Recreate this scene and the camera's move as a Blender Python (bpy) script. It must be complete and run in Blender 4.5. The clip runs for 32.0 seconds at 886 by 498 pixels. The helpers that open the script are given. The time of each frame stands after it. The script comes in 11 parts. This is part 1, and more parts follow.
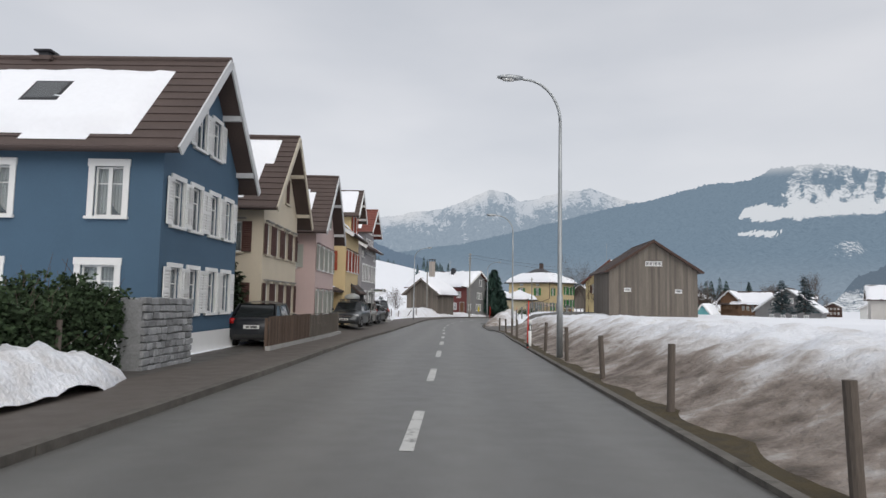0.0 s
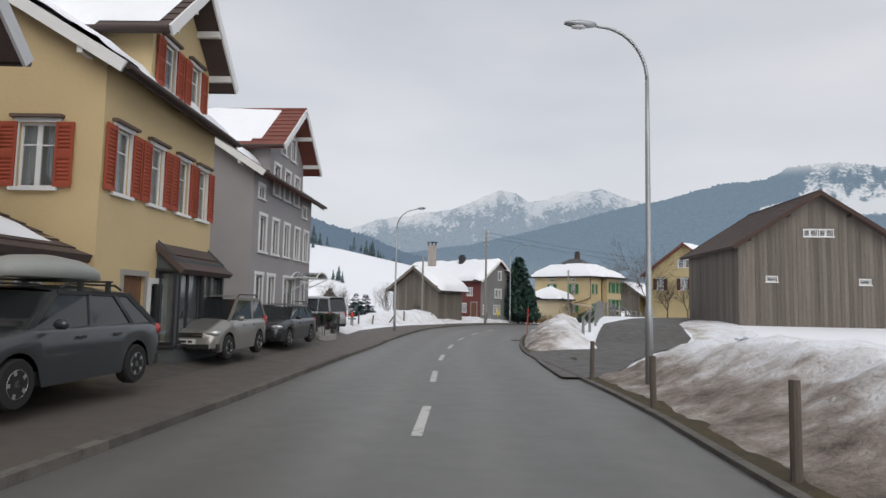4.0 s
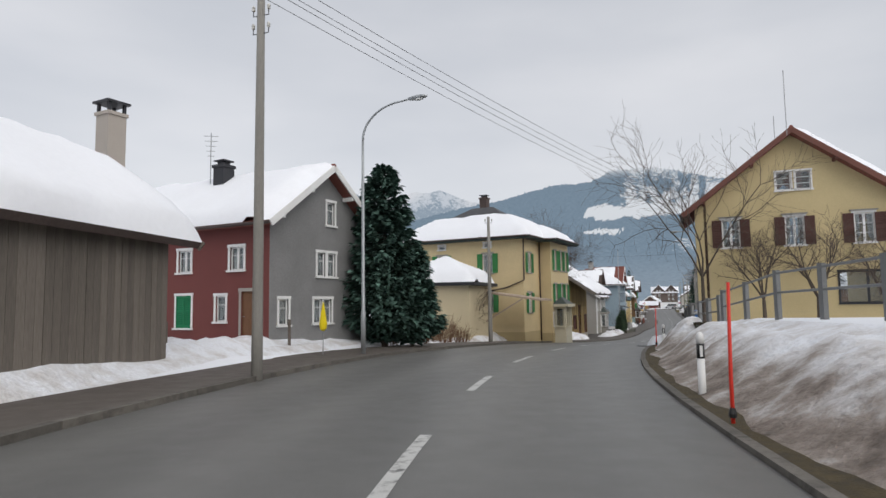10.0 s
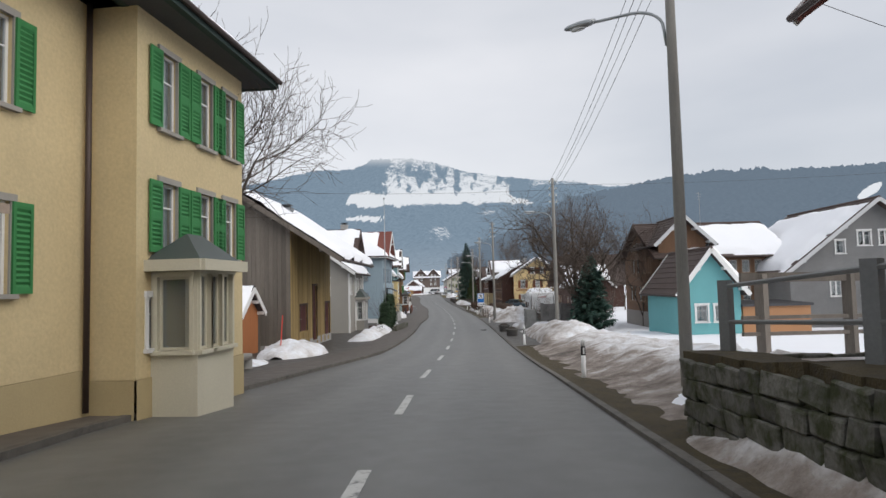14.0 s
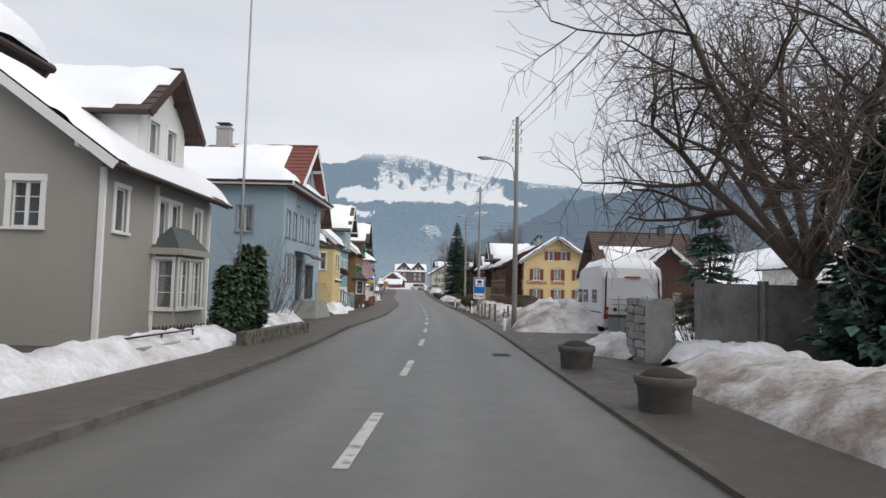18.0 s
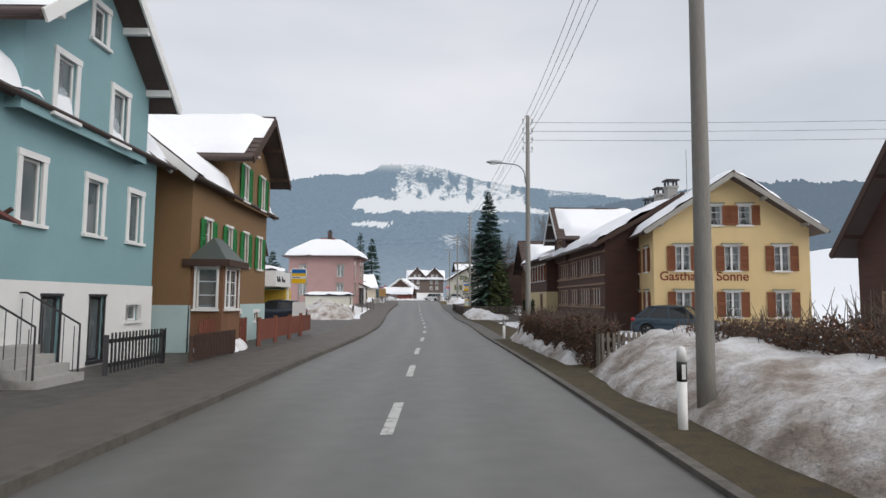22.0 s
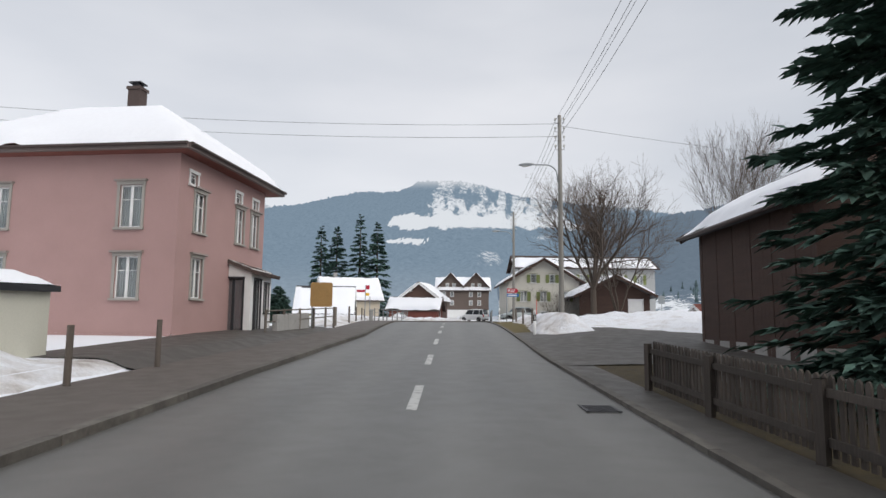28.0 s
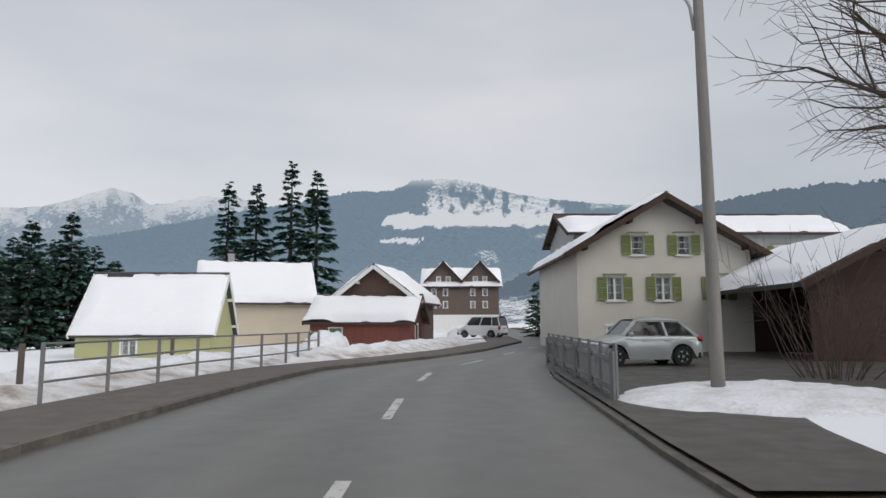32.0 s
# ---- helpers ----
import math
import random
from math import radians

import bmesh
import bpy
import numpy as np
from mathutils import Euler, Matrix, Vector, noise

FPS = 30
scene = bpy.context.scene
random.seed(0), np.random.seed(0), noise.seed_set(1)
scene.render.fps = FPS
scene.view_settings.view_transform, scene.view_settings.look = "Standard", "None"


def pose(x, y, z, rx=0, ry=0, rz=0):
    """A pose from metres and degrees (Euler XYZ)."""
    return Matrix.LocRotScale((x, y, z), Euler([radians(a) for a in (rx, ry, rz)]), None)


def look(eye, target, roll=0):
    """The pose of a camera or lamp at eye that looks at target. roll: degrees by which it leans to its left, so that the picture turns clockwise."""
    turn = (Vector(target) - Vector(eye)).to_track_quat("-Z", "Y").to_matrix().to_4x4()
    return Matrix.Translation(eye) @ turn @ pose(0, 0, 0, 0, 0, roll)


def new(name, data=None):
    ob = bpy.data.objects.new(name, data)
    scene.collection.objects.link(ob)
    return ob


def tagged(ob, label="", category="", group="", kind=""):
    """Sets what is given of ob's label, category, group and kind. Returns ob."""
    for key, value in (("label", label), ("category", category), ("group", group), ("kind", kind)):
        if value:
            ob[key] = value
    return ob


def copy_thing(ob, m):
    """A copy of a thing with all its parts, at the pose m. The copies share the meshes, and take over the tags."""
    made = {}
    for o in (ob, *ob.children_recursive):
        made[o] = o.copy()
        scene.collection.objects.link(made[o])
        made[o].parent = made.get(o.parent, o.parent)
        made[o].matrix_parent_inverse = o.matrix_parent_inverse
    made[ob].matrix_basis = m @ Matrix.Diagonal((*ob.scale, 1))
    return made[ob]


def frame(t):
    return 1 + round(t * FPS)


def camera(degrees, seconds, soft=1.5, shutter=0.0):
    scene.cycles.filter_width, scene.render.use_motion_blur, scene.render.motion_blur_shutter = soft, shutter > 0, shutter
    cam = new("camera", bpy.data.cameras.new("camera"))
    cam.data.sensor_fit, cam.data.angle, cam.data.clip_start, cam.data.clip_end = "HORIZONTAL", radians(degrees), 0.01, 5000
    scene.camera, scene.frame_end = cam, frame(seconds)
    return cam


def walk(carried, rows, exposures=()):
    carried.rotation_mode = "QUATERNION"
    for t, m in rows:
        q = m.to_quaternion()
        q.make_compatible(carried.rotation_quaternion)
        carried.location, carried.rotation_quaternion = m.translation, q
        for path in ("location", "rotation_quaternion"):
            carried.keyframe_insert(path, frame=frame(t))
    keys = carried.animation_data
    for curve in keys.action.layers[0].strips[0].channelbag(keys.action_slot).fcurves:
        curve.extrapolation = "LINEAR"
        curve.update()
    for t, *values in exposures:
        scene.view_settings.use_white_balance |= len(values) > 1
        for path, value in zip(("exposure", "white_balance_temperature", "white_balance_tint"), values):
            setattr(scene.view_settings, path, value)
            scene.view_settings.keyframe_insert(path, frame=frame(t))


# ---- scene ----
cam = camera(70.76, 32.0)
PATH = [
    (0, (0.000, 0.000, 1.450), (-0.054, 1.993, 1.613), 1.00),
    (0.5, (-0.017, 3.469, 1.402), (-0.075, 5.461, 1.566), 0.99),
    (1, (-0.032, 6.982, 1.358), (-0.093, 8.974, 1.527), 0.94),
    (1.5, (-0.062, 10.558, 1.286), (-0.130, 12.550, 1.456), 0.76),
    (2, (-0.094, 14.189, 1.245), (-0.164, 16.180, 1.416), 0.81),
    (2.5, (-0.123, 17.822, 1.247), (-0.200, 19.813, 1.417), 0.88),
    (3, (-0.146, 21.471, 1.264), (-0.227, 23.462, 1.434), 1.00),
    (3.5, (-0.169, 25.111, 1.275), (-0.252, 27.102, 1.440), 1.17),
    (5.5, (-0.545, 40.813, 0.731), (-0.622, 42.803, 0.912), 0.71),
    (6, (-0.583, 44.689, 0.726), (-0.659, 46.679, 0.911), 0.62),
    (6.5, (-0.586, 48.519, 0.629), (-0.651, 50.508, 0.819), 0.44),
    (7, (-0.540, 52.341, 0.597), (-0.574, 54.332, 0.786), 0.24),
    (7.5, (-0.368, 56.264, 0.572), (-0.359, 58.255, 0.756), -0.03),
    (8, (-0.094, 60.240, 0.563), (-0.032, 62.231, 0.747), -0.35),
    (8.5, (0.294, 64.293, 0.580), (0.417, 66.280, 0.765), -0.73),
    (9, (0.821, 68.413, 0.590), (1.028, 70.395, 0.770), -0.92),
    (9.5, (1.563, 72.425, 0.566), (1.868, 74.394, 0.744), -0.81),
    (10, (2.583, 76.475, 0.546), (3.003, 78.422, 0.721), -0.81),
    (10.5, (3.911, 80.470, 0.544), (4.451, 82.388, 0.712), -0.69),
    (11, (5.302, 84.397, 0.492), (5.951, 86.282, 0.648), -0.99),
    (11.5, (6.984, 88.344, 0.410), (7.736, 90.191, 0.558), -1.27),
    (12, (8.849, 92.039, 0.336), (9.688, 93.849, 0.476), -1.35),
    (12.5, (10.931, 95.840, 0.255), (11.843, 97.615, 0.388), -1.39),
    (13, (13.183, 99.594, 0.116), (14.169, 101.329, 0.244), -1.39),
    (13.5, (15.601, 103.245, -0.027), (16.661, 104.937, 0.101), -1.25),
    (14, (17.962, 106.712, -0.177), (19.071, 108.371, -0.055), -1.36),
    (14.5, (20.315, 110.014, -0.373), (21.456, 111.652, -0.254), -1.39),
    (16.5, (28.694, 121.743, -1.437), (29.859, 123.365, -1.319), 0.73),
    (17, (31.414, 125.357, -1.505), (32.574, 126.981, -1.382), 1.37),
    (17.5, (34.255, 129.225, -1.658), (35.402, 130.859, -1.538), 1.29),
    (18, (37.115, 133.285, -1.869), (38.250, 134.927, -1.744), 1.36),
    (18.5, (39.992, 137.435, -2.066), (41.122, 139.079, -1.933), 1.20),
    (19, (42.936, 141.640, -2.255), (44.057, 143.290, -2.110), 0.66),
    (19.5, (45.811, 145.749, -2.263), (46.923, 147.404, -2.104), 1.23),
    (20, (48.950, 150.166, -2.196), (50.053, 151.827, -2.045), 0.39),
    (20.5, (51.974, 154.672, -2.145), (53.073, 156.335, -1.986), 0.09),
    (21, (54.881, 159.082, -2.135), (55.971, 160.751, -1.980), -0.21),
    (21.5, (57.664, 163.552, -2.176), (58.753, 165.222, -2.017), -0.29),
    (22, (60.387, 167.506, -2.269), (61.466, 169.182, -2.107), 0.45),
    (22.5, (63.117, 171.562, -2.359), (64.183, 173.246, -2.190), 0.77),
    (23, (65.835, 175.703, -2.451), (66.883, 177.398, -2.278), 0.91),
    (23.5, (68.382, 179.762, -2.485), (69.411, 181.469, -2.309), 0.73),
    (24, (70.865, 183.788, -2.537), (71.877, 185.505, -2.360), 0.50),
    (24.5, (73.372, 187.793, -2.568), (74.370, 189.518, -2.391), 0.72),
    (26.5, (83.903, 205.449, -2.555), (84.891, 207.176, -2.349), 0.20),
    (27, (86.600, 209.977, -2.518), (87.578, 211.708, -2.307), 0.15),
    (27.5, (89.270, 214.634, -2.453), (90.243, 216.368, -2.233), 0.16),
    (28, (91.923, 219.331, -2.378), (92.895, 221.064, -2.152), 0.54),
    (28.5, (94.743, 224.043, -2.256), (95.715, 225.775, -2.019), 0.58),
    (29, (97.676, 228.881, -2.114), (98.649, 230.612, -1.872), 0.33),
    (29.5, (100.397, 233.411, -1.914), (101.371, 235.140, -1.664), 0.03),
    (30, (103.045, 237.863, -1.687), (104.020, 239.591, -1.429), 0.30),
    (30.5, (105.670, 242.285, -1.471), (106.644, 244.011, -1.206), 0.13),
    (31, (108.223, 246.675, -1.296), (109.197, 248.402, -1.035), -0.06),
    (31.5, (110.685, 250.910, -1.189), (111.663, 252.638, -0.941), 0.29),
    (32, (113.118, 254.887, -1.130), (114.101, 256.614, -0.900), -0.17),
]
walk(cam, [(t, look(eye, target, roll)) for t, eye, target, roll in PATH], [(0, 0.0), (10, 0.02), (13, 0.2), (24.5, 0.2), (27, 0.17), (29.5, 0.14), (31, 0.02), (32, -0.06)])

# ---- light ----
world = bpy.data.worlds.new("overcast_sky")
scene.world = world
world.use_nodes = True
wt = world.node_tree
wt.nodes.clear()
w_out = wt.nodes.new("ShaderNodeOutputWorld")
w_bg = wt.nodes.new("ShaderNodeBackground")
w_sky = wt.nodes.new("ShaderNodeTexSky")
w_sky.sky_type, w_sky.sun_disc = "NISHITA", False
w_sky.sun_elevation, w_sky.sun_rotation = radians(38), radians(160)
w_tc = wt.nodes.new("ShaderNodeTexCoord")
w_map = wt.nodes.new("ShaderNodeMapping")
w_map.inputs["Scale"].default_value = (1.0, 1.0, 3.2)
w_noise = wt.nodes.new("ShaderNodeTexNoise")
w_noise.inputs["Scale"].default_value = 1.6
w_noise.inputs["Detail"].default_value = 5.0
w_noise.inputs["Roughness"].default_value = 0.45
w_ramp = wt.nodes.new("ShaderNodeValToRGB")
w_ramp.color_ramp.elements[0].position, w_ramp.color_ramp.elements[0].color = 0.30, (0.485, 0.505, 0.545, 1)
w_ramp.color_ramp.elements[1].position, w_ramp.color_ramp.elements[1].color = 0.72, (0.69, 0.69, 0.71, 1)
w_mix = wt.nodes.new("ShaderNodeMixRGB")
w_mix.inputs[0].default_value = 0.985
wt.links.new(w_tc.outputs["Generated"], w_map.inputs["Vector"])
wt.links.new(w_map.outputs[0], w_noise.inputs["Vector"])
wt.links.new(w_noise.outputs["Fac"], w_ramp.inputs[0])
wt.links.new(w_sky.outputs[0], w_mix.inputs[1])
wt.links.new(w_ramp.outputs[0], w_mix.inputs[2])
wt.links.new(w_mix.outputs[0], w_bg.inputs["Color"])
w_bg.inputs["Strength"].default_value = 1.0
wt.links.new(w_bg.outputs[0], w_out.inputs["Surface"])
sun = new("sun", bpy.data.lights.new("sun", "SUN"))
sun.data.energy, sun.data.angle, sun.data.color = 1.55, radians(60), (1.0, 0.95, 0.89)
sun.matrix_world = look((60, 100, 200), (60 - 40 * math.sin(radians(160)), 100 - 40 * math.cos(radians(160)), 200 - 40 * math.tan(radians(38))))

# ---- the road's line: distance along it, x, y, height ----
ROAD = [(-60, 0.30, -60.0, 0.0), (-20, 0.10, -20.0, 0.0), (0, 0.0, 0.0, -0.05), (13, -0.08, 13.0, -0.17), (26, -0.22, 26.0, -0.32), (39, -0.45, 39.0, -0.6),
    (52, -0.50, 52.0, -0.82), (65, 0.38, 64.96, -0.88), (78, 2.98, 77.67, -0.93), (91, 7.7, 89.77, -1.07), (104, 14.15, 101.05, -1.40), (117, 21.54, 111.73, -2.05),
    (130, 29.12, 122.3, -2.8), (143, 36.72, 132.8, -3.32), (156, 44.21, 143.47, -3.62), (169, 51.55, 154.15, -3.66), (195, 65.8, 175.85, -3.88), (221, 79.48, 198.04, -4.0),
    (247, 92.7, 220.48, -3.8), (260, 99.32, 231.62, -3.42), (273, 105.96, 242.79, -2.93), (286, 112.57, 253.99, -2.62), (310, 124.9, 274.6, -2.6), (420, 181.4, 368.9, -2.6)]
_rs = np.array([r[0] for r in ROAD], float)
_rp = np.array([r[1:] for r in ROAD], float)
_tan = np.gradient(_rp, _rs, axis=0)


def road_at(s):
    """The road's point at a distance along it, and the ways along it and to its right."""
    s_in = min(max(s, _rs[0]), _rs[-1])
    i = int(min(max(np.searchsorted(_rs, s_in) - 1, 0), len(_rs) - 2))
    h = _rs[i + 1] - _rs[i]
    t = (s_in - _rs[i]) / h
    a, b = 2 * t**3 - 3 * t**2 + 1, t**3 - 2 * t**2 + t
    p = a * _rp[i] + b * h * _tan[i] + (1 - a) * _rp[i + 1] + (t**3 - t**2) * h * _tan[i + 1]
    d = (6 * t * t - 6 * t) / h * (_rp[i] - _rp[i + 1]) + (3 * t * t - 4 * t + 1) * _tan[i] + (3 * t * t - 2 * t) * _tan[i + 1]
    d = np.array([d[0], d[1]]) / math.hypot(d[0], d[1])
    p = np.array([p[0] + d[0] * (s - s_in), p[1] + d[1] * (s - s_in), p[2]])
    return p, d, np.array([d[1], -d[0]])


def P(s, n, h=0.0):
    p, d, r = road_at(s)
    return Vector((p[0] + r[0] * n, p[1] + r[1] * n, p[2] + h))


def heading(s):
    d = road_at(s)[1]
    return math.degrees(math.atan2(d[0], d[1]))


def smooth(a, b, x):
    t = min(max((x - a) / (b - a), 0.0), 1.0)
    return t * t * (3 - 2 * t)


def lerp_list(pairs, x):
    return float(np.interp(x, [p[0] for p in pairs], [p[1] for p in pairs]))


LEFT_KERB = [(-60, -4.1), (0, -4.0), (15, -3.92), (25, -3.95), (40, -3.78), (56, -3.85), (64, -4.25), (75, -5.35), (83, -5.75), (95, -6.1), (108, -5.0), (113, -5.2), (121, -5.7), (131, -5.1), (140, -4.0), (150, -3.87), (162, -3.8), (171, -3.9), (178, -3.65), (186, -3.45), (202, -3.55), (212, -3.33), (222, -3.3), (240, -3.77), (247, -4.02), (258, -4.1), (264, -3.96), (270, -3.7), (281, -4.15), (288, -4.48), (294, -4.75), (302, -4.5), (306, -4.0), (309, -2.6), (312, -1.0), (318, 1.4), (330, 4.4), (420, 6.0)]
RIGHT_KERB = [(-60, 2.75), (20, 2.62), (30, 2.8), (40, 3.3), (47, 3.1), (55, 2.44), (64, 2.43), (75, 2.2), (84, 2.3), (108, 2.17), (115, 2.2), (128, 2.44), (142, 2.32), (157, 2.4), (171, 2.25), (185, 2.26), (203, 2.27), (215, 2.25), (228, 2.5), (240, 2.34), (247, 2.5), (262, 2.14), (270, 2.15), (285, 2.28), (294, 2.2), (304, 2.5), (312, 3.6), (318, 4.6), (330, 8.4), (420, 10.5)]
PAVE_W = [(-60, 1.95), (56, 1.95), (62, 2.6), (68, 3.5), (78, 3.1), (83, 2.25), (91, 2.25), (97, 2.9), (106, 2.9), (122, 2.7), (130, 1.95), (236, 1.95), (243, 2.4), (256, 2.4), (264, 1.95), (282, 1.95), (291, 2.25), (420, 2.25)]
CENTRE = [(-60, -0.55), (40, -0.45), (60, -0.75), (76, -1.0), (95, -1.2), (110, -0.95), (128, -1.25), (145, -0.95), (165, -0.65), (206, -0.72), (222, -0.5), (245, -0.6), (262, -0.8), (300, -1.05), (306, -0.7), (312, 1.3), (318, 3.0), (330, 6.4), (420, 8.2)]

# ---- materials ----
MATS = {}


def nodes_of(name):
    m = bpy.data.materials.new(name)
    m.use_nodes = True
    nt = m.node_tree
    return m, nt, nt.nodes["Principled BSDF"]


def rgb(c, k=1.0):
    return (c[0] * k, c[1] * k, c[2] * k, 1)


def surface(name, colour, rough=0.8, var=0.12, scale=0.8, fine=30.0, bump=0.15, metal=0.0, spec=0.4, stain=None, stain_at=(0.55, 0.75), stretch=(1, 1, 1), island=0.0, rand=0.0):
    """A painted, plastered or raw surface: colour with coarse and fine variation, optional stains, and a fine relief."""
    if name in MATS:
        return MATS[name]
    m, nt, b = nodes_of(name)
    N, Lk = nt.nodes, nt.links
    geo = N.new("ShaderNodeNewGeometry")
    mp = N.new("ShaderNodeMapping")
    mp.inputs["Scale"].default_value = stretch
    Lk.new(geo.outputs["Position"], mp.inputs["Vector"])
    n1 = N.new("ShaderNodeTexNoise")
    n1.inputs["Scale"].default_value, n1.inputs["Detail"].default_value = scale, 6
    n2 = N.new("ShaderNodeTexNoise")
    n2.inputs["Scale"].default_value, n2.inputs["Detail"].default_value = fine, 4
    Lk.new(mp.outputs[0], n1.inputs["Vector"])
    Lk.new(mp.outputs[0], n2.inputs["Vector"])
    mix = N.new("ShaderNodeMixRGB")
    mix.inputs[1].default_value, mix.inputs[2].default_value = rgb(colour, 1 - var), rgb(colour, 1 + var)
    Lk.new(n1.outputs["Fac"], mix.inputs[0])
    mix2 = N.new("ShaderNodeMixRGB")
    mix2.blend_type = "MULTIPLY"
    mix2.inputs[0].default_value = 1.0
    ramp = N.new("ShaderNodeMapRange")
    ramp.inputs[3].default_value, ramp.inputs[4].default_value = 1 - var * 1.2, 1 + var * 1.2
    Lk.new(n2.outputs["Fac"], ramp.inputs[0])
    Lk.new(mix.outputs[0], mix2.inputs[1])
    Lk.new(ramp.outputs[0], mix2.inputs[2])
    last = mix2.outputs[0]
    if rand or island:
        src = N.new("ShaderNodeObjectInfo").outputs["Random"] if rand else geo.outputs["Random Per Island"]
        r2 = N.new("ShaderNodeMapRange")
        r2.inputs[3].default_value, r2.inputs[4].default_value = 1 - (rand or island), 1 + (rand or island)
        Lk.new(src, r2.inputs[0])
        mr = N.new("ShaderNodeMixRGB")
        mr.blend_type = "MULTIPLY"
        mr.inputs[0].default_value = 1.0
        Lk.new(last, mr.inputs[1])
        Lk.new(r2.outputs[0], mr.inputs[2])
        last = mr.outputs[0]
    if stain:
        n3 = N.new("ShaderNodeTexNoise")
        n3.inputs["Scale"].default_value, n3.inputs["Detail"].default_value = scale * 1.7, 8
        n3.inputs["Roughness"].default_value = 0.65
        Lk.new(geo.outputs["Position"], n3.inputs["Vector"])
        st = N.new("ShaderNodeMapRange")
        st.inputs[1].default_value, st.inputs[2].default_value = stain_at
        Lk.new(n3.outputs["Fac"], st.inputs[0])
        ms = N.new("ShaderNodeMixRGB")
        ms.inputs[2].default_value = rgb(stain)
        Lk.new(st.outputs[0], ms.inputs[0])
        Lk.new(last, ms.inputs[1])
        last = ms.outputs[0]
    Lk.new(last, b.inputs["Base Color"])
    b.inputs["Roughness"].default_value, b.inputs["Metallic"].default_value = rough, metal
    b.inputs["Specular IOR Level"].default_value = spec
    if bump:
        bp = N.new("ShaderNodeBump")
        bp.inputs["Strength"].default_value, bp.inputs["Distance"].default_value = bump, 0.02
        Lk.new(n2.outputs["Fac"], bp.inputs["Height"])
        Lk.new(bp.outputs[0], b.inputs["Normal"])
    MATS[name] = m
    return m


def dirty_snow(name="dirty_snow"):
    """Snow that carries grit by its dirt attribute."""
    if name in MATS:
        return MATS[name]
    m, nt, b = nodes_of(name)
    N, Lk = nt.nodes, nt.links
    geo = N.new("ShaderNodeNewGeometry")
    at = N.new("ShaderNodeAttribute")
    at.attribute_name = "dirt"
    n1 = N.new("ShaderNodeTexNoise")
    n1.inputs["Scale"].default_value, n1.inputs["Detail"].default_value, n1.inputs["Roughness"].default_value = 1.3, 8, 0.62
    n2 = N.new("ShaderNodeTexNoise")
    n2.inputs["Scale"].default_value, n2.inputs["Detail"].default_value = 14, 6
    Lk.new(geo.outputs["Position"], n1.inputs["Vector"])
    Lk.new(geo.outputs["Position"], n2.inputs["Vector"])
    a = N.new("ShaderNodeMath")
    a.operation = "MULTIPLY_ADD"
    a.inputs[1].default_value, a.inputs[2].default_value = 1.5, -0.75
    Lk.new(n1.outputs["Fac"], a.inputs[0])
    ad = N.new("ShaderNodeMath")
    ad.operation = "ADD"
    ad.use_clamp = True
    Lk.new(a.outputs[0], ad.inputs[0])
    Lk.new(at.outputs["Fac"], ad.inputs[1])
    r = N.new("ShaderNodeValToRGB")
    e = r.color_ramp.elements
    e[0].position, e[0].color = 0.0, (0.84, 0.86, 0.90, 1)
    e[1].position, e[1].color = 1.0, (0.075, 0.062, 0.05, 1)
    k = e.new(0.30)
    k.color = (0.66, 0.645, 0.64, 1)
    k = e.new(0.60)
    k.color = (0.32, 0.275, 0.24, 1)
    k = e.new(0.8)
    k.color = (0.19, 0.155, 0.13, 1)
    Lk.new(ad.outputs[0], r.inputs[0])
    mx = N.new("ShaderNodeMixRGB")
    mx.blend_type = "MULTIPLY"
    mx.inputs[0].default_value = 1.0
    mr = N.new("ShaderNodeMapRange")
    mr.inputs[3].default_value, mr.inputs[4].default_value = 0.78, 1.16
    Lk.new(n2.outputs["Fac"], mr.inputs[0])
    Lk.new(r.outputs[0], mx.inputs[1])
    Lk.new(mr.outputs[0], mx.inputs[2])
    Lk.new(mx.outputs[0], b.inputs["Base Color"])
    b.inputs["Roughness"].default_value = 0.72
    b.inputs["Specular IOR Level"].default_value = 0.3
    bp = N.new("ShaderNodeBump")
    bp.inputs["Strength"].default_value, bp.inputs["Distance"].default_value = 0.6, 0.06
    Lk.new(n2.outputs["Fac"], bp.inputs["Height"])
    n4 = N.new("ShaderNodeTexNoise")
    n4.inputs["Scale"].default_value, n4.inputs["Detail"].default_value, n4.inputs["Roughness"].default_value = 4.2, 5, 0.6
    Lk.new(geo.outputs["Position"], n4.inputs["Vector"])
    b2 = N.new("ShaderNodeBump")
    b2.inputs["Strength"].default_value, b2.inputs["Distance"].default_value = 0.55, 0.2
    Lk.new(n4.outputs["Fac"], b2.inputs["Height"])
    Lk.new(b2.outputs[0], bp.inputs["Normal"])
    Lk.new(bp.outputs[0], b.inputs["Normal"])
    MATS[name] = m
    return m


def pane_glass():
    if "pane_glass" in MATS:
        return MATS["pane_glass"]
    m, nt, b = nodes_of("pane_glass")
    b.inputs["Base Color"].default_value = (0.75, 0.8, 0.82, 1)
    b.inputs["Roughness"].default_value = 0.03
    b.inputs["Transmission Weight"].default_value = 0.92
    b.inputs["IOR"].default_value = 1.45
    MATS["pane_glass"] = m
    return m


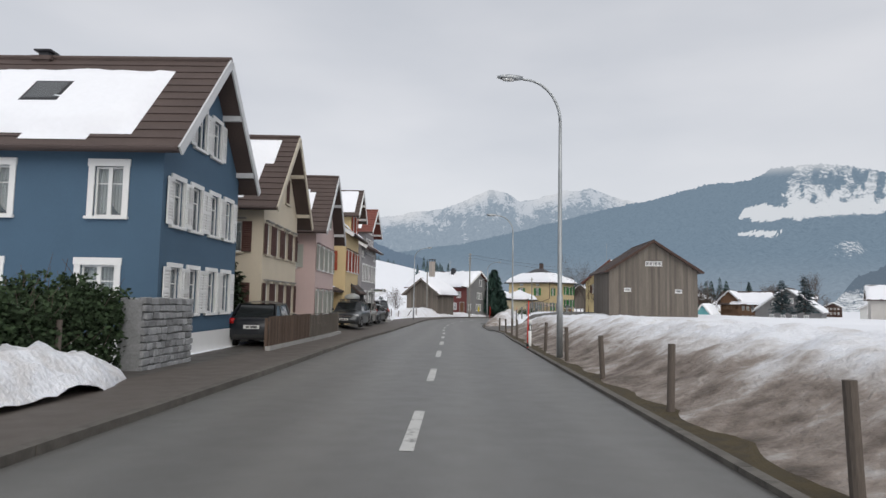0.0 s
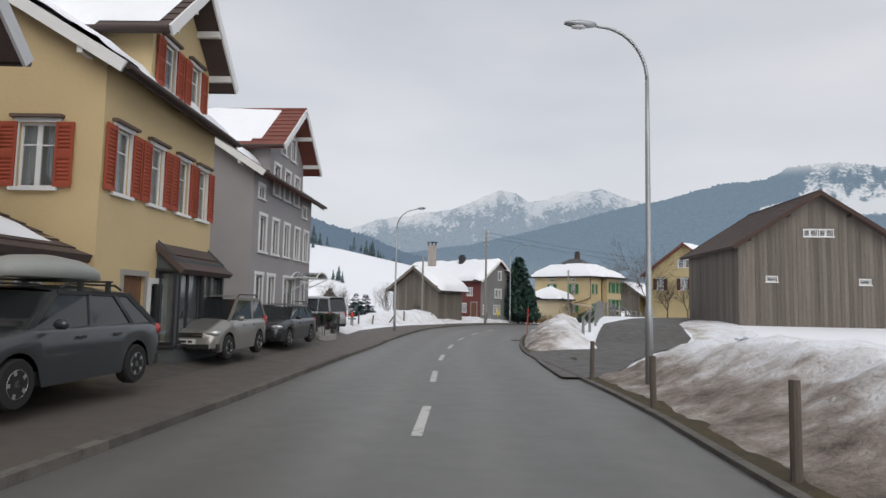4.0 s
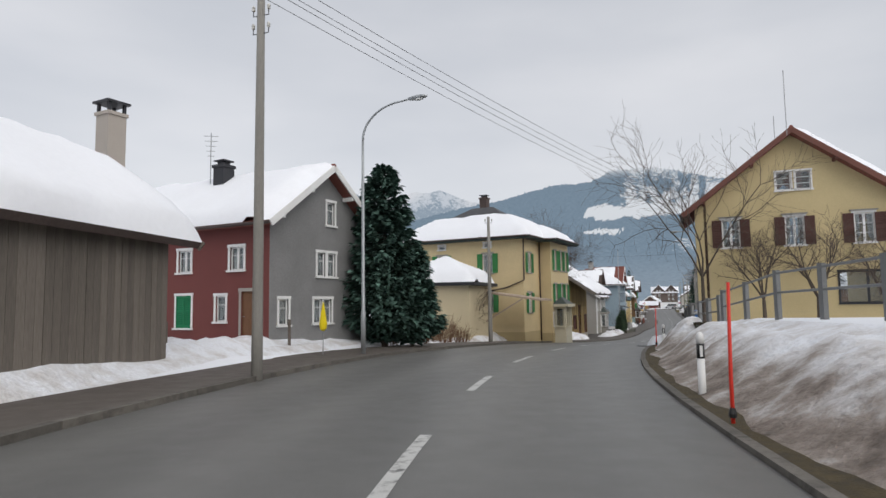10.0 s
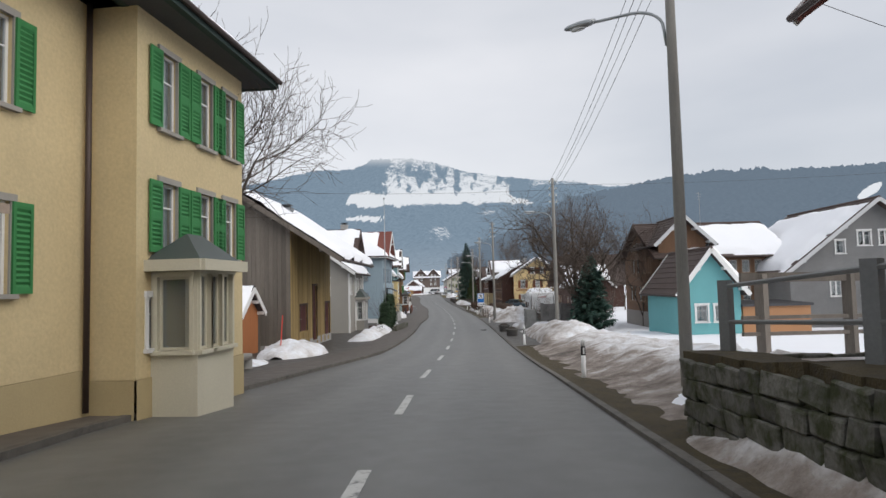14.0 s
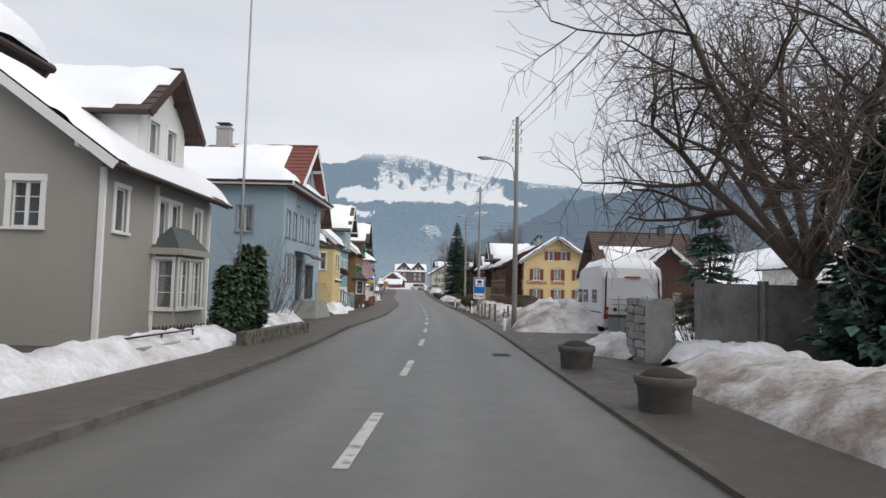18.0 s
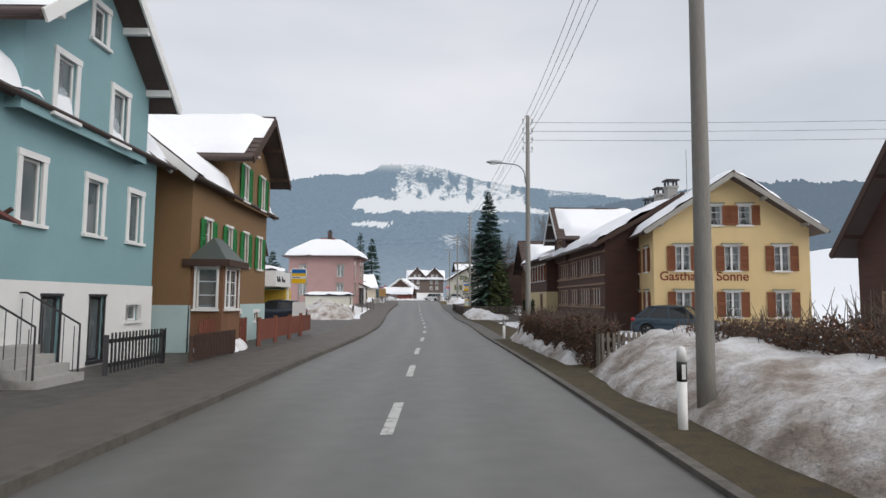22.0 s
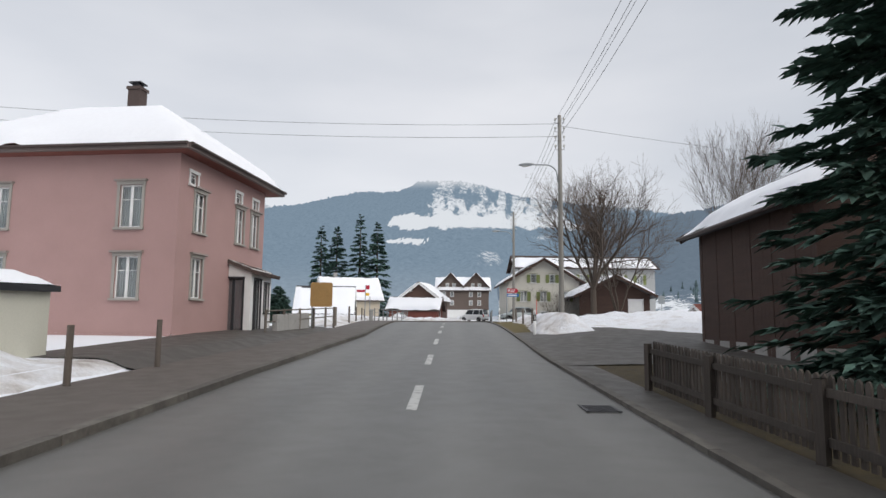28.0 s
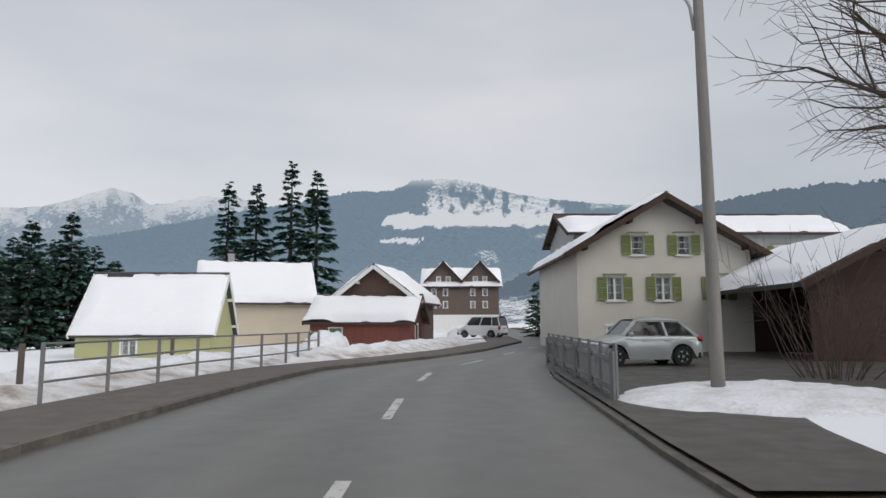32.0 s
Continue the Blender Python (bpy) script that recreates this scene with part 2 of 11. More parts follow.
SNOW = surface("snow", (0.84, 0.86, 0.90), rough=0.7, var=0.035, scale=0.35, fine=9, bump=0.25, spec=0.25)
ROOF_SNOW = surface("roof_snow", (0.86, 0.875, 0.91), rough=0.65, var=0.03, scale=0.6, fine=7, bump=0.2, spec=0.25)
DIRTY = dirty_snow()
GLASS = pane_glass()
WHITE = surface("white_paint", (0.74, 0.74, 0.73), rough=0.55, var=0.06, scale=2, fine=40, bump=0.05)
CURTAIN = surface("curtain", (0.72, 0.72, 0.70), rough=0.9, var=0.08, scale=3, fine=60, bump=0.1)
DARK_ROOM = surface("dark_room", (0.05, 0.05, 0.05), rough=0.9, var=0.1, bump=0)
TILE_BROWN = surface("roof_tile_brown", (0.085, 0.062, 0.055), rough=0.8, var=0.25, scale=1.2, fine=25, bump=0.3)
TILE_RED = surface("roof_tile_red", (0.19, 0.065, 0.05), rough=0.8, var=0.25, scale=1.2, fine=25, bump=0.3)
TILE_GREY = surface("roof_slate_grey", (0.07, 0.07, 0.075), rough=0.75, var=0.2, scale=1.2, fine=25, bump=0.3)
METAL_GREY = surface("galvanised_steel", (0.30, 0.31, 0.32), rough=0.5, var=0.12, scale=2, fine=30, bump=0.05, metal=0.7)
METAL_DARK = surface("dark_metal", (0.05, 0.05, 0.055), rough=0.5, var=0.1, bump=0.05, metal=0.5)
GUTTER = surface("gutter_copper_brown", (0.07, 0.05, 0.045), rough=0.5, var=0.15, bump=0.05, metal=0.4)
WOOD_GREY = surface("weathered_wood", (0.155, 0.135, 0.115), rough=0.9, var=0.3, scale=1.5, fine=18, bump=0.4, stretch=(3, 3, 0.25), rand=0.22)
WOOD_WET = surface("wet_picket_wood", (0.075, 0.063, 0.054), rough=0.85, var=0.3, scale=1.5, fine=18, bump=0.4, stretch=(3, 3, 0.25), rand=0.25)
WOOD_DARK = surface("dark_stained_wood", (0.058, 0.032, 0.024), rough=0.75, var=0.3, scale=1.5, fine=20, bump=0.35, stretch=(0.4, 0.4, 4))
WOOD_BROWN = surface("brown_wood", (0.17, 0.085, 0.045), rough=0.8, var=0.25, scale=1.5, fine=20, bump=0.3, stretch=(3, 3, 0.3))
WOOD_POST = surface("post_wood", (0.12, 0.10, 0.085), rough=0.9, var=0.3, scale=3, fine=25, bump=0.4, stretch=(4, 4, 0.4))
CONCRETE = surface("concrete", (0.33, 0.325, 0.31), rough=0.85, var=0.15, scale=1.5, fine=35, bump=0.2, stain=(0.16, 0.155, 0.145), stain_at=(0.55, 0.8))
STONE = surface("grey_stone", (0.26, 0.26, 0.25), rough=0.85, var=0.25, scale=3, fine=25, bump=0.5, rand=0.25)
BARK = surface("bark", (0.085, 0.068, 0.055), rough=0.95, var=0.3, scale=4, fine=30, bump=0.6, stretch=(3, 3, 0.6))
TWIG = surface("twig", (0.105, 0.08, 0.065), rough=0.95, var=0.25, scale=4, fine=30, bump=0.2)


# ---- mesh helpers ----
def mesh_of(name, verts, faces, material, smooth_faces=False):
    me = bpy.data.meshes.new(name)
    me.from_pydata(verts, [], faces)
    me.materials.append(material)
    if smooth_faces:
        me.polygons.foreach_set("use_smooth", [True] * len(me.polygons))
    me.update()
    return me


def link(name, me, parent=None, loc=None, label="", matrix=None):
    ob = new(name, me)
    if parent is not None:
        ob.parent = parent
    if matrix is not None:
        ob.matrix_basis = matrix
    elif loc is not None:
        ob.location = loc
    if label:
        tagged(ob, label)
    return ob


def part(name, bm, material, parent, label="", loc=None, matrix=None, smooth_faces=False, fix=True):
    """Links a bmesh as one mesh object under a thing or a part."""
    me = bpy.data.meshes.new(name)
    if fix:
        bmesh.ops.recalc_face_normals(bm, faces=bm.faces)
    bm.to_mesh(me)
    bm.free()
    me.materials.append(material)
    if smooth_faces:
        me.polygons.foreach_set("use_smooth", [True] * len(me.polygons))
    return link(name, me, parent, loc, label, matrix)


def thing(name, loc, label, category, group="", kind=""):
    ob = new(name)
    ob.empty_display_size = 0.2
    ob.location = loc
    return tagged(ob, label, category, group, kind)


def box(bm, lo, hi, m=None):
    vs = [bm.verts.new((x, y, z)) for x in (lo[0], hi[0]) for y in (lo[1], hi[1]) for z in (lo[2], hi[2])]
    for f in ((0, 1, 3, 2), (4, 6, 7, 5), (0, 4, 5, 1), (2, 3, 7, 6), (0, 2, 6, 4), (1, 5, 7, 3)):
        bm.faces.new([vs[i] for i in f])
    if m is not None:
        bmesh.ops.transform(bm, matrix=m, verts=vs)
    return vs


def beam(bm, a, b, w, h, up=(0, 0, 1)):
    """A bar from a to b, w wide and h high."""
    a, b = Vector(a), Vector(b)
    d = (b - a).normalized()
    side = d.cross(Vector(up))
    side = side.normalized() if side.length > 1e-4 else Vector((1, 0, 0))
    top = side.cross(d)
    vs = []
    for p in (a, b):
        for i, j in ((-1, -1), (1, -1), (1, 1), (-1, 1)):
            vs.append(bm.verts.new(p + side * (w / 2 * i) + top * (h / 2 * j)))
    for f in ((3, 2, 1, 0), (4, 5, 6, 7), (0, 1, 5, 4), (1, 2, 6, 5), (2, 3, 7, 6), (3, 0, 4, 7)):
        bm.faces.new([vs[i] for i in f])


def tube(bm, points, radii, sides=8, cap=True):
    """A round bar through points, with a radius at each."""
    pts = [Vector(p) for p in points]
    if isinstance(radii, (int, float)):
        radii = [radii] * len(pts)
    rings, ref = [], None
    for i, p in enumerate(pts):
        d = (pts[min(i + 1, len(pts) - 1)] - pts[max(i - 1, 0)]).normalized()
        if ref is None:
            ref = d.orthogonal().normalized()
        ref = (ref - d * ref.dot(d))
        ref = ref.normalized() if ref.length > 1e-5 else d.orthogonal().normalized()
        other = d.cross(ref)
        rings.append([bm.verts.new(p + (ref * math.cos(2 * math.pi * k / sides) + other * math.sin(2 * math.pi * k / sides)) * radii[i]) for k in range(sides)])
    for r0, r1 in zip(rings, rings[1:]):
        for k in range(sides):
            bm.faces.new((r0[k], r0[(k + 1) % sides], r1[(k + 1) % sides], r1[k]))
    if cap:
        bm.faces.new(rings[0][::-1])
        bm.faces.new(rings[-1])


def lathe(bm, profile, sides=16, m=None):
    """A turned body from (radius, height) pairs."""
    rings = [[bm.verts.new((r * math.cos(2 * math.pi * k / sides), r * math.sin(2 * math.pi * k / sides), z)) for k in range(sides)] for r, z in profile]
    for r0, r1 in zip(rings, rings[1:]):
        for k in range(sides):
            bm.faces.new((r0[k], r0[(k + 1) % sides], r1[(k + 1) % sides], r1[k]))
    bm.faces.new(rings[0][::-1])
    bm.faces.new(rings[-1])
    if m is not None:
        bmesh.ops.transform(bm, matrix=m, verts=[v for r in rings for v in r])


def turned(loc, head):
    """A pose whose +y looks along a heading (degrees from +y, to the right)."""
    return Matrix.Translation(loc) @ Matrix.Rotation(radians(-head), 4, "Z")

# ---- ground, road, pavements ----
RIGHT_H = [(-60, 1.0), (42, 1.0), (47, 0.3), (52, 0.12), (60, 0.15), (66, 0.9), (74, 1.15), (98, 1.2), (102, 1.0), (119, 0.95), (122, 0.6), (126, 0.35), (150, 0.3), (156, 0.02), (176, 0.02), (184, 0.25), (206, 0.2), (214, 0.02), (262, 0.02), (275, 0.3), (292, 0.25), (300, 0.02), (420, 0.02)]
LEFT_H = [(-60, 0.12), (62, 0.06), (68, 0.3), (104, 0.35), (112, 0.08), (235, 0.04), (243, 0.3), (262, 0.25), (280, 0.05), (300, -0.35), (330, -0.3), (420, 0.0)]


STONE_WALL = [(100.5, 4.5), (108, 3.75), (113.5, 3.3), (119.2, 3.15)]


def ground_h(s, n):
    """Height of the ground over the road's level."""
    if n > 0:
        e = lerp_list(RIGHT_KERB, s)
        held = smooth(99, 101, s) * (1 - smooth(119, 121, s))
        w = lerp_list(STONE_WALL, s)
        h = -0.06 + (lerp_list(RIGHT_H, s) + 0.06) * smooth(e + 0.3 + held * (w + 0.05 - e - 0.3), e + 3.4 + held * (w + 0.5 - e - 3.4), n)
        h += 0.25 * smooth(8, 30, n) * noise.noise((s * 0.05, n * 0.05, 3.0))
        h += 46 * smooth(45, 420, n) * smooth(150, 290, s) + 10 * smooth(200, 900, n)
    else:
        e = lerp_list(LEFT_KERB, s)
        pw = lerp_list(PAVE_W, s)
        h = -0.06 + (lerp_list(LEFT_H, s) + 0.06) * smooth(-e + pw - 0.25, -e + pw + 0.85, -n)
        h += 0.25 * smooth(10, 30, -n) * noise.noise((s * 0.05, n * 0.05, 7.0))
        h -= 1.6 * smooth(18, 60, -n) * smooth(60, 75, s)
        h += 62 * smooth(70, 460, -n) * (0.55 + 0.45 * smooth(-100, 500, s)) * (1 - 0.95 * smooth(470, 620, s)) + 6 * noise.noise((s * 0.006, n * 0.006, 1.0)) * smooth(80, 250, -n)
    return h


def ground_at(s, n):
    return P(s, n, ground_h(s, n))


_mean = np.array([0.40, 0.917])
_mr = np.array([_mean[1], -_mean[0]])


def sheet_point(s, n):
    k = min(max(n, -55), 55)
    sc = min(max(s, -60), 420)
    p = P(sc, k)
    q = np.array([p[0], p[1]]) + _mean * (s - sc) + _mr * (n - k)
    return Vector((q[0], q[1], road_at(sc)[0][2] + ground_h(s, n)))


s_lines = [-3000, -1500, -700, -350, -180, -100] + [float(v) for v in np.arange(-60, 421, 2.5)] + [450, 500, 570, 660, 800, 1000, 1300, 1800, 2600]
n_lines = [-2600, -1500, -900, -620, -480, -400, -330, -270, -220, -180, -145, -115, -90, -72, -58, -46, -38, -31, -26, -22, -19, -16.5, -14, -12, -10.3, -9, -8, -7.2, -6.5, -5.8, -5.0, -4.2, -3, 0, 2, 2.7, 3.2, 3.5, 3.8, 4.1, 4.4, 4.8, 5.2, 5.6, 6.4, 7.5, 9, 11, 13, 15.5, 18.5, 22, 27, 33, 40, 50, 65, 85, 110, 140, 180, 230, 290, 360, 450, 600, 850, 1300, 2600]
verts = [sheet_point(s, n) for s in s_lines for n in n_lines]
nn = len(n_lines)
faces = [(i * nn + j, i * nn + j + 1, (i + 1) * nn + j + 1, (i + 1) * nn + j) for i in range(len(s_lines) - 1) for j in range(nn - 1)]
ground = link("ground", mesh_of("ground", verts, faces, SNOW, True))
tagged(ground, "snow-covered valley ground rising to white hillsides", "ground", kind="structure")


def asphalt(name, base, gloss_low, gloss_high, stain, brown=(0.0, 0.0, 0.0)):
    m, nt, b = nodes_of(name)
    N, Lk = nt.nodes, nt.links
    geo = N.new("ShaderNodeNewGeometry")
    n1 = N.new("ShaderNodeTexNoise")
    n1.inputs["Scale"].default_value, n1.inputs["Detail"].default_value = 0.25, 7
    n2 = N.new("ShaderNodeTexNoise")
    n2.inputs["Scale"].default_value, n2.inputs["Detail"].default_value = 90, 3
    n3 = N.new("ShaderNodeTexNoise")
    n3.inputs["Scale"].default_value, n3.inputs["Detail"].default_value = 2.6, 9
    for n in (n1, n2, n3):
        Lk.new(geo.outputs["Position"], n.inputs["Vector"])
    uvn = N.new("ShaderNodeAttribute")
    uvn.attribute_name = "wear"
    mix = N.new("ShaderNodeMixRGB")
    mix.inputs[1].default_value, mix.inputs[2].default_value = rgb(base, 0.93), rgb(base, 1.08)
    Lk.new(n1.outputs["Fac"], mix.inputs[0])
    sp = N.new("ShaderNodeMapRange")
    sp.inputs[3].default_value, sp.inputs[4].default_value = 0.72, 1.28
    Lk.new(n2.outputs["Fac"], sp.inputs[0])
    mu = N.new("ShaderNodeMixRGB")
    mu.blend_type, mu.inputs[0].default_value = "MULTIPLY", 1.0
    Lk.new(mix.outputs[0], mu.inputs[1])
    Lk.new(sp.outputs[0], mu.inputs[2])
    st = N.new("ShaderNodeMapRange")
    st.inputs[1].default_value, st.inputs[2].default_value = 0.5, 0.72
    st.inputs[4].default_value = 0.16
    Lk.new(n3.outputs["Fac"], st.inputs[0])
    ms = N.new("ShaderNodeMixRGB")
    ms.inputs[2].default_value = rgb(stain)
    Lk.new(st.outputs[0], ms.inputs[0])
    Lk.new(mu.outputs[0], ms.inputs[1])
    tr = N.new("ShaderNodeMixRGB")
    tr.inputs[2].default_value = rgb(base, 1.45)
    tm = N.new("ShaderNodeMath")
    tm.operation = "MULTIPLY"
    tm.inputs[1].default_value = 0.5
    Lk.new(uvn.outputs["Fac"], tm.inputs[0])
    Lk.new(tm.outputs[0], tr.inputs[0])
    Lk.new(ms.outputs[0], tr.inputs[1])
    Lk.new(tr.outputs[0], b.inputs["Base Color"])
    ro = N.new("ShaderNodeMapRange")
    ro.inputs[1].default_value, ro.inputs[2].default_value = 0.35, 0.65
    ro.inputs[3].default_value, ro.inputs[4].default_value = gloss_low, gloss_high
    Lk.new(n3.outputs["Fac"], ro.inputs[0])
    Lk.new(ro.outputs[0], b.inputs["Roughness"])
    b.inputs["Specular IOR Level"].default_value = 0.5
    bp = N.new("ShaderNodeBump")
    bp.inputs["Strength"].default_value, bp.inputs["Distance"].default_value = 0.25, 0.008
    Lk.new(n2.outputs["Fac"], bp.inputs["Height"])
    Lk.new(bp.outputs[0], b.inputs["Normal"])
    MATS[name] = m
    return m


ASPHALT = asphalt("road_asphalt", (0.112, 0.110, 0.103), 0.45, 0.50, (0.098, 0.096, 0.09))
SIDEWALK = asphalt("pavement_asphalt", (0.094, 0.080, 0.068), 0.6, 0.72, (0.065, 0.055, 0.048))
YARD = asphalt("yard_asphalt", (0.072, 0.066, 0.058), 0.52, 0.68, (0.05, 0.045, 0.04))
KERB = surface("kerb_stone", (0.125, 0.115, 0.10), rough=0.8, var=0.2, scale=2, fine=30, bump=0.3, stain=(0.05, 0.045, 0.04), stain_at=(0.45, 0.75), rand=0.2)
PAINT = surface("road_paint", (0.50, 0.50, 0.48), rough=0.6, var=0.12, scale=3, fine=40, bump=0.1, stain=(0.13, 0.13, 0.125), stain_at=(0.52, 0.66))
GRASS = surface("winter_grass", (0.070, 0.054, 0.026), rough=0.95, var=0.35, scale=2.5, fine=40, bump=0.8, stain=(0.042, 0.034, 0.025), stain_at=(0.45, 0.7))

YELLOW_GRASS = surface("olive_grass", (0.125, 0.098, 0.035), rough=0.95, var=0.35, scale=2.5, fine=40, bump=0.8, stain=(0.06, 0.045, 0.025), stain_at=(0.5, 0.75))


def ribbon(name, material, s0, s1, lo, hi, h, step=2.0, cols=1, label="", category="", wear=None, parent=None):
    """A strip along the road between two offsets, each a number or a list by distance."""
    f = lambda q, s: lerp_list(q, s) if isinstance(q, list) else (q(s) if callable(q) else q)  # noqa: E731
    hh = h if callable(h) else (lambda s, k: h)
    ss = list(np.arange(s0, s1, step)) + [s1]
    vs = [P(s, f(lo, s) + (f(hi, s) - f(lo, s)) * k / cols, hh(s, k / cols)) for s in ss for k in range(cols + 1)]
    c = cols + 1
    fs = [(i * c + k, (i + 1) * c + k, (i + 1) * c + k + 1, i * c + k + 1) for i in range(len(ss) - 1) for k in range(cols)]
    me = mesh_of(name, vs, fs, material, True)
    if me.polygons[0].normal.z < 0:
        me.flip_normals()
    if wear:
        a = me.attributes.new("wear", "FLOAT", "POINT")
        a.data.foreach_set("value", [wear(k / cols) for s in ss for k in range(c)])
    ob = link(name, me, parent)
    if label:
        tagged(ob, label, category, kind="structure")
    return ob


def tracks(k):
    return max(math.exp(-((k - c) / 0.055) ** 2) for c in (0.12, 0.36, 0.62, 0.88))


ribbon("road", ASPHALT, -60, 420, LEFT_KERB, RIGHT_KERB, 0.0, 2.0, 28, "damp grey asphalt road with worn wheel tracks", "road", tracks)
WALK_H = 0.09
PAVE_OUT = lambda s: lerp_list(LEFT_KERB, s) - 0.14  # noqa: E731
PAVE_IN = lambda s: lerp_list(LEFT_KERB, s) - lerp_list(PAVE_W, s)  # noqa: E731


def lift(s):
    """How far the ground before the first row of houses stands over the pavement."""
    return 0.28 * smooth(26, 35, s) * (1 - smooth(60, 70, s))


ribbon("pavement", SIDEWALK, -60, 420, PAVE_IN, PAVE_OUT, lambda s, k: WALK_H + 0.4 * lift(s) * (1 - k), 2.0, 3, "brownish damp asphalt pavement beside the road", "pavement")


def kerb_line(name, edge, side, s0, s1, top, width, label):
    """A line of kerb stones, each a piece of its own near the camera's way."""
    holder = tagged(new(name), label, "kerb", kind="structure")
    a = s0
    while a < s1 - 0.1:
        b = min(a + 3.0, s1)
        n0, n1 = lerp_list(edge, a), lerp_list(edge, b - 0.02)
        base = P((a + b) / 2, (n0 + n1) / 2)
        bm = bmesh.new()
        p, q = P(a, n0 + side * width / 2), P(b - 0.02, n1 + side * width / 2)
        p, q = p - base, q - base
        p.z, q.z = p.z + top - 0.1, q.z + top - 0.1
        beam(bm, p, q, width, 0.2)
        part("kerb_stone", bm, KERB, holder, loc=base)
        a = b
    return holder


kerb_line("kerb_north", LEFT_KERB, -1, -15, 345, 0.105, 0.16, "worn grey kerb stones along the pavement")
kerb_line("kerb_south", RIGHT_KERB, 1, -15, 330, 0.06, 0.14, "low wet kerb stones along the verge")
ribbon("verge_2", YELLOW_GRASS, 272.5, 292, lambda s: lerp_list(RIGHT_KERB, s) + 0.14, lambda s: lerp_list(RIGHT_KERB, s) + 1.5, lambda s, k: 0.05 + 0.06 * k, 2.0, 2, "olive-yellow winter grass strip beside the road", "verge")
ribbon("verge", GRASS, -60, 420, lambda s: lerp_list(RIGHT_KERB, s) + 0.14, lambda s: lerp_list(RIGHT_KERB, s) + 2.4 + 2.2 * smooth(140, 143, s) * smooth(157, 153, s) + 1.6 * smooth(183, 187, s) * smooth(202, 199, s), lambda s, k: 0.03 + 0.05 * k + 0.06 * k * smooth(140, 143, s) * smooth(157, 153, s) + 0.06 * k * smooth(183, 187, s) * smooth(202, 199, s), 2.0, 2, "muddy strip of yellowed winter grass", "verge")

dash_holder = tagged(new("road_marking"), "worn white dashed centre line", "road marking", kind="structure")
DASH_AT = [(0, 0.5), (1, 6.54), (5, 30.65), (8, 50.2), (12, 74.7), (17, 107.9), (19, 121.5), (21, 135.6), (25, 162.9), (32, 204.4), (34, 217.5), (38, 240.1), (40, 254.3), (47, 296.4), (53, 333)]
for k in range(54):
    a = lerp_list(DASH_AT, k)
    b = a + 0.41 * (lerp_list(DASH_AT, k + 1) - a)
    if k == 53:
        b = a + 2.5
    vs = []
    for i in range(4):
        q = a + (b - a) * i / 3
        c = lerp_list(CENTRE, q)
        vs += [P(q, c - 0.075, 0.005), P(q, c + 0.075, 0.005)]
    me = mesh_of("dash", vs, [(2 * i, 2 * i + 1, 2 * i + 3, 2 * i + 2) for i in range(3)], PAINT)
    link("dash", me, dash_holder)

# forecourts and side roads
ribbon("forecourt_1", YARD, 10.5, 62, -9.5, PAVE_IN, lambda s, k: 0.075 + 0.005 * k + lift(s) * (0.4 + 0.6 * smooth(1.0, 0.75, k)), 2, 8, "wet dark asphalt forecourt before the houses", "forecourt")
ribbon("forecourt_2", YARD, 116, 236, -12.5, PAVE_IN, lambda s, k: 0.075 + 0.005 * k, 2, 3, "patchy damp asphalt forecourt before the houses", "forecourt")
def yard_h(edge):
    """Height of a yard that stays over the ground from the kerb out to its far edge."""
    return lambda s, k: max(0.045 + 0.06 * min(1.0, 4 * k), ground_h(s, lerp_list(RIGHT_KERB, s) + (edge - lerp_list(RIGHT_KERB, s)) * k) + 0.05)


ribbon("forecourt_7", YARD, 258, 275, -9.2, PAVE_IN, lambda s, k: max(0.075, ground_h(s, -9.2 + (PAVE_IN(s) + 9.2) * k) + 0.04) if k < 0.999 else 0.08, 1, 10, "damp asphalt forecourt before the rose house", "forecourt")
ribbon("forecourt_3", YARD, 143, 181, RIGHT_KERB, 8.5, yard_h(8.5), 1, 10, "damp asphalt yard entrance beside the road", "forecourt")
ribbon("forecourt_4", YARD, 212, 264, RIGHT_KERB, 9.0, 0.045, 2, 3, "damp asphalt yard before the wooden houses", "forecourt")
ribbon("forecourt_5", YARD, 260, 273, RIGHT_KERB, 10.5, yard_h(10.5), 1, 10, "damp asphalt side entrance", "forecourt")
ribbon("forecourt_6", YARD, 292.2, 315, lambda s: lerp_list(RIGHT_KERB, s) + 0.14, 14, 0.1, 2, 3, "damp asphalt side entrance by the white house", "forecourt")


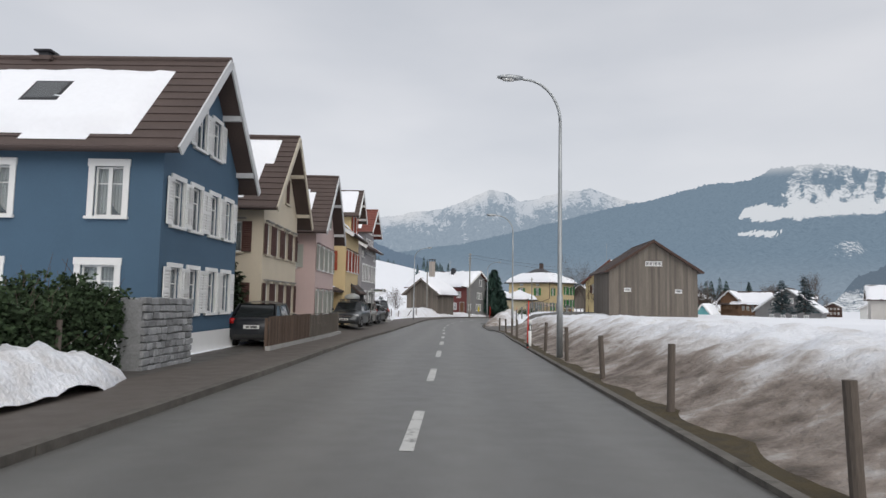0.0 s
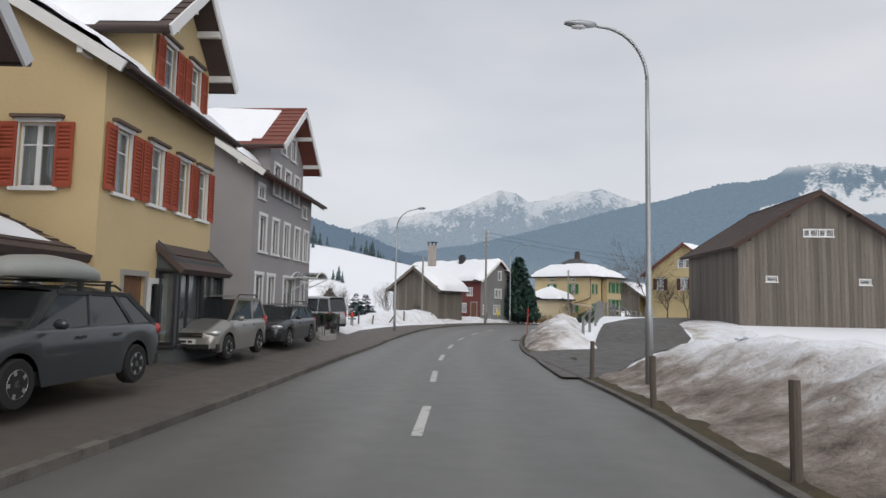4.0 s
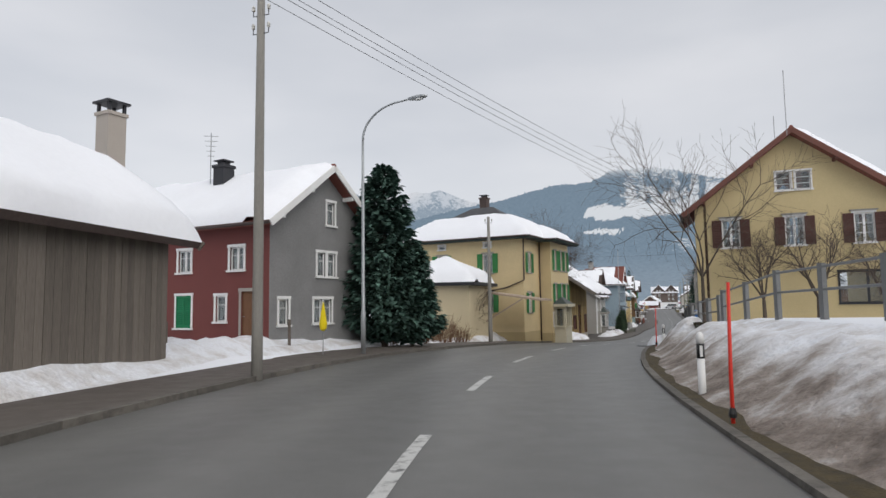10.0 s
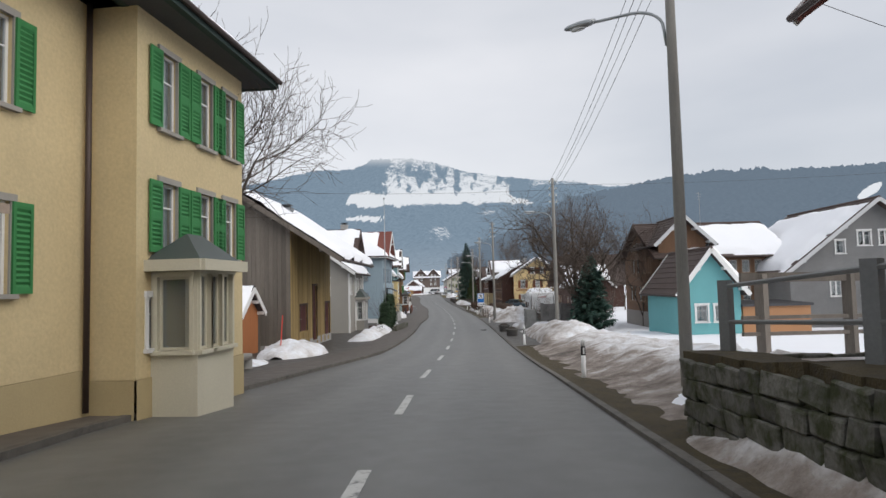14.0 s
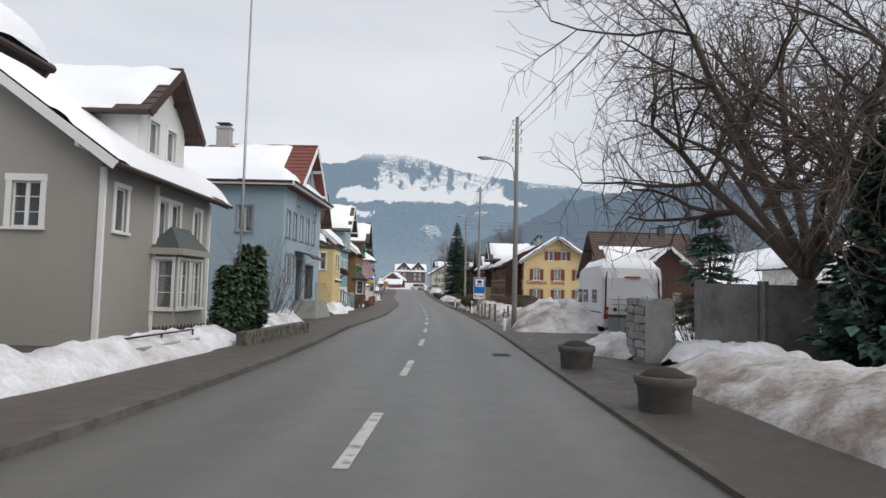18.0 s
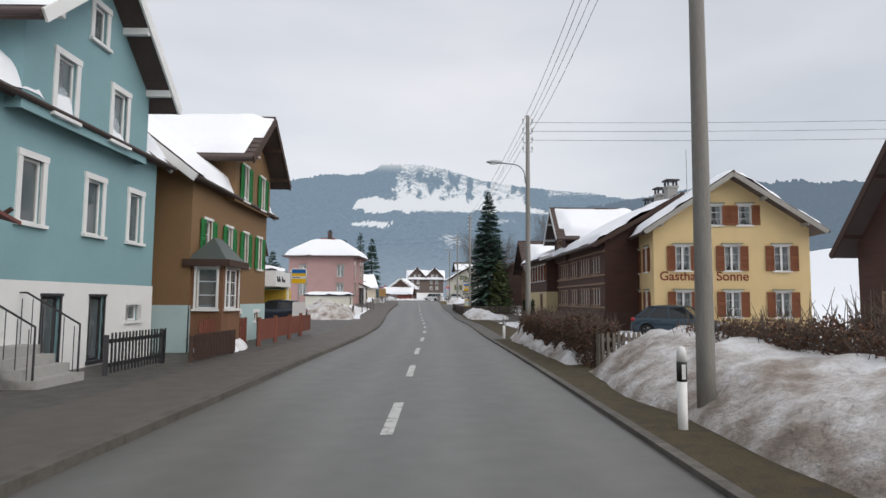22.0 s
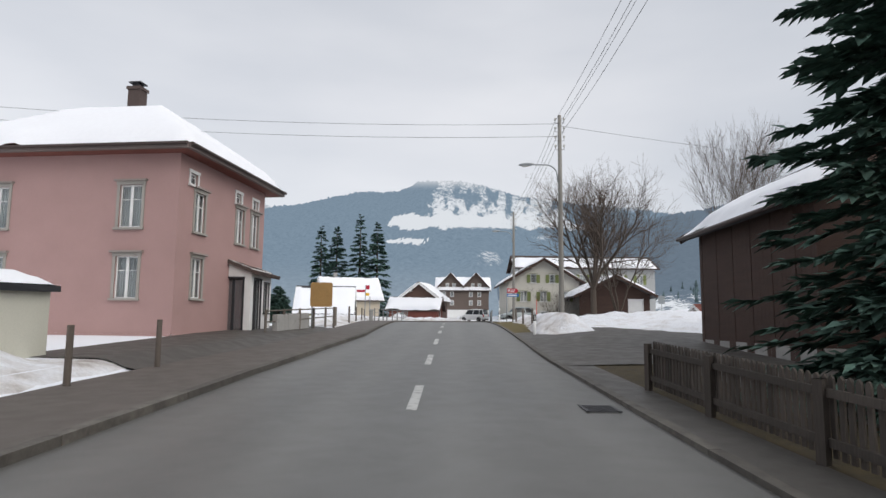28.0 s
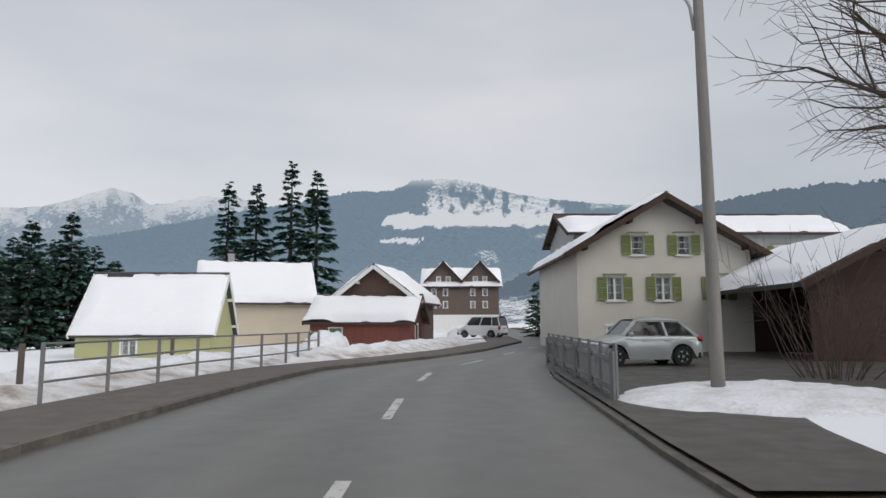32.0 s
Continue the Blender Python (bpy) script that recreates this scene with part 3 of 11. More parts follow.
# ---- mountains: glowing backdrops with distance haze in their colours ----
def ridge(name, eye, far, shape, near_share, base_z, rough, seed, snow_fn, colours, mist, label, jag=0.0):
    """A mountain side round the place: its skyline by bearing and elevation seen from eye, far metres off. It glows by
    itself, and haze is mixed into its colours.
    """
    az0, az1 = shape[0][0], shape[-1][0]
    cols = int((az1 - az0) / 0.13) + 1
    rows = 46
    vs, fs, sn, ms = [], [], [], []
    for i in range(cols):
        az = az0 + (az1 - az0) * i / (cols - 1)
        el = lerp_list(shape, az)
        top = math.tan(radians(el)) * far + eye[2]
        top += rough * noise.fractal((az * 0.6, seed, 0), 1.0, 2.0, 5) + jag * (noise.noise((az * 9.0, seed, 3)) + 0.7 * noise.noise((az * 23.0, seed, 9)) + 1.3 * abs(noise.noise((az * 41.0, seed, 5))))
        for j in range(rows):
            k = j / (rows - 1)
            d = far * (near_share + (1 - near_share) * k)
            z = base_z + (top - base_z) * (k ** 1.12)
            w = noise.fractal((az * 0.35, k * 3.0, seed), 1.0, 2.0, 4)
            d += far * 0.03 * w * math.sin(math.pi * min(k, 0.999))
            x, y = eye[0] + d * math.sin(radians(az)), eye[1] + d * math.cos(radians(az))
            vs.append((x, y, z))
            e_now = math.degrees(math.atan2(z - eye[2], d))
            sn.append(snow_fn(az, e_now, el - e_now))
            ms.append(mist(az, e_now, el - e_now))
    for i in range(cols - 1):
        for j in range(rows - 1):
            fs.append((i * rows + j, (i + 1) * rows + j, (i + 1) * rows + j + 1, i * rows + j + 1))
    m, nt, b = nodes_of(name)
    N, Lk = nt.nodes, nt.links
    N.remove(b)
    geo = N.new("ShaderNodeNewGeometry")
    at, am = N.new("ShaderNodeAttribute"), N.new("ShaderNodeAttribute")
    at.attribute_name, am.attribute_name = "snow", "mist"
    mp = N.new("ShaderNodeMapping")
    mp.inputs["Scale"].default_value = (1, 1, 0.45)
    Lk.new(geo.outputs["Position"], mp.inputs["Vector"])
    n1 = N.new("ShaderNodeTexNoise")
    n1.inputs["Scale"].default_value, n1.inputs["Detail"].default_value, n1.inputs["Roughness"].default_value = 60.0 / far, 9, 0.68
    n2 = N.new("ShaderNodeTexNoise")
    n2.inputs["Scale"].default_value, n2.inputs["Detail"].default_value, n2.inputs["Roughness"].default_value = 230.0 / far, 6, 0.78
    for n in (n1, n2):
        Lk.new(mp.outputs[0], n.inputs["Vector"])
    ad = N.new("ShaderNodeMath")
    ad.operation = "MULTIPLY_ADD"
    ad.inputs[1].default_value, ad.inputs[2].default_value = 1.1, -0.55
    Lk.new(n1.outputs["Fac"], ad.inputs[0])
    a2 = N.new("ShaderNodeMath")
    a2.operation = "MULTIPLY_ADD"
    a2.inputs[1].default_value = 1.6
    Lk.new(n2.outputs["Fac"], a2.inputs[0])
    Lk.new(ad.outputs[0], a2.inputs[2])
    a3 = N.new("ShaderNodeMath")
    a3.operation = "ADD"
    Lk.new(a2.outputs[0], a3.inputs[0])
    Lk.new(at.outputs["Fac"], a3.inputs[1])
    th = N.new("ShaderNodeMapRange")
    th.inputs[1].default_value, th.inputs[2].default_value = 1.25, 1.37
    Lk.new(a3.outputs[0], th.inputs[0])
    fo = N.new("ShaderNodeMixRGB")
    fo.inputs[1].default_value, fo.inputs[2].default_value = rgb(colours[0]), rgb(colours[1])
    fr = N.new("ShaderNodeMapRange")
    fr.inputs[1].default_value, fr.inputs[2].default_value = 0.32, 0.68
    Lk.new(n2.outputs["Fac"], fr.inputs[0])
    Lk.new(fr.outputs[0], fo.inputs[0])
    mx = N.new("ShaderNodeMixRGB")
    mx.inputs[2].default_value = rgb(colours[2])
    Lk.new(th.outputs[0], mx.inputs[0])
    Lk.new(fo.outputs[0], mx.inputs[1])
    # mist: share of painted haze that fades the slope to the cloud colour
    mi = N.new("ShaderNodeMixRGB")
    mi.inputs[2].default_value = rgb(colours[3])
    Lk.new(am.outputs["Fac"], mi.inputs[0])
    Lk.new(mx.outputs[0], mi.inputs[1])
    # emission only: the slope glows in its given colours and takes no daylight
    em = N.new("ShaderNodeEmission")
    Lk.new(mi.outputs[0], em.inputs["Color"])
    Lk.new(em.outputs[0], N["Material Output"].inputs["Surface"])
    me = mesh_of(name, vs, fs, m, True)
    for key, val in (("snow", sn), ("mist", ms)):
        a = me.attributes.new(key, "FLOAT", "POINT")
        a.data.foreach_set("value", val)
    ob = link(name, me)
    return tagged(ob, label, "mountain", kind="structure")


def blob(az, el, ca, ce, ra, re):
    return max(0.0, 1 - ((az - ca) / ra) ** 2 - ((el - ce) / re) ** 2)


CLOUD = (0.70, 0.71, 0.735)


def meadow(az, el, ca, ce, ra, re, skew=0.0):
    """A clearing with a firm edge."""
    x, y = (az - ca) / ra, (el - ce - skew * (az - ca)) / re
    return smooth(0.0, 0.22, 1 - x * x - y * y)


def snow_peak(az, el, under):
    wob = 0.5 * noise.noise((az * 1.1, el * 1.3, 2.0))
    v = 0.03 + 0.95 * meadow(az + wob, el + 0.5 * wob, 26.9, 8.05, 1.9, 0.75, -0.05) + 0.95 * meadow(az, el + 0.2 * wob, 26.8, 6.35, 1.9, 0.24)
    zone = smooth(28.0, 28.8, az + wob) * (1 - smooth(39.2, 41.0, az + wob)) * smooth(7.3, 7.75, el + 0.5 * wob)
    strips = smooth(0.0, 0.35, noise.noise((az * 1.35, el * 0.55, 7.0)) + 0.5 * noise.noise((az * 3.1, el * 1.1, 3.0)))
    low_band = (1 - smooth(8.4, 9.0, el + wob))
    v += zone * (0.60 + 0.24 * low_band - 0.34 * strips * (1 - 0.7 * low_band) - 0.14 * smooth(9.6, 10.6, el))
    v += 0.9 * meadow(az, el + 0.3 * wob, 40.6, 7.65, 1.7, 0.28, -0.2) + 0.5 * blob(az, el, 33.5, 4.8, 1.5, 1.0) + 0.5 * blob(az, el, 38.1, 6.7, 1.6, 0.4)
    v += 0.45 * smooth(41, 42.5, az) * smooth(8.3, 9.3, el) * (1 - smooth(46, 49, az))
    return v


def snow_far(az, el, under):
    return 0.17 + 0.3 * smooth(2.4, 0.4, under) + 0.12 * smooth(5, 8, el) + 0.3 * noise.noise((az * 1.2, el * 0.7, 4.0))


# forest and snow colours below are already blued and paled by painted distance haze
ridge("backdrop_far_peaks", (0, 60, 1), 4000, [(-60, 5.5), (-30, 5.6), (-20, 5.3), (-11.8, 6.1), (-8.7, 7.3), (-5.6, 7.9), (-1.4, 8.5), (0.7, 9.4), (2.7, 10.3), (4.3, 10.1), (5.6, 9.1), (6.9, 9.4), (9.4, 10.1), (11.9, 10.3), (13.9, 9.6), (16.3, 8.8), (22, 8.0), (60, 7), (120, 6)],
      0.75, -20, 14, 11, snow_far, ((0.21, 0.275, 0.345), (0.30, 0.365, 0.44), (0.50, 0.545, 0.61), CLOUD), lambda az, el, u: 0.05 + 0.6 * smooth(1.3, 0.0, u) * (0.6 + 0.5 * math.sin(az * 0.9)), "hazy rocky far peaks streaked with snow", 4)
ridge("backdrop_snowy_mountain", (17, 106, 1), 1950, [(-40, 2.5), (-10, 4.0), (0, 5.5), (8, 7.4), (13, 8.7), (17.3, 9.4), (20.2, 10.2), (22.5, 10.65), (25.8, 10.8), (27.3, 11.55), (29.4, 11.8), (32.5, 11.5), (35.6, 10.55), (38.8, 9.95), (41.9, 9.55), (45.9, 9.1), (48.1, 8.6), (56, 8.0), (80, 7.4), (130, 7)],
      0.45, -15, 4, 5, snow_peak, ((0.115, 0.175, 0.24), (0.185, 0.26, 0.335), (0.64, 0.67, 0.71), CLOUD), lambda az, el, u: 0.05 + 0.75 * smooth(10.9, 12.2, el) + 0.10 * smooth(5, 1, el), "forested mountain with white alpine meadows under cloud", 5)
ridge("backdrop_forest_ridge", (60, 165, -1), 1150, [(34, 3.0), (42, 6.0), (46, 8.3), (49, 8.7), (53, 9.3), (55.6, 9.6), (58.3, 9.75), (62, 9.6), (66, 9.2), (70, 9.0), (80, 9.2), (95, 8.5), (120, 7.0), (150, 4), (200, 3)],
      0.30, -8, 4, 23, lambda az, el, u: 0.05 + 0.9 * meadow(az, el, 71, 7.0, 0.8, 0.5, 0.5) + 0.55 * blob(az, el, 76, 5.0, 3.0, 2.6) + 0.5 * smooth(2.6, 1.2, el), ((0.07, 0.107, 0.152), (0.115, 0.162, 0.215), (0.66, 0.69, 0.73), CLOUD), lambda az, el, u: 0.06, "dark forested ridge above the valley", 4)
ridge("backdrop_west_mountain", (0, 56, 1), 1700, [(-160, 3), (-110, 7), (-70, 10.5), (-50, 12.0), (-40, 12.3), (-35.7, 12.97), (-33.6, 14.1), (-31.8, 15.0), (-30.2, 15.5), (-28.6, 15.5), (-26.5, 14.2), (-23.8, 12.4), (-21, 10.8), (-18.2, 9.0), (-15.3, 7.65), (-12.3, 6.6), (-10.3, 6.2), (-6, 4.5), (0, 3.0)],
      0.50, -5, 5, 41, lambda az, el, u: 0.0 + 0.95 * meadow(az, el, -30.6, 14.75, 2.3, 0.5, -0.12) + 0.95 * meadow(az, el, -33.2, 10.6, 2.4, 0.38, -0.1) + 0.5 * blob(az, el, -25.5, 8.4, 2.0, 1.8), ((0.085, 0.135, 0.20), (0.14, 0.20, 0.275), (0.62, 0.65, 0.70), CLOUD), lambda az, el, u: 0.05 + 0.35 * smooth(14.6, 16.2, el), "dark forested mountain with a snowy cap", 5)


# ---- houses ----
def clip_poly(poly, a, b, c):
    """Keeps the part of a 2D polygon where a*x + b*y <= c."""
    out = []
    for i, p in enumerate(poly):
        q = poly[(i + 1) % len(poly)]
        dp, dq = a * p[0] + b * p[1] - c, a * q[0] + b * q[1] - c
        if dp <= 1e-9:
            out.append(p)
        if (dp < -1e-9 and dq > 1e-9) or (dp > 1e-9 and dq < -1e-9):
            t = dp / (dp - dq)
            out.append((p[0] + (q[0] - p[0]) * t, p[1] + (q[1] - p[1]) * t))
    return out


WINDOW_PARTS = {}


def window_meshes(w, h, style):
    key = (round(w, 3), round(h, 3), style["name"])
    if key in WINDOW_PARTS:
        return WINDOW_PARTS[key]
    out = []
    cw = style.get("casing", 0.11)

    def made(nm, bm, material):
        me = bpy.data.meshes.new(nm)
        bmesh.ops.recalc_face_normals(bm, faces=bm.faces)
        bm.to_mesh(me)
        bm.free()
        me.materials.append(material)
        out.append((nm, me))

    if style.get("door"):
        bm = bmesh.new()
        box(bm, (-w / 2, -0.12, 0), (w / 2, -0.06, h))
        for i in (-1, 1):
            box(bm, (i * w * 0.23 - w * 0.17, -0.062, h * 0.12), (i * w * 0.23 + w * 0.17, -0.045, h * 0.45))
            box(bm, (i * w * 0.23 - w * 0.17, -0.062, h * 0.52), (i * w * 0.23 + w * 0.17, -0.045, h * 0.92))
        made("door_leaf", bm, style["door"])
        bm = bmesh.new()
        tube(bm, [(w * 0.38, -0.06, h * 0.48), (w * 0.38, 0.0, h * 0.48), (w * 0.28, 0.0, h * 0.48)], 0.014, 6)
        made("door_handle", bm, METAL_GREY)
    elif not style.get("closed"):
        bm = bmesh.new()
        f = 0.05
        y0, y1 = -0.115, -0.06
        for i in (0, 1):
            a, b = (-w / 2, 0) if i == 0 else (0, w / 2)
            if w < 0.7:
                if i:
                    break
                a, b = -w / 2, w / 2
            box(bm, (a, y0, 0), (a + f, y1, h))
            box(bm, (b - f, y0, 0), (b, y1, h))
            box(bm, (a + f, y0, 0), (b - f, y1, f))
            box(bm, (a + f, y0, h - f), (b - f, y1, h))
            for k in range(style.get("bars", 1)):
                z = h * (style.get("bar_at", 0.66) if style.get("bars", 1) == 1 else (k + 1) / (style["bars"] + 1))
                box(bm, (a + f, y0 + 0.01, z - 0.014), (b - f, y1 - 0.01, z + 0.014))
        made("sash", bm, style.get("sash", WHITE))
        bm = bmesh.new()
        box(bm, (-w / 2 + 0.02, -0.095, 0.02), (w / 2 - 0.02, -0.085, h - 0.02))
        made("pane", bm, GLASS)
        if style.get("curtain"):
            bm = bmesh.new()
            n = 14
            for sgn in (-1, 1):
                vs = []
                for k in range(n + 1):
                    x = sgn * (w / 2 - k / n * w * style["curtain"])
                    y = -0.2 + 0.018 * math.sin(k * 2.2)
                    lo = 0.03 + (0.0 if style.get("straight") else 0.25 * h * (k / n) ** 2)
                    vs.append((bm.verts.new((x, y, lo)), bm.verts.new((x, y, h))))
                for p, q in zip(vs, vs[1:]):
                    bm.faces.new((p[0], q[0], q[1], p[1]))
            made("curtain", bm, CURTAIN)
    if cw:
        bm = bmesh.new()
        box(bm, (-w / 2 - cw, -0.03, 0), (-w / 2, 0.03, h))
        box(bm, (w / 2, -0.03, 0), (w / 2 + cw, 0.03, h))
        box(bm, (-w / 2 - cw - 0.02, -0.03, h), (w / 2 + cw + 0.02, 0.045, h + cw * style.get("lintel", 1.2)))
        made("casing", bm, style.get("trim", WHITE))
    if not style.get("door"):
        bm = bmesh.new()
        box(bm, (-w / 2 - cw - 0.03, -0.08, -0.07), (w / 2 + cw + 0.03, 0.09, 0.0))
        made("sill", bm, style.get("trim", WHITE))
    if style.get("cap"):
        bm = bmesh.new()
        z = h + cw * 1.2
        box(bm, (-w / 2 - cw - 0.08, -0.02, z), (w / 2 + cw + 0.08, 0.13, z + 0.06))
        made("cornice", bm, style["cap"])
    if style.get("shutter"):
        sw = style.get("shutter_w", w / 2 if not style.get("closed") else w / 2)
        for i in (-1, 1):
            bm = bmesh.new()
            if style.get("closed"):
                a, b, y = (-w / 2 + 0.01, -0.005, -0.02) if i < 0 else (0.005, w / 2 - 0.01, -0.02)
            else:
                c = i * (w / 2 + 0.02 + sw / 2 + (0.02 if cw < 0.05 else 0.0))
                a, b, y = c - sw / 2, c + sw / 2, 0.035
            f = 0.055
            back = [bm.verts.new(v) for v in ((a, y, 0), (b, y, 0), (b, y, h), (a, y, h))]
            outer = [bm.verts.new((v.co.x, y + 0.035, v.co.z)) for v in back]
            inner = [bm.verts.new(v) for v in ((a + f, y + 0.035, f), (b - f, y + 0.035, f), (b - f, y + 0.035, h - f), (a + f, y + 0.035, h - f))]
            bm.faces.new(back[::-1])
            for k in range(4):
                bm.faces.new((back[k], back[(k + 1) % 4], outer[(k + 1) % 4], outer[k]))
                bm.faces.new((outer[k], outer[(k + 1) % 4], inner[(k + 1) % 4], inner[k]))
            n = max(6, int(h / 0.085))
            low = (inner[0], inner[1])
            for k in range(2 * n):
                zz = f + (h - 2 * f) * (k + 1) / (2 * n)
                if k == 2 * n - 1:
                    top2 = (inner[3], inner[2])
                else:
                    mid_bar = abs(zz - h / 2) < 0.04
                    yy = y + (0.034 if mid_bar else (0.006 if k % 2 else 0.03))
                    top2 = (bm.verts.new((a + f, yy, zz)), bm.verts.new((b - f, yy, zz)))
                bm.faces.new((low[0], low[1], top2[1], top2[0]))
                low = top2
            made("shutter", bm, style["shutter"])
    WINDOW_PARTS[key] = out
    return out


def put_window(parent, base, at, normal, w, h, style):
    """A window with its frame, pane, sill and shutters, in a wall; at: its lower middle."""
    x = Vector(normal).cross(Vector((0, 0, 1)))
    m = Matrix((x, normal, (0, 0, 1))).transposed().to_4x4()
    m.translation = Vector(at) - base
    pieces = window_meshes(w, h, style)
    first = None
    nm = "door" if style.get("door") else "window"
    order = sorted(pieces, key=lambda q: {"casing": 0, "sash": 1, "door_leaf": 1, "sill": 2}.get(q[0], 3))
    for name, me in order:
        if first is None:
            first = link(nm, me, parent, matrix=m, label=style.get("label", ""))
        else:
            link(name, me, first, label=style.get("part_labels", {}).get(name, ""))
    return first


def snow_sheet(parent, base, origin, along, down, lng, slope, thick, seed, lo=(0.0, 0.0), hi=(1.0, 1.0), rag=0.06, label="thick rounded roof snow"):
    """Snow on a roof slope: origin at the ridge's start; lo and hi: the share of its length and slope that it covers."""
    nx, ny = max(10, int(lng * 3)), max(8, int(slope * 4))
    up = along.cross(down).normalized()
    if up.z < 0:
        up = -up
    grid, vs, fs = {}, [], []
    for i in range(nx + 1):
        for j in range(ny + 1):
            a, d = i / nx, j / ny
            wob = rag * (noise.noise((a * lng * 0.5 + seed * 7.3, d * slope * 0.5, seed)) + 0.6 * noise.noise((a * lng * 1.7, d * slope * 1.7, seed + 5)))
            e = min((a - lo[0]) * lng, (hi[0] - a) * lng, (d - lo[1]) * slope, (hi[1] - d) * slope) + wob * 5
            if lo[0] <= 0 and a * lng < 0.4:
                e = max(e, 0.02)
            t = thick * math.sqrt(min(max(e / 0.45, 0.0), 1.0)) if e > 0 else -1
            t2 = t * (1 + 0.16 * noise.noise((a * lng * 0.4, d * slope * 0.4, seed + 2))) if t > 0 else 0
            grid[i, j] = (len(vs), e)
            vs.append(origin + along * (a * lng) + down * (d * slope) + up * (0.03 + t2) - base)
    for i in range(nx):
        for j in range(ny):
            c = [grid[i, j], grid[i + 1, j], grid[i + 1, j + 1], grid[i, j + 1]]
            if max(q[1] for q in c) > 0:
                fs.append([q[0] for q in c])
    if not fs:
        return None
    used = {i: k for k, i in enumerate(sorted({i for f in fs for i in f}))}
    me = mesh_of("roof_snow", [vs[i] for i in used], [[used[i] for i in f] for f in fs], ROOF_SNOW, True)
    if me.polygons[0].normal.dot(up) < 0:
        me.flip_normals()
    return link("roof_snow", me, parent, label=label)


def slab(bm, p, q, r, t, thick, up):
    lowered = [v - up * thick for v in (p, q, r, t)]
    top = [bm.verts.new(v) for v in (p, q, r, t)]
    bot = [bm.verts.new(v) for v in lowered]
    bm.faces.new(top)
    bm.faces.new(bot[::-1])
    for k in range(4):
        bm.faces.new((top[k], bot[k], bot[(k + 1) % 4], top[(k + 1) % 4]))


def roof_slope(bm, origin, along, down, lng, slope, course=0.36, thick=0.16):
    """A roof slope with its courses of tiles as low steps, one solid; origin: the ridge's start."""
    up = along.cross(down).normalized()
    if up.z < 0:
        up = -up
    n = max(2, int(slope / course))
    line = [origin]
    for k in range(n):
        b = slope * (k + 1) / n
        line.append(origin + down * b + up * 0.03)
        if k < n - 1:
            line.append(origin + down * b)
    line += [origin + down * slope - up * thick, origin - up * thick]
    v0 = [bm.verts.new(v) for v in line]
    v1 = [bm.verts.new(v + along * lng) for v in line]
    c = len(line)
    for k in range(c):
        bm.faces.new((v0[k], v0[(k + 1) % c], v1[(k + 1) % c], v1[k]))
    for k in range(c - 3):
        bm.faces.new((v0[k], v0[k + 1], v0[-1])) if k == 0 else bm.faces.new((v0[k], v0[k + 1], v0[-1]))
        bm.faces.new((v1[k + 1], v1[k], v1[-1]))
    bm.faces.new((v0[c - 3], v0[c - 2], v0[-1]))
    bm.faces.new((v1[c - 2], v1[c - 3], v1[-1]))


def chimney(parent, base, at, w, d, h, material, head, cap="flat"):
    m = Matrix.Translation(Vector(at) - base) @ Matrix.Rotation(radians(-head), 4, "Z")
    bm = bmesh.new()
    box(bm, (-w / 2, -d / 2, -1.2), (w / 2, d / 2, h))
    box(bm, (-w / 2 - 0.05, -d / 2 - 0.05, h - 0.14), (w / 2 + 0.05, d / 2 + 0.05, h - 0.02))
    c = part("chimney", bm, material, parent, matrix=m)
    bm = bmesh.new()
    if cap == "hood":
        for i in (-1, 1):
            for j in (-1, 1):
                box(bm, (i * w * 0.42 - 0.05, j * d * 0.42 - 0.05, h), (i * w * 0.42 + 0.05, j * d * 0.42 + 0.05, h + 0.3))
        box(bm, (-w / 2 - 0.1, -d / 2 - 0.1, h + 0.3), (w / 2 + 0.1, d / 2 + 0.1, h + 0.38))
    else:
        box(bm, (-w * 0.3, -d * 0.3, h), (w * 0.3, d * 0.3, h + 0.14))
        box(bm, (-w * 0.5, -d * 0.5, h + 0.14), (w * 0.5, d * 0.5, h + 0.19))
    part("chimney_cap", bm, METAL_DARK, c)
    return c


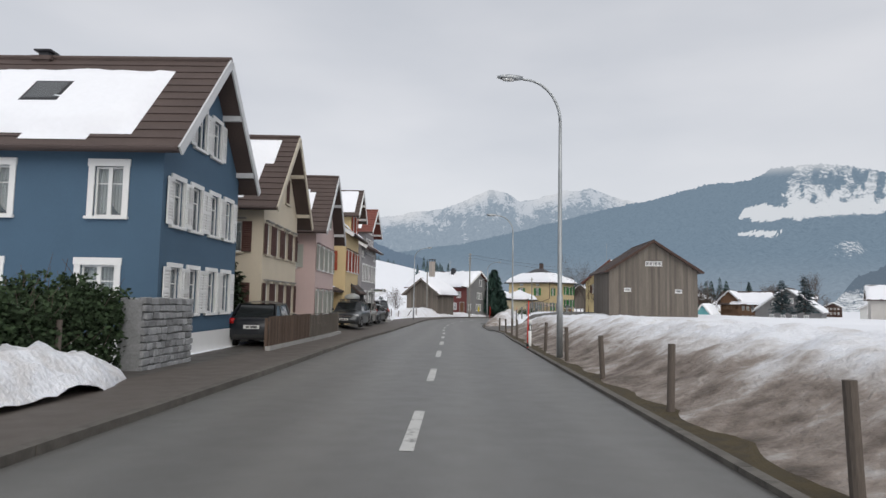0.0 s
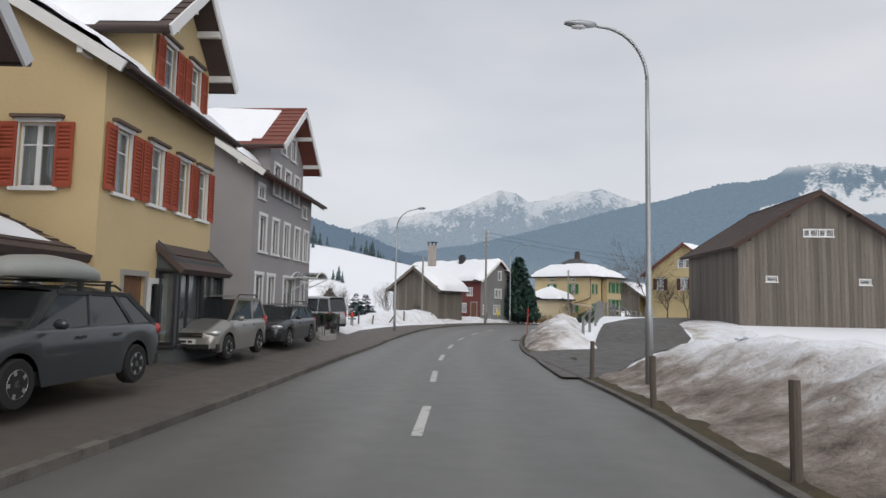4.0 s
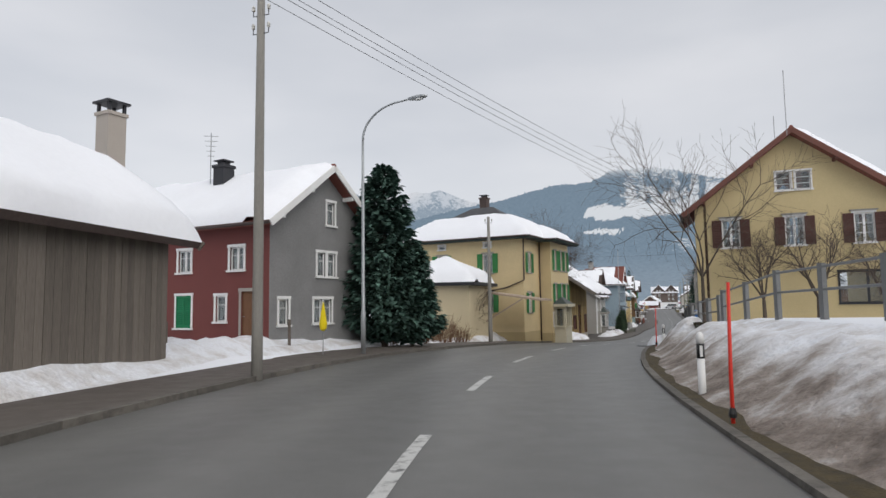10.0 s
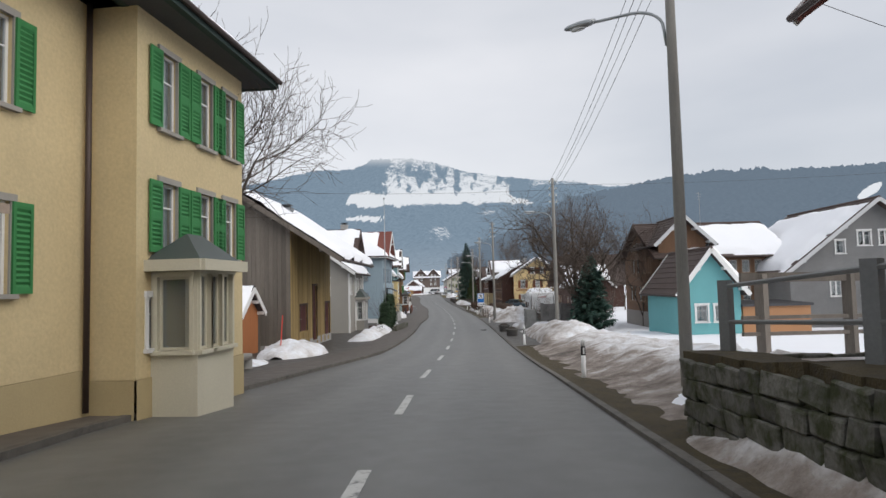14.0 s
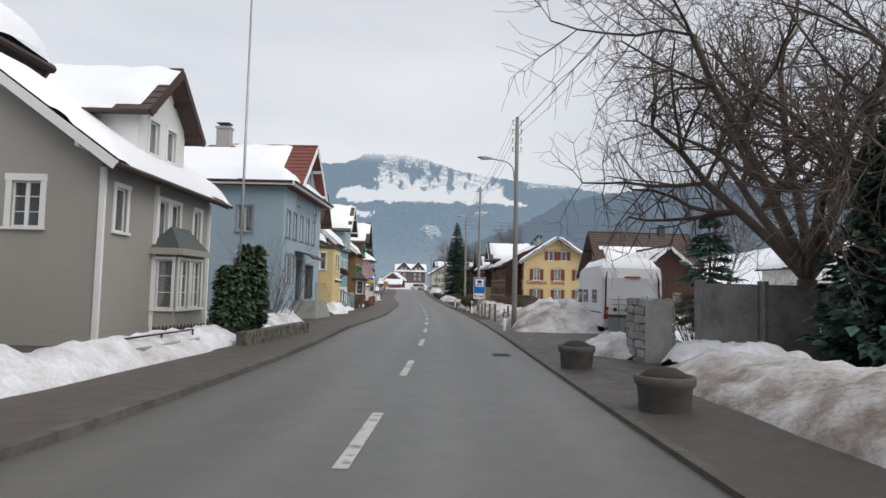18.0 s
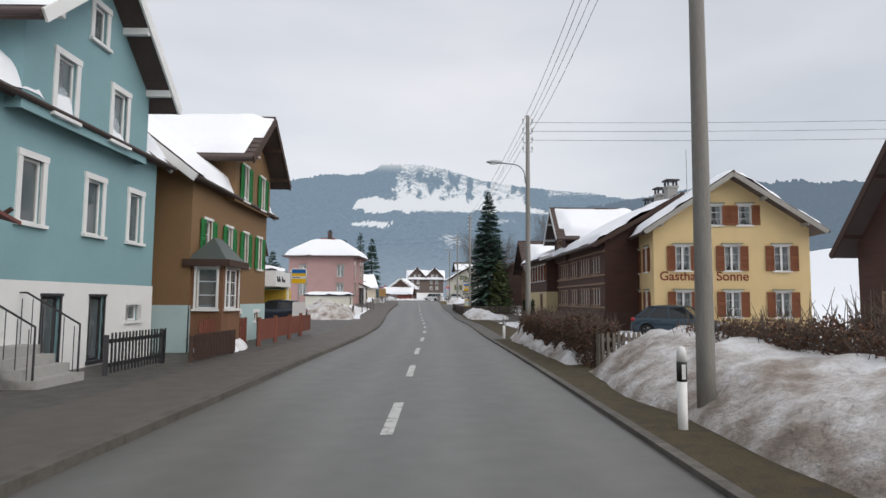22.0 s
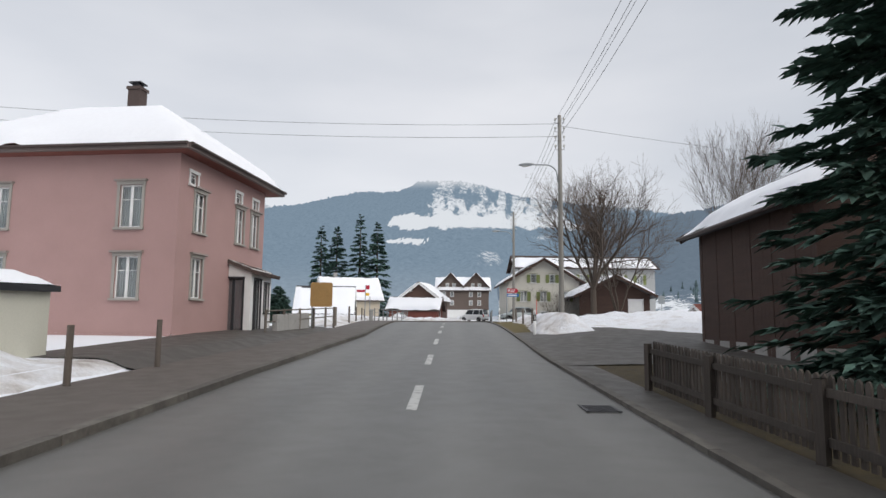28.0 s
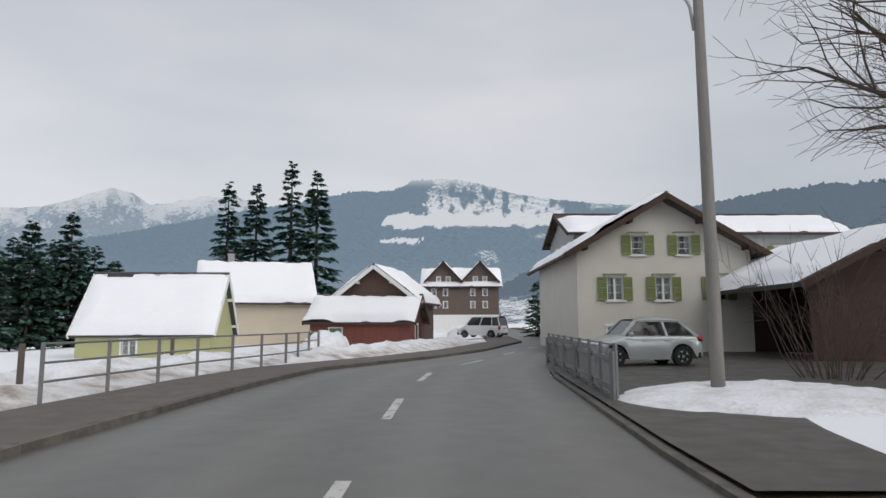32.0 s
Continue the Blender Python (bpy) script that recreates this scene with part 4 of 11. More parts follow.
def block(parent, base, origin, head, side, w, d, edge, apex, ridge="v", oe=0.5, og=0.5, wall=None, plinth=None, roof=None, trim=WHITE, windows=None, snow=None, gutter=True,
          front_z=-0.6, seed=1, verge=None, boards=None, skip="", soffit=True, clad=0.0, ridge_at=0.5, snow_lo=(0.0, 0.0), snow_hi=(1.0, 1.0), name_wall="wall", downpipe=True):
    """A part of a house under its own roof. origin: its front corner on the ground; U runs along the front, V to the back (side: 1 right of U, -1 left).
    edge and apex: heights of the roof's lower edge and top over the origin. ridge: v (gables front and back), u (gables at the ends), hip, shed."""
    hd = radians(head)
    U = Vector((math.sin(hd), math.cos(hd), 0))
    V = Vector((U.y, -U.x, 0)) * side
    Z = Vector((0, 0, 1))
    o = Vector(origin)
    half = (w * ridge_at if ridge == "v" else d / 2)
    run = half + oe if ridge in "vu" else min(w, d) / 2 + oe
    rise = apex - edge
    pitch = rise / run
    roof_th = 0.16
    wall_top = edge + oe * pitch - roof_th * 0.6
    windows = windows or {}
    faces = {"f": (o, U, w, -V), "b": (o + V * d, U, w, V), "l": (o, V, d, -U), "r": (o + U * w, V, d, U)}
    for key, (start, run_dir, length, normal) in faces.items():
        if key in skip:
            continue
        gable = (ridge == "v" and key in "fb") or (ridge == "u" and key in "lr")
        top = wall_top + (pitch * half if gable else 0)
        if ridge == "shed":
            top = {"f": edge, "b": apex}.get(key, max(edge, apex))
        wins = windows.get(key, [])
        us = sorted({0.0, length, *[v for c, z, ww, hh, st in wins for v in (c - ww / 2, c + ww / 2)]})
        zs = sorted({front_z, top, *[v for c, z, ww, hh, st in wins for v in (z, z + hh)], *([plinth[1]] if plinth else [])})
        bm, bp = bmesh.new(), bmesh.new()
        for u0, u1 in zip(us, us[1:]):
            for z0, z1 in zip(zs, zs[1:]):
                cu, cz = (u0 + u1) / 2, (z0 + z1) / 2
                if any(abs(cu - c) < ww / 2 and z < cz < z + hh for c, z, ww, hh, st in wins):
                    continue
                poly = [(u0, z0), (u1, z0), (u1, z1), (u0, z1)]
                if gable:
                    poly = clip_poly(poly, -pitch, 1, wall_top)
                    if poly:
                        poly = clip_poly(poly, pitch, 1, wall_top + pitch * length)
                elif ridge == "shed" and key in "lr":
                    poly = clip_poly(poly, -(apex - edge) / length, 1, edge)
                if len(poly) > 2:
                    tgt = bp if plinth and z1 <= plinth[1] + 1e-6 else bm
                    off = normal * (0.03 if tgt is bp else 0.0)
                    tgt.faces.new([tgt.verts.new(start + run_dir * p[0] + Z * p[1] + off - base) for p in poly])
        for c, z, ww, hh, st in wins:
            q = [start + run_dir * a + Z * b - base for a, b in ((c - ww / 2, z), (c + ww / 2, z), (c + ww / 2, z + hh), (c - ww / 2, z + hh))]
            for k in range(4):
                p0, p1 = q[k], q[(k + 1) % 4]
                bm.faces.new([bm.verts.new(v) for v in (p0, p1, p1 - normal * 0.28, p0 - normal * 0.28)])
        bmesh.ops.remove_doubles(bm, verts=bm.verts, dist=0.001)
        wob = part(name_wall, bm, wall[key] if isinstance(wall, dict) else wall, parent)
        if len(bp.verts):
            bmesh.ops.remove_doubles(bp, verts=bp.verts, dist=0.001)
            part("plinth", bp, plinth[0], parent)
        else:
            bp.free()
        for c, z, ww, hh, st in wins:
            put_window(parent, base, start + run_dir * c + Z * z, normal, ww, hh, st)
        if boards and key in boards:
            bmat, bw = boards[key] if isinstance(boards[key], tuple) else (boards[key], 0.22)
            n = int(length / bw)
            if bw > 0:
                for k in range(n):
                    u0 = length * k / n
                    u1 = length * (k + 1) / n - 0.012
                    spans = [(front_z + 0.55, None)]
                    for c, z, ww, hh, st in wins:
                        if u1 > c - ww / 2 - 0.1 and u0 < c + ww / 2 + 0.1:
                            spans = [sp for a, b in spans for sp in ((a, z - 0.08), (z + hh + 0.14, b))]
                    for a, b in spans:
                        t0, t1 = (b, b) if b is not None else (None, None)
                        if b is None:
                            t0 = wall_top + (pitch * min(u0, length - u0) if gable else 0) - 0.02
                            t1 = wall_top + (pitch * min(u1, length - u1) if gable else 0) - 0.02
                        if min(t0, t1) - a < 0.15:
                            continue
                        pb = bmesh.new()
                        th = 0.022 + 0.014 * ((k * 7919 + seed * 31) % 5) / 5
                        pts = [start + run_dir * u + Z * z - base for u, z in ((u0, a), (u1, a), (u1, t1), (u0, t0))]
                        c0 = sum(pts, Vector()) / 4
                        lowq = [pb.verts.new(p - c0 + normal * 0.003) for p in pts]
                        upq = [pb.verts.new(p - c0 + normal * th) for p in pts]
                        pb.faces.new(upq)
                        for e in range(4):
                            pb.faces.new((lowq[e], lowq[(e + 1) % 4], upq[(e + 1) % 4], upq[e]))
                        part("plank", pb, bmat, wob, loc=c0)
    # roof
    bm = bmesh.new()
    snows = snow if isinstance(snow, (list, tuple)) else ([snow] if snow else [])
    if ridge in ("v", "u"):
        A, B, la, lb = (V, U, d, w) if ridge == "v" else (U, V, w, d)
        start = o + B * (half) + Z * apex - A * og
        lng = la + 2 * og
        runs = (half + oe, lb - half + oe)
        for i, sgn in enumerate((-1, 1)):
            rr = runs[i]
            down = (B * sgn * rr - Z * rise).normalized()
            sl = math.hypot(rr, rise)
            st = start - base
            bs = bmesh.new()
            roof_slope(bs, st, A, down, lng, sl, thick=roof_th)
            part("roof_slope", bs, roof, parent)
            if snow and i < len(snows) and snows[i]:
                sp = snows[i]
                snow_sheet(parent, base, start, A, down, lng, sl, sp[0], seed + i * 3, sp[1], sp[2])
        rb = bmesh.new()
        tube(rb, [start - base - A * 0.02 + Z * 0.02, start - base + A * (lng + 0.02) + Z * 0.02], 0.09, 8)
        bm.free()
        part("ridge_tiles", rb, roof, parent)
        for k in (0, 1):
            for i, sgn in enumerate((-1, 1)):
                gb = bmesh.new()
                rr = runs[i]
                p = start + A * (lng * k) - Z * (roof_th * 0.55)
                q = p + B * sgn * rr - Z * rise
                beam(gb, p - base + A * (0.03 * (2 * k - 1)), q - base + A * (0.03 * (2 * k - 1)), 0.05, 0.24)
                part("bargeboard", gb, verge or trim, parent)
        if soffit:
            for k in (0, 1):
                for f in (0.35, 0.8):
                    for i, sgn in enumerate((-1, 1)):
                        rr = runs[i]
                        q = start + B * sgn * rr * f - Z * (rise * f + roof_th + 0.1) + A * (lng * k)
                        pu = bmesh.new()
                        beam(pu, q - base, q - base + A * ((1 - 2 * k) * og), 0.12, 0.16)
                        part("purlin", pu, verge or trim, parent)
        if gutter:
            for i, sgn in enumerate((-1, 1)):
                rr = runs[i]
                p = start + B * sgn * (rr + 0.06) - Z * (rise + 0.06)
                gb = bmesh.new()
                tube(gb, [p - base, p - base + A * lng], 0.065, 8)
                g = part("gutter", gb, GUTTER, parent)
    elif ridge == "hip":
        e = [o - U * oe - V * oe, o + U * (w + oe) - V * oe, o + U * (w + oe) + V * (d + oe), o - U * oe + V * (d + oe)]
        e = [p + Z * edge for p in e]
        inset = run
        if w >= d:
            r0, r1 = o + U * (inset - oe) + V * d / 2 + Z * apex, o + U * (w - inset + oe) + V * d / 2 + Z * apex
            quads = [(e[0], e[1], r1, r0), (e[1], e[2], r1, None), (e[2], e[3], r0, r1), (e[3], e[0], r0, None)]
        else:
            r0, r1 = o + V * (inset - oe) + U * w / 2 + Z * apex, o + V * (d - inset + oe) + U * w / 2 + Z * apex
            quads = [(e[0], e[1], r0, None), (e[1], e[2], r1, r0), (e[2], e[3], r1, None), (e[3], e[0], r0, r1)]
        for q in quads:
            vs = [v for v in q if v is not None]
            bm.faces.new([bm.verts.new(v - base) for v in vs])
        bm.faces.new([bm.verts.new(v - base - Z * 0.14) for v in e][::-1])
        for k in range(4):
            a, b = e[k] - base, e[(k + 1) % 4] - base
            bm.faces.new([bm.verts.new(v) for v in (a, b, b - Z * 0.14, a - Z * 0.14)])
        part("roof", bm, roof, parent)
        for k in range(4):
            gb = bmesh.new()
            a, b = e[k] - base - Z * 0.05, e[(k + 1) % 4] - base - Z * 0.05
            beam(gb, a, b, 0.14, 0.2)
            part("fascia", gb, verge or trim, parent)
        if gutter:
            cen = o + U * w / 2 + V * d / 2
            for k in range(4):
                gb = bmesh.new()
                out_k = ((e[k] + e[(k + 1) % 4]) / 2 - cen)
                out_k.z = 0
                out_k = out_k.normalized() * 0.12
                tube(gb, [e[k] - base + out_k, e[(k + 1) % 4] - base + out_k], 0.06, 8)
                part("gutter", gb, GUTTER, parent)
        if snow:
            th, share = snows[0][0], snows[0][1]
            hip_snow(parent, base, e, r0, r1, w >= d, th, share, seed)
    elif ridge == "shed":
        st = o - U * og + V * (d + 0.1) + Z * apex
        dn = (-V * (d + 0.1 + oe) - Z * (apex - edge) * (d + 0.1 + oe) / d)
        sl = dn.length
        roof_slope(bm, st - base, U, dn.normalized(), w + 2 * og, sl, thick=0.12)
        part("roof", bm, roof, parent)
        if snow:
            snow_sheet(parent, base, st, U, dn.normalized(), w + 2 * og, sl, snows[0][0], seed, snows[0][1], snows[0][2])
    return U, V


def hip_snow(parent, base, e, r0, r1, long_u, th, share, seed):
    """Rounded snow over a hipped roof, drawn back from its edge by share."""
    cen = (r0 + r1) / 2
    n = 26
    U = (e[1] - e[0])
    V = (e[3] - e[0])
    lu, lv = U.length, V.length
    U, V = U.normalized(), V.normalized()
    rise = r0.z - e[0].z
    half = min(lu, lv) / 2
    vs, fs, ok = [], [], {}
    nu, nv = int(lu * 3) + 2, int(lv * 3) + 2
    for i in range(nu + 1):
        for j in range(nv + 1):
            a, b = lu * i / nu, lv * j / nv
            m = min(a, lu - a, b, lv - b)
            wob = 0.22 * noise.noise((a * 0.7 + seed, b * 0.7, seed)) + 0.12 * noise.noise((a * 2.1, b * 2.1, seed + 4))
            z = rise * min(m / half, 1.0)
            top_cut = (half - m) - share[1]
            edge_d = min(m - share[0] + wob, top_cut + wob if share[1] > 0 else 9)
            t = th * math.sqrt(min(max(edge_d / 0.4, 0), 1)) * (1 + 0.15 * noise.noise((a * 0.5, b * 0.5, seed + 9)))
            ok[i, j] = edge_d > 0
            vs.append(e[0] + U * a + V * b + Vector((0, 0, z + 0.03 + max(t, 0))) - base)
    for i in range(nu):
        for j in range(nv):
            q = [(i, j), (i + 1, j), (i + 1, j + 1), (i, j + 1)]
            if any(ok[c] for c in q):
                fs.append([c[0] * (nv + 1) + c[1] for c in q])
    me = mesh_of("roof_snow", vs, fs, ROOF_SNOW, True)
    if me.polygons[0].normal.z < 0:
        me.flip_normals()
    return link("roof_snow", me, parent, label="thick rounded roof snow")


def paint(name, c, **k):
    return surface(name, c, rough=k.pop("rough", 0.75), var=k.pop("var", 0.09), scale=k.pop("scale", 1.0), fine=k.pop("fine", 35), bump=k.pop("bump", 0.12), **k)


def style(name, **k):
    return dict(name=name, **k)


def row(cs, z, w, h, st):
    return [(c, z, w, h, st) for c in cs]


def house_at(name, label, s, n, dh=0.0):
    """A house thing and the place and heading of its front corner by the road."""
    o = P(s, n, 0.0)
    return thing(name, o, label, "house"), o, heading(s) + dh


def house_xy(name, label, x, y, z, category="house"):
    o = Vector((x, y, z))
    return thing(name, o, label, category), o


W_BLUE = style("white_shuttered", casing=0.10, shutter=WHITE, shutter_w=0.34, curtain=0.42, bars=1)
W_BLUE2 = style("white_framed", casing=0.15, curtain=0.5, bars=1)
BROWN_SH = paint("brown_shutter", (0.085, 0.04, 0.032))
W_CREAM = style("brown_shuttered", casing=0.07, shutter=BROWN_SH, shutter_w=0.36, trim=paint("cream_trim", (0.50, 0.45, 0.36)), cap=paint("grey_cornice", (0.24, 0.23, 0.21)), curtain=0.4, sash=WHITE)
W_CREAM_C = style("brown_closed", casing=0.06, shutter=BROWN_SH, closed=True, trim=paint("cream_trim", (0.5, 0.45, 0.36)))
SAGE = paint("sage_shutter", (0.36, 0.37, 0.33))
W_PINK = style("sage_shuttered", casing=0.07, shutter=SAGE, shutter_w=0.36, cap=paint("mauve_cornice", (0.27, 0.21, 0.20)), curtain=0.4)
REDS = paint("red_shutter", (0.34, 0.07, 0.035))
W_OCHRE = style("red_shuttered", casing=0.07, shutter=REDS, shutter_w=0.36, cap=paint("brown_cornice", (0.13, 0.09, 0.07)), curtain=0.4)
W_GREY = style("white_cased", casing=0.13, curtain=0.0, bars=0, lintel=1.0)
W_SHOP = style("shop_glass", casing=0.05, trim=METAL_DARK, sash=METAL_DARK, bars=0)
DOOR_BROWN = style("brown_door", casing=0.1, door=WOOD_BROWN, trim=paint("stone_trim", (0.34, 0.32, 0.29)))
DOOR_WHITE = style("white_glazed_door", casing=0.1, bars=1, bar_at=0.35)
ALL = ((0, 0), (1, 1))


def snow_on(th, lo=(0, 0.0), hi=(1, 1)):
    return (th, lo, hi)


# -- the row of gabled houses at the first bend --
h, o, hd = house_at("blue_house", "blue-painted gabled house with white shuttered windows", 15.1, -7.25)
block(h, o, o, hd, -1, 5.3, 10.5, 5.2, 8.55, "v", 0.42, 0.55, paint("blue_plaster", (0.062, 0.115, 0.175)), (WHITE, 0.62), TILE_BROWN, seed=3,
      windows={"f": row((0.85, 2.0, 3.3, 4.45), 3.42, 0.62, 1.2, W_BLUE) + row((0.85, 2.0, 3.3, 4.45), 1.15, 0.62, 1.2, W_BLUE) + row((2.05, 3.25), 5.75, 0.62, 1.1, W_BLUE),
               "l": row((1.35, 4.2, 7.2), 3.55, 0.72, 1.25, W_BLUE2) + row((1.5, 4.4), 1.2, 0.85, 1.15, W_BLUE2)}, snow=[snow_on(0.32, (0.13, 0.2), (0.55, 0.86)), None], verge=paint("pale_bargeboard", (0.55, 0.56, 0.57)))
chimney(h, o, o + Vector((0, 0, 8.0)) + Vector((-5.0, 2.65, 0)), 0.5, 0.45, 0.6, TILE_BROWN, hd)
hr = radians(hd)
bu, bv = Vector((math.sin(hr), math.cos(hr), 0)), Vector((-math.cos(hr), math.sin(hr), 0))
dn = (-bu * 3.07 - Vector((0, 0, 3.35))).normalized()
rt = o + bu * 2.65 - bv * 0.55 + Vector((0, 0, 8.55))
snow_sheet(h, o, rt, bv, dn, 11.6, 4.54, 0.3, 9, (0.5, 0.3), (1.0, 0.9))
upn = bv.cross(dn).normalized()
upn = upn if upn.z > 0 else -upn
for nm, mt, a, z0, z1 in (("roof_window_frame", METAL_DARK, 0.0, 0.1, 0.36), ("roof_window_pane", GLASS, 0.09, 0.3, 0.375)):
    bm = bmesh.new()
    c0 = rt - o + bv * 3.6 + dn * 2.0
    slab(bm, c0 + bv * a + dn * a + upn * z1, c0 + bv * (1.0 - a) + dn * a + upn * z1, c0 + bv * (1.0 - a) + dn * (1.0 - a) + upn * z1, c0 + bv * a + dn * (1.0 - a) + upn * z1, z1 - z0, upn)
    part(nm, bm, mt, h, "skylight set in the roof snow" if a == 0 else "")

h, o, hd = house_at("cream_house", "cream-painted gabled house with brown shutters", 23.2, -7.2, -1.5)
block(h, o, o, hd, -1, 5.6, 9, 5.05, 8.5, "v", 0.5, 0.6, paint("cream_plaster", (0.56, 0.49, 0.38)), (paint("grey_plinth", (0.4, 0.38, 0.35)), 0.55), TILE_BROWN, seed=5,
      windows={"f": row((0.72, 2.1, 3.5, 4.88), 3.35, 0.6, 1.15, W_CREAM) + row((0.72, 2.1, 3.5, 4.88), 1.05, 0.6, 1.2, W_CREAM) + row((2.05, 3.55), 5.75, 0.62, 1.1, W_CREAM_C) + row((2.8,), 7.2, 0.45, 0.5, style("tiny", casing=0.06, bars=0)),
               "l": row((1.2, 3.9), 3.4, 0.8, 1.15, W_CREAM) + row((1.2,), 1.1, 0.8, 1.15, W_CREAM)}, snow=[snow_on(0.3, (0.1, 0.1), (1, 0.86)), None], verge=paint("cream_trim", (0.5, 0.45, 0.36)))
chimney(h, o, o + Vector((-4.5, 2.4, 8.0)), 0.6, 0.5, 1.2, TILE_BROWN, hd)

h, o, hd = house_at("pink_house", "pale pink gabled house with sage shutters", 31.35, -6.95, -1.8)
block(h, o, o, hd, -1, 6.1, 9, 5.2, 8.6, "v", 0.55, 0.6, paint("pink_plaster", (0.52, 0.40, 0.375)), (paint("grey_plinth", (0.4, 0.38, 0.35)), 0.5), TILE_BROWN, seed=7,
      windows={"f": row((0.8, 2.3, 3.8, 5.3), 3.35, 0.62, 1.2, W_PINK) + row((0.8, 2.3, 3.8, 5.3), 1.05, 0.62, 1.2, W_PINK) + row((2.3, 3.8), 5.8, 0.6, 1.05, W_PINK),
               "l": row((1.4,), 3.4, 0.8, 1.15, W_PINK)}, snow=[snow_on(0.28, (0.10, 0.3), (0.42, 0.86)), None], verge=paint("pale_bargeboard", (0.55, 0.56, 0.57)))

OCH = paint("ochre_plaster", (0.58, 0.45, 0.25))
h, o, hd = house_at("ochre_house", "ochre-yellow house with red shutters and a shop front", 40.8, -7.0)
U, V = block(h, o, o, hd, -1, 5.5, 8, 6.3, 9.0, "u", 0.55, 0.35, OCH, None, TILE_BROWN, seed=9,
      windows={"f": row((0.75, 2.2, 3.6, 4.8), 3.9, 0.62, 1.35, W_OCHRE) + [(4.2, 0.45, 1.9, 2.35, W_SHOP), (1.5, 0.15, 0.9, 2.1, DOOR_BROWN), (2.5, 1.0, 0.5, 1.1, W_GREY)],
               "l": row((1.3,), 3.9, 0.75, 1.3, W_OCHRE)}, snow=[snow_on(0.25, (0.0, 0.1), (1, 0.9)), None], gutter=True)
o2 = o + U * 1.7
block(h, o, o2, hd, -1, 3.2, 4.2, 7.75, 9.7, "v", 0.45, 0.6, OCH, None, TILE_BROWN, seed=10, windows={"f": row((0.85, 2.3), 6.7, 0.6, 1.15, W_OCHRE)}, snow=[snow_on(0.25, (0.1, 0.05), (1, 0.9)), None], skip="b", front_z=6.2)

GREYP = paint("grey_plaster", (0.31, 0.295, 0.30))
h, o, hd = house_at("grey_house", "tall grey plastered house with white window frames", 51.0, -7.6)
U, V = block(h, o, o, hd, -1, 7.7, 8.5, 6.55, 9.6, "u", 0.55, 0.45, GREYP, (GREYP, 0.4), TILE_RED, seed=11,
      windows={"f": row((1.1, 2.55, 4.0, 5.5, 6.9), 3.75, 0.62, 1.35, W_GREY) + row((0.9, 2.25), 1.35, 0.66, 1.5, W_GREY) + [(6.6, 1.4, 0.5, 1.3, W_GREY), (4.6, 0.75, 1.5, 2.1, DOOR_WHITE)] + row((0.8, 6.5), 5.75, 0.5, 0.45, W_GREY)},
      snow=[snow_on(0.2, (0.0, 0.05), (1, 0.8)), None])
block(h, o, o + U * 1.6, hd, -1, 4.5, 4.5, 7.9, 10.1, "v", 0.5, 0.7, GREYP, None, TILE_RED, seed=12, windows={"f": row((0.9, 2.25, 3.6), 6.15, 0.62, 1.2, W_GREY) + row((1.6, 2.9), 8.0, 0.5, 0.9, W_GREY)}, snow=[snow_on(0.25, (0.2, 0.05), (1, 0.85)), None], skip="b", front_z=6.0)

# -- the inside of the bend --
h, o = house_xy("timber_barn", "large weathered grey timber barn", 15.99, 67.07, -0.86, "barn")
block(h, o, o, 92.6, -1, 9.17, 9.6, 5.67, 9.0, "v", 0.5, 0.55, WOOD_GREY, None, TILE_BROWN, seed=13, gutter=False, verge=WOOD_DARK,
      windows={"f": [(4.2, 6.35, 0.75, 0.4, style("barn_hatch", casing=0.04, bars=2)), (5.1, 6.35, 0.75, 0.4, style("barn_hatch", casing=0.04, bars=2)), (1.9, 3.6, 0.6, 0.3, style("barn_hatch", casing=0.04, bars=2)), (7.2, 3.5, 0.6, 0.3, style("barn_hatch", casing=0.04, bars=2))]}, boards={"f": (WOOD_GREY, 0.24), "l": (WOOD_GREY, 0.24)}, snow=[None, None])
h, o = house_xy("small_barn", "small weathered timber barn with a snowy roof", -7.45, 89.26, -0.93, "barn")
block(h, o, o, 111.9, -1, 4.75, 5.9, 3.1, 5.35, "v", 0.55, 0.6, WOOD_GREY, None, TILE_BROWN, seed=14, gutter=False, verge=WOOD_GREY,
      windows={"f": [(2.6, 0.5, 0.75, 1.1, style("plank_door", casing=0.06, trim=WOOD_GREY, door=WOOD_GREY))]}, boards={"f": (WOOD_GREY, 0.21), "r": (WOOD_GREY, 0.21)}, snow=[snow_on(0.35, (0.03, 0.0), (1, 0.95)), snow_on(0.42, (0.03, 0.0), (1, 0.97))])
RED_SHINGLE = paint("oxblood_shingle", (0.155, 0.045, 0.04))
GREY_SHINGLE = paint("grey_shingle", (0.20, 0.20, 0.20), var=0.2, fine=20, bump=0.4)
GREEN_SH = paint("green_shutter", (0.01, 0.17, 0.07))
W_SMALL = style("white_small", casing=0.09, bars=1, curtain=0.45)
W_GREENC = style("green_closed", casing=0.08, shutter=GREEN_SH, closed=True)
h, o = house_xy("shingle_house", "oxblood and grey shingled farmhouse under deep snow", 1.2, 99.6, -1.2)
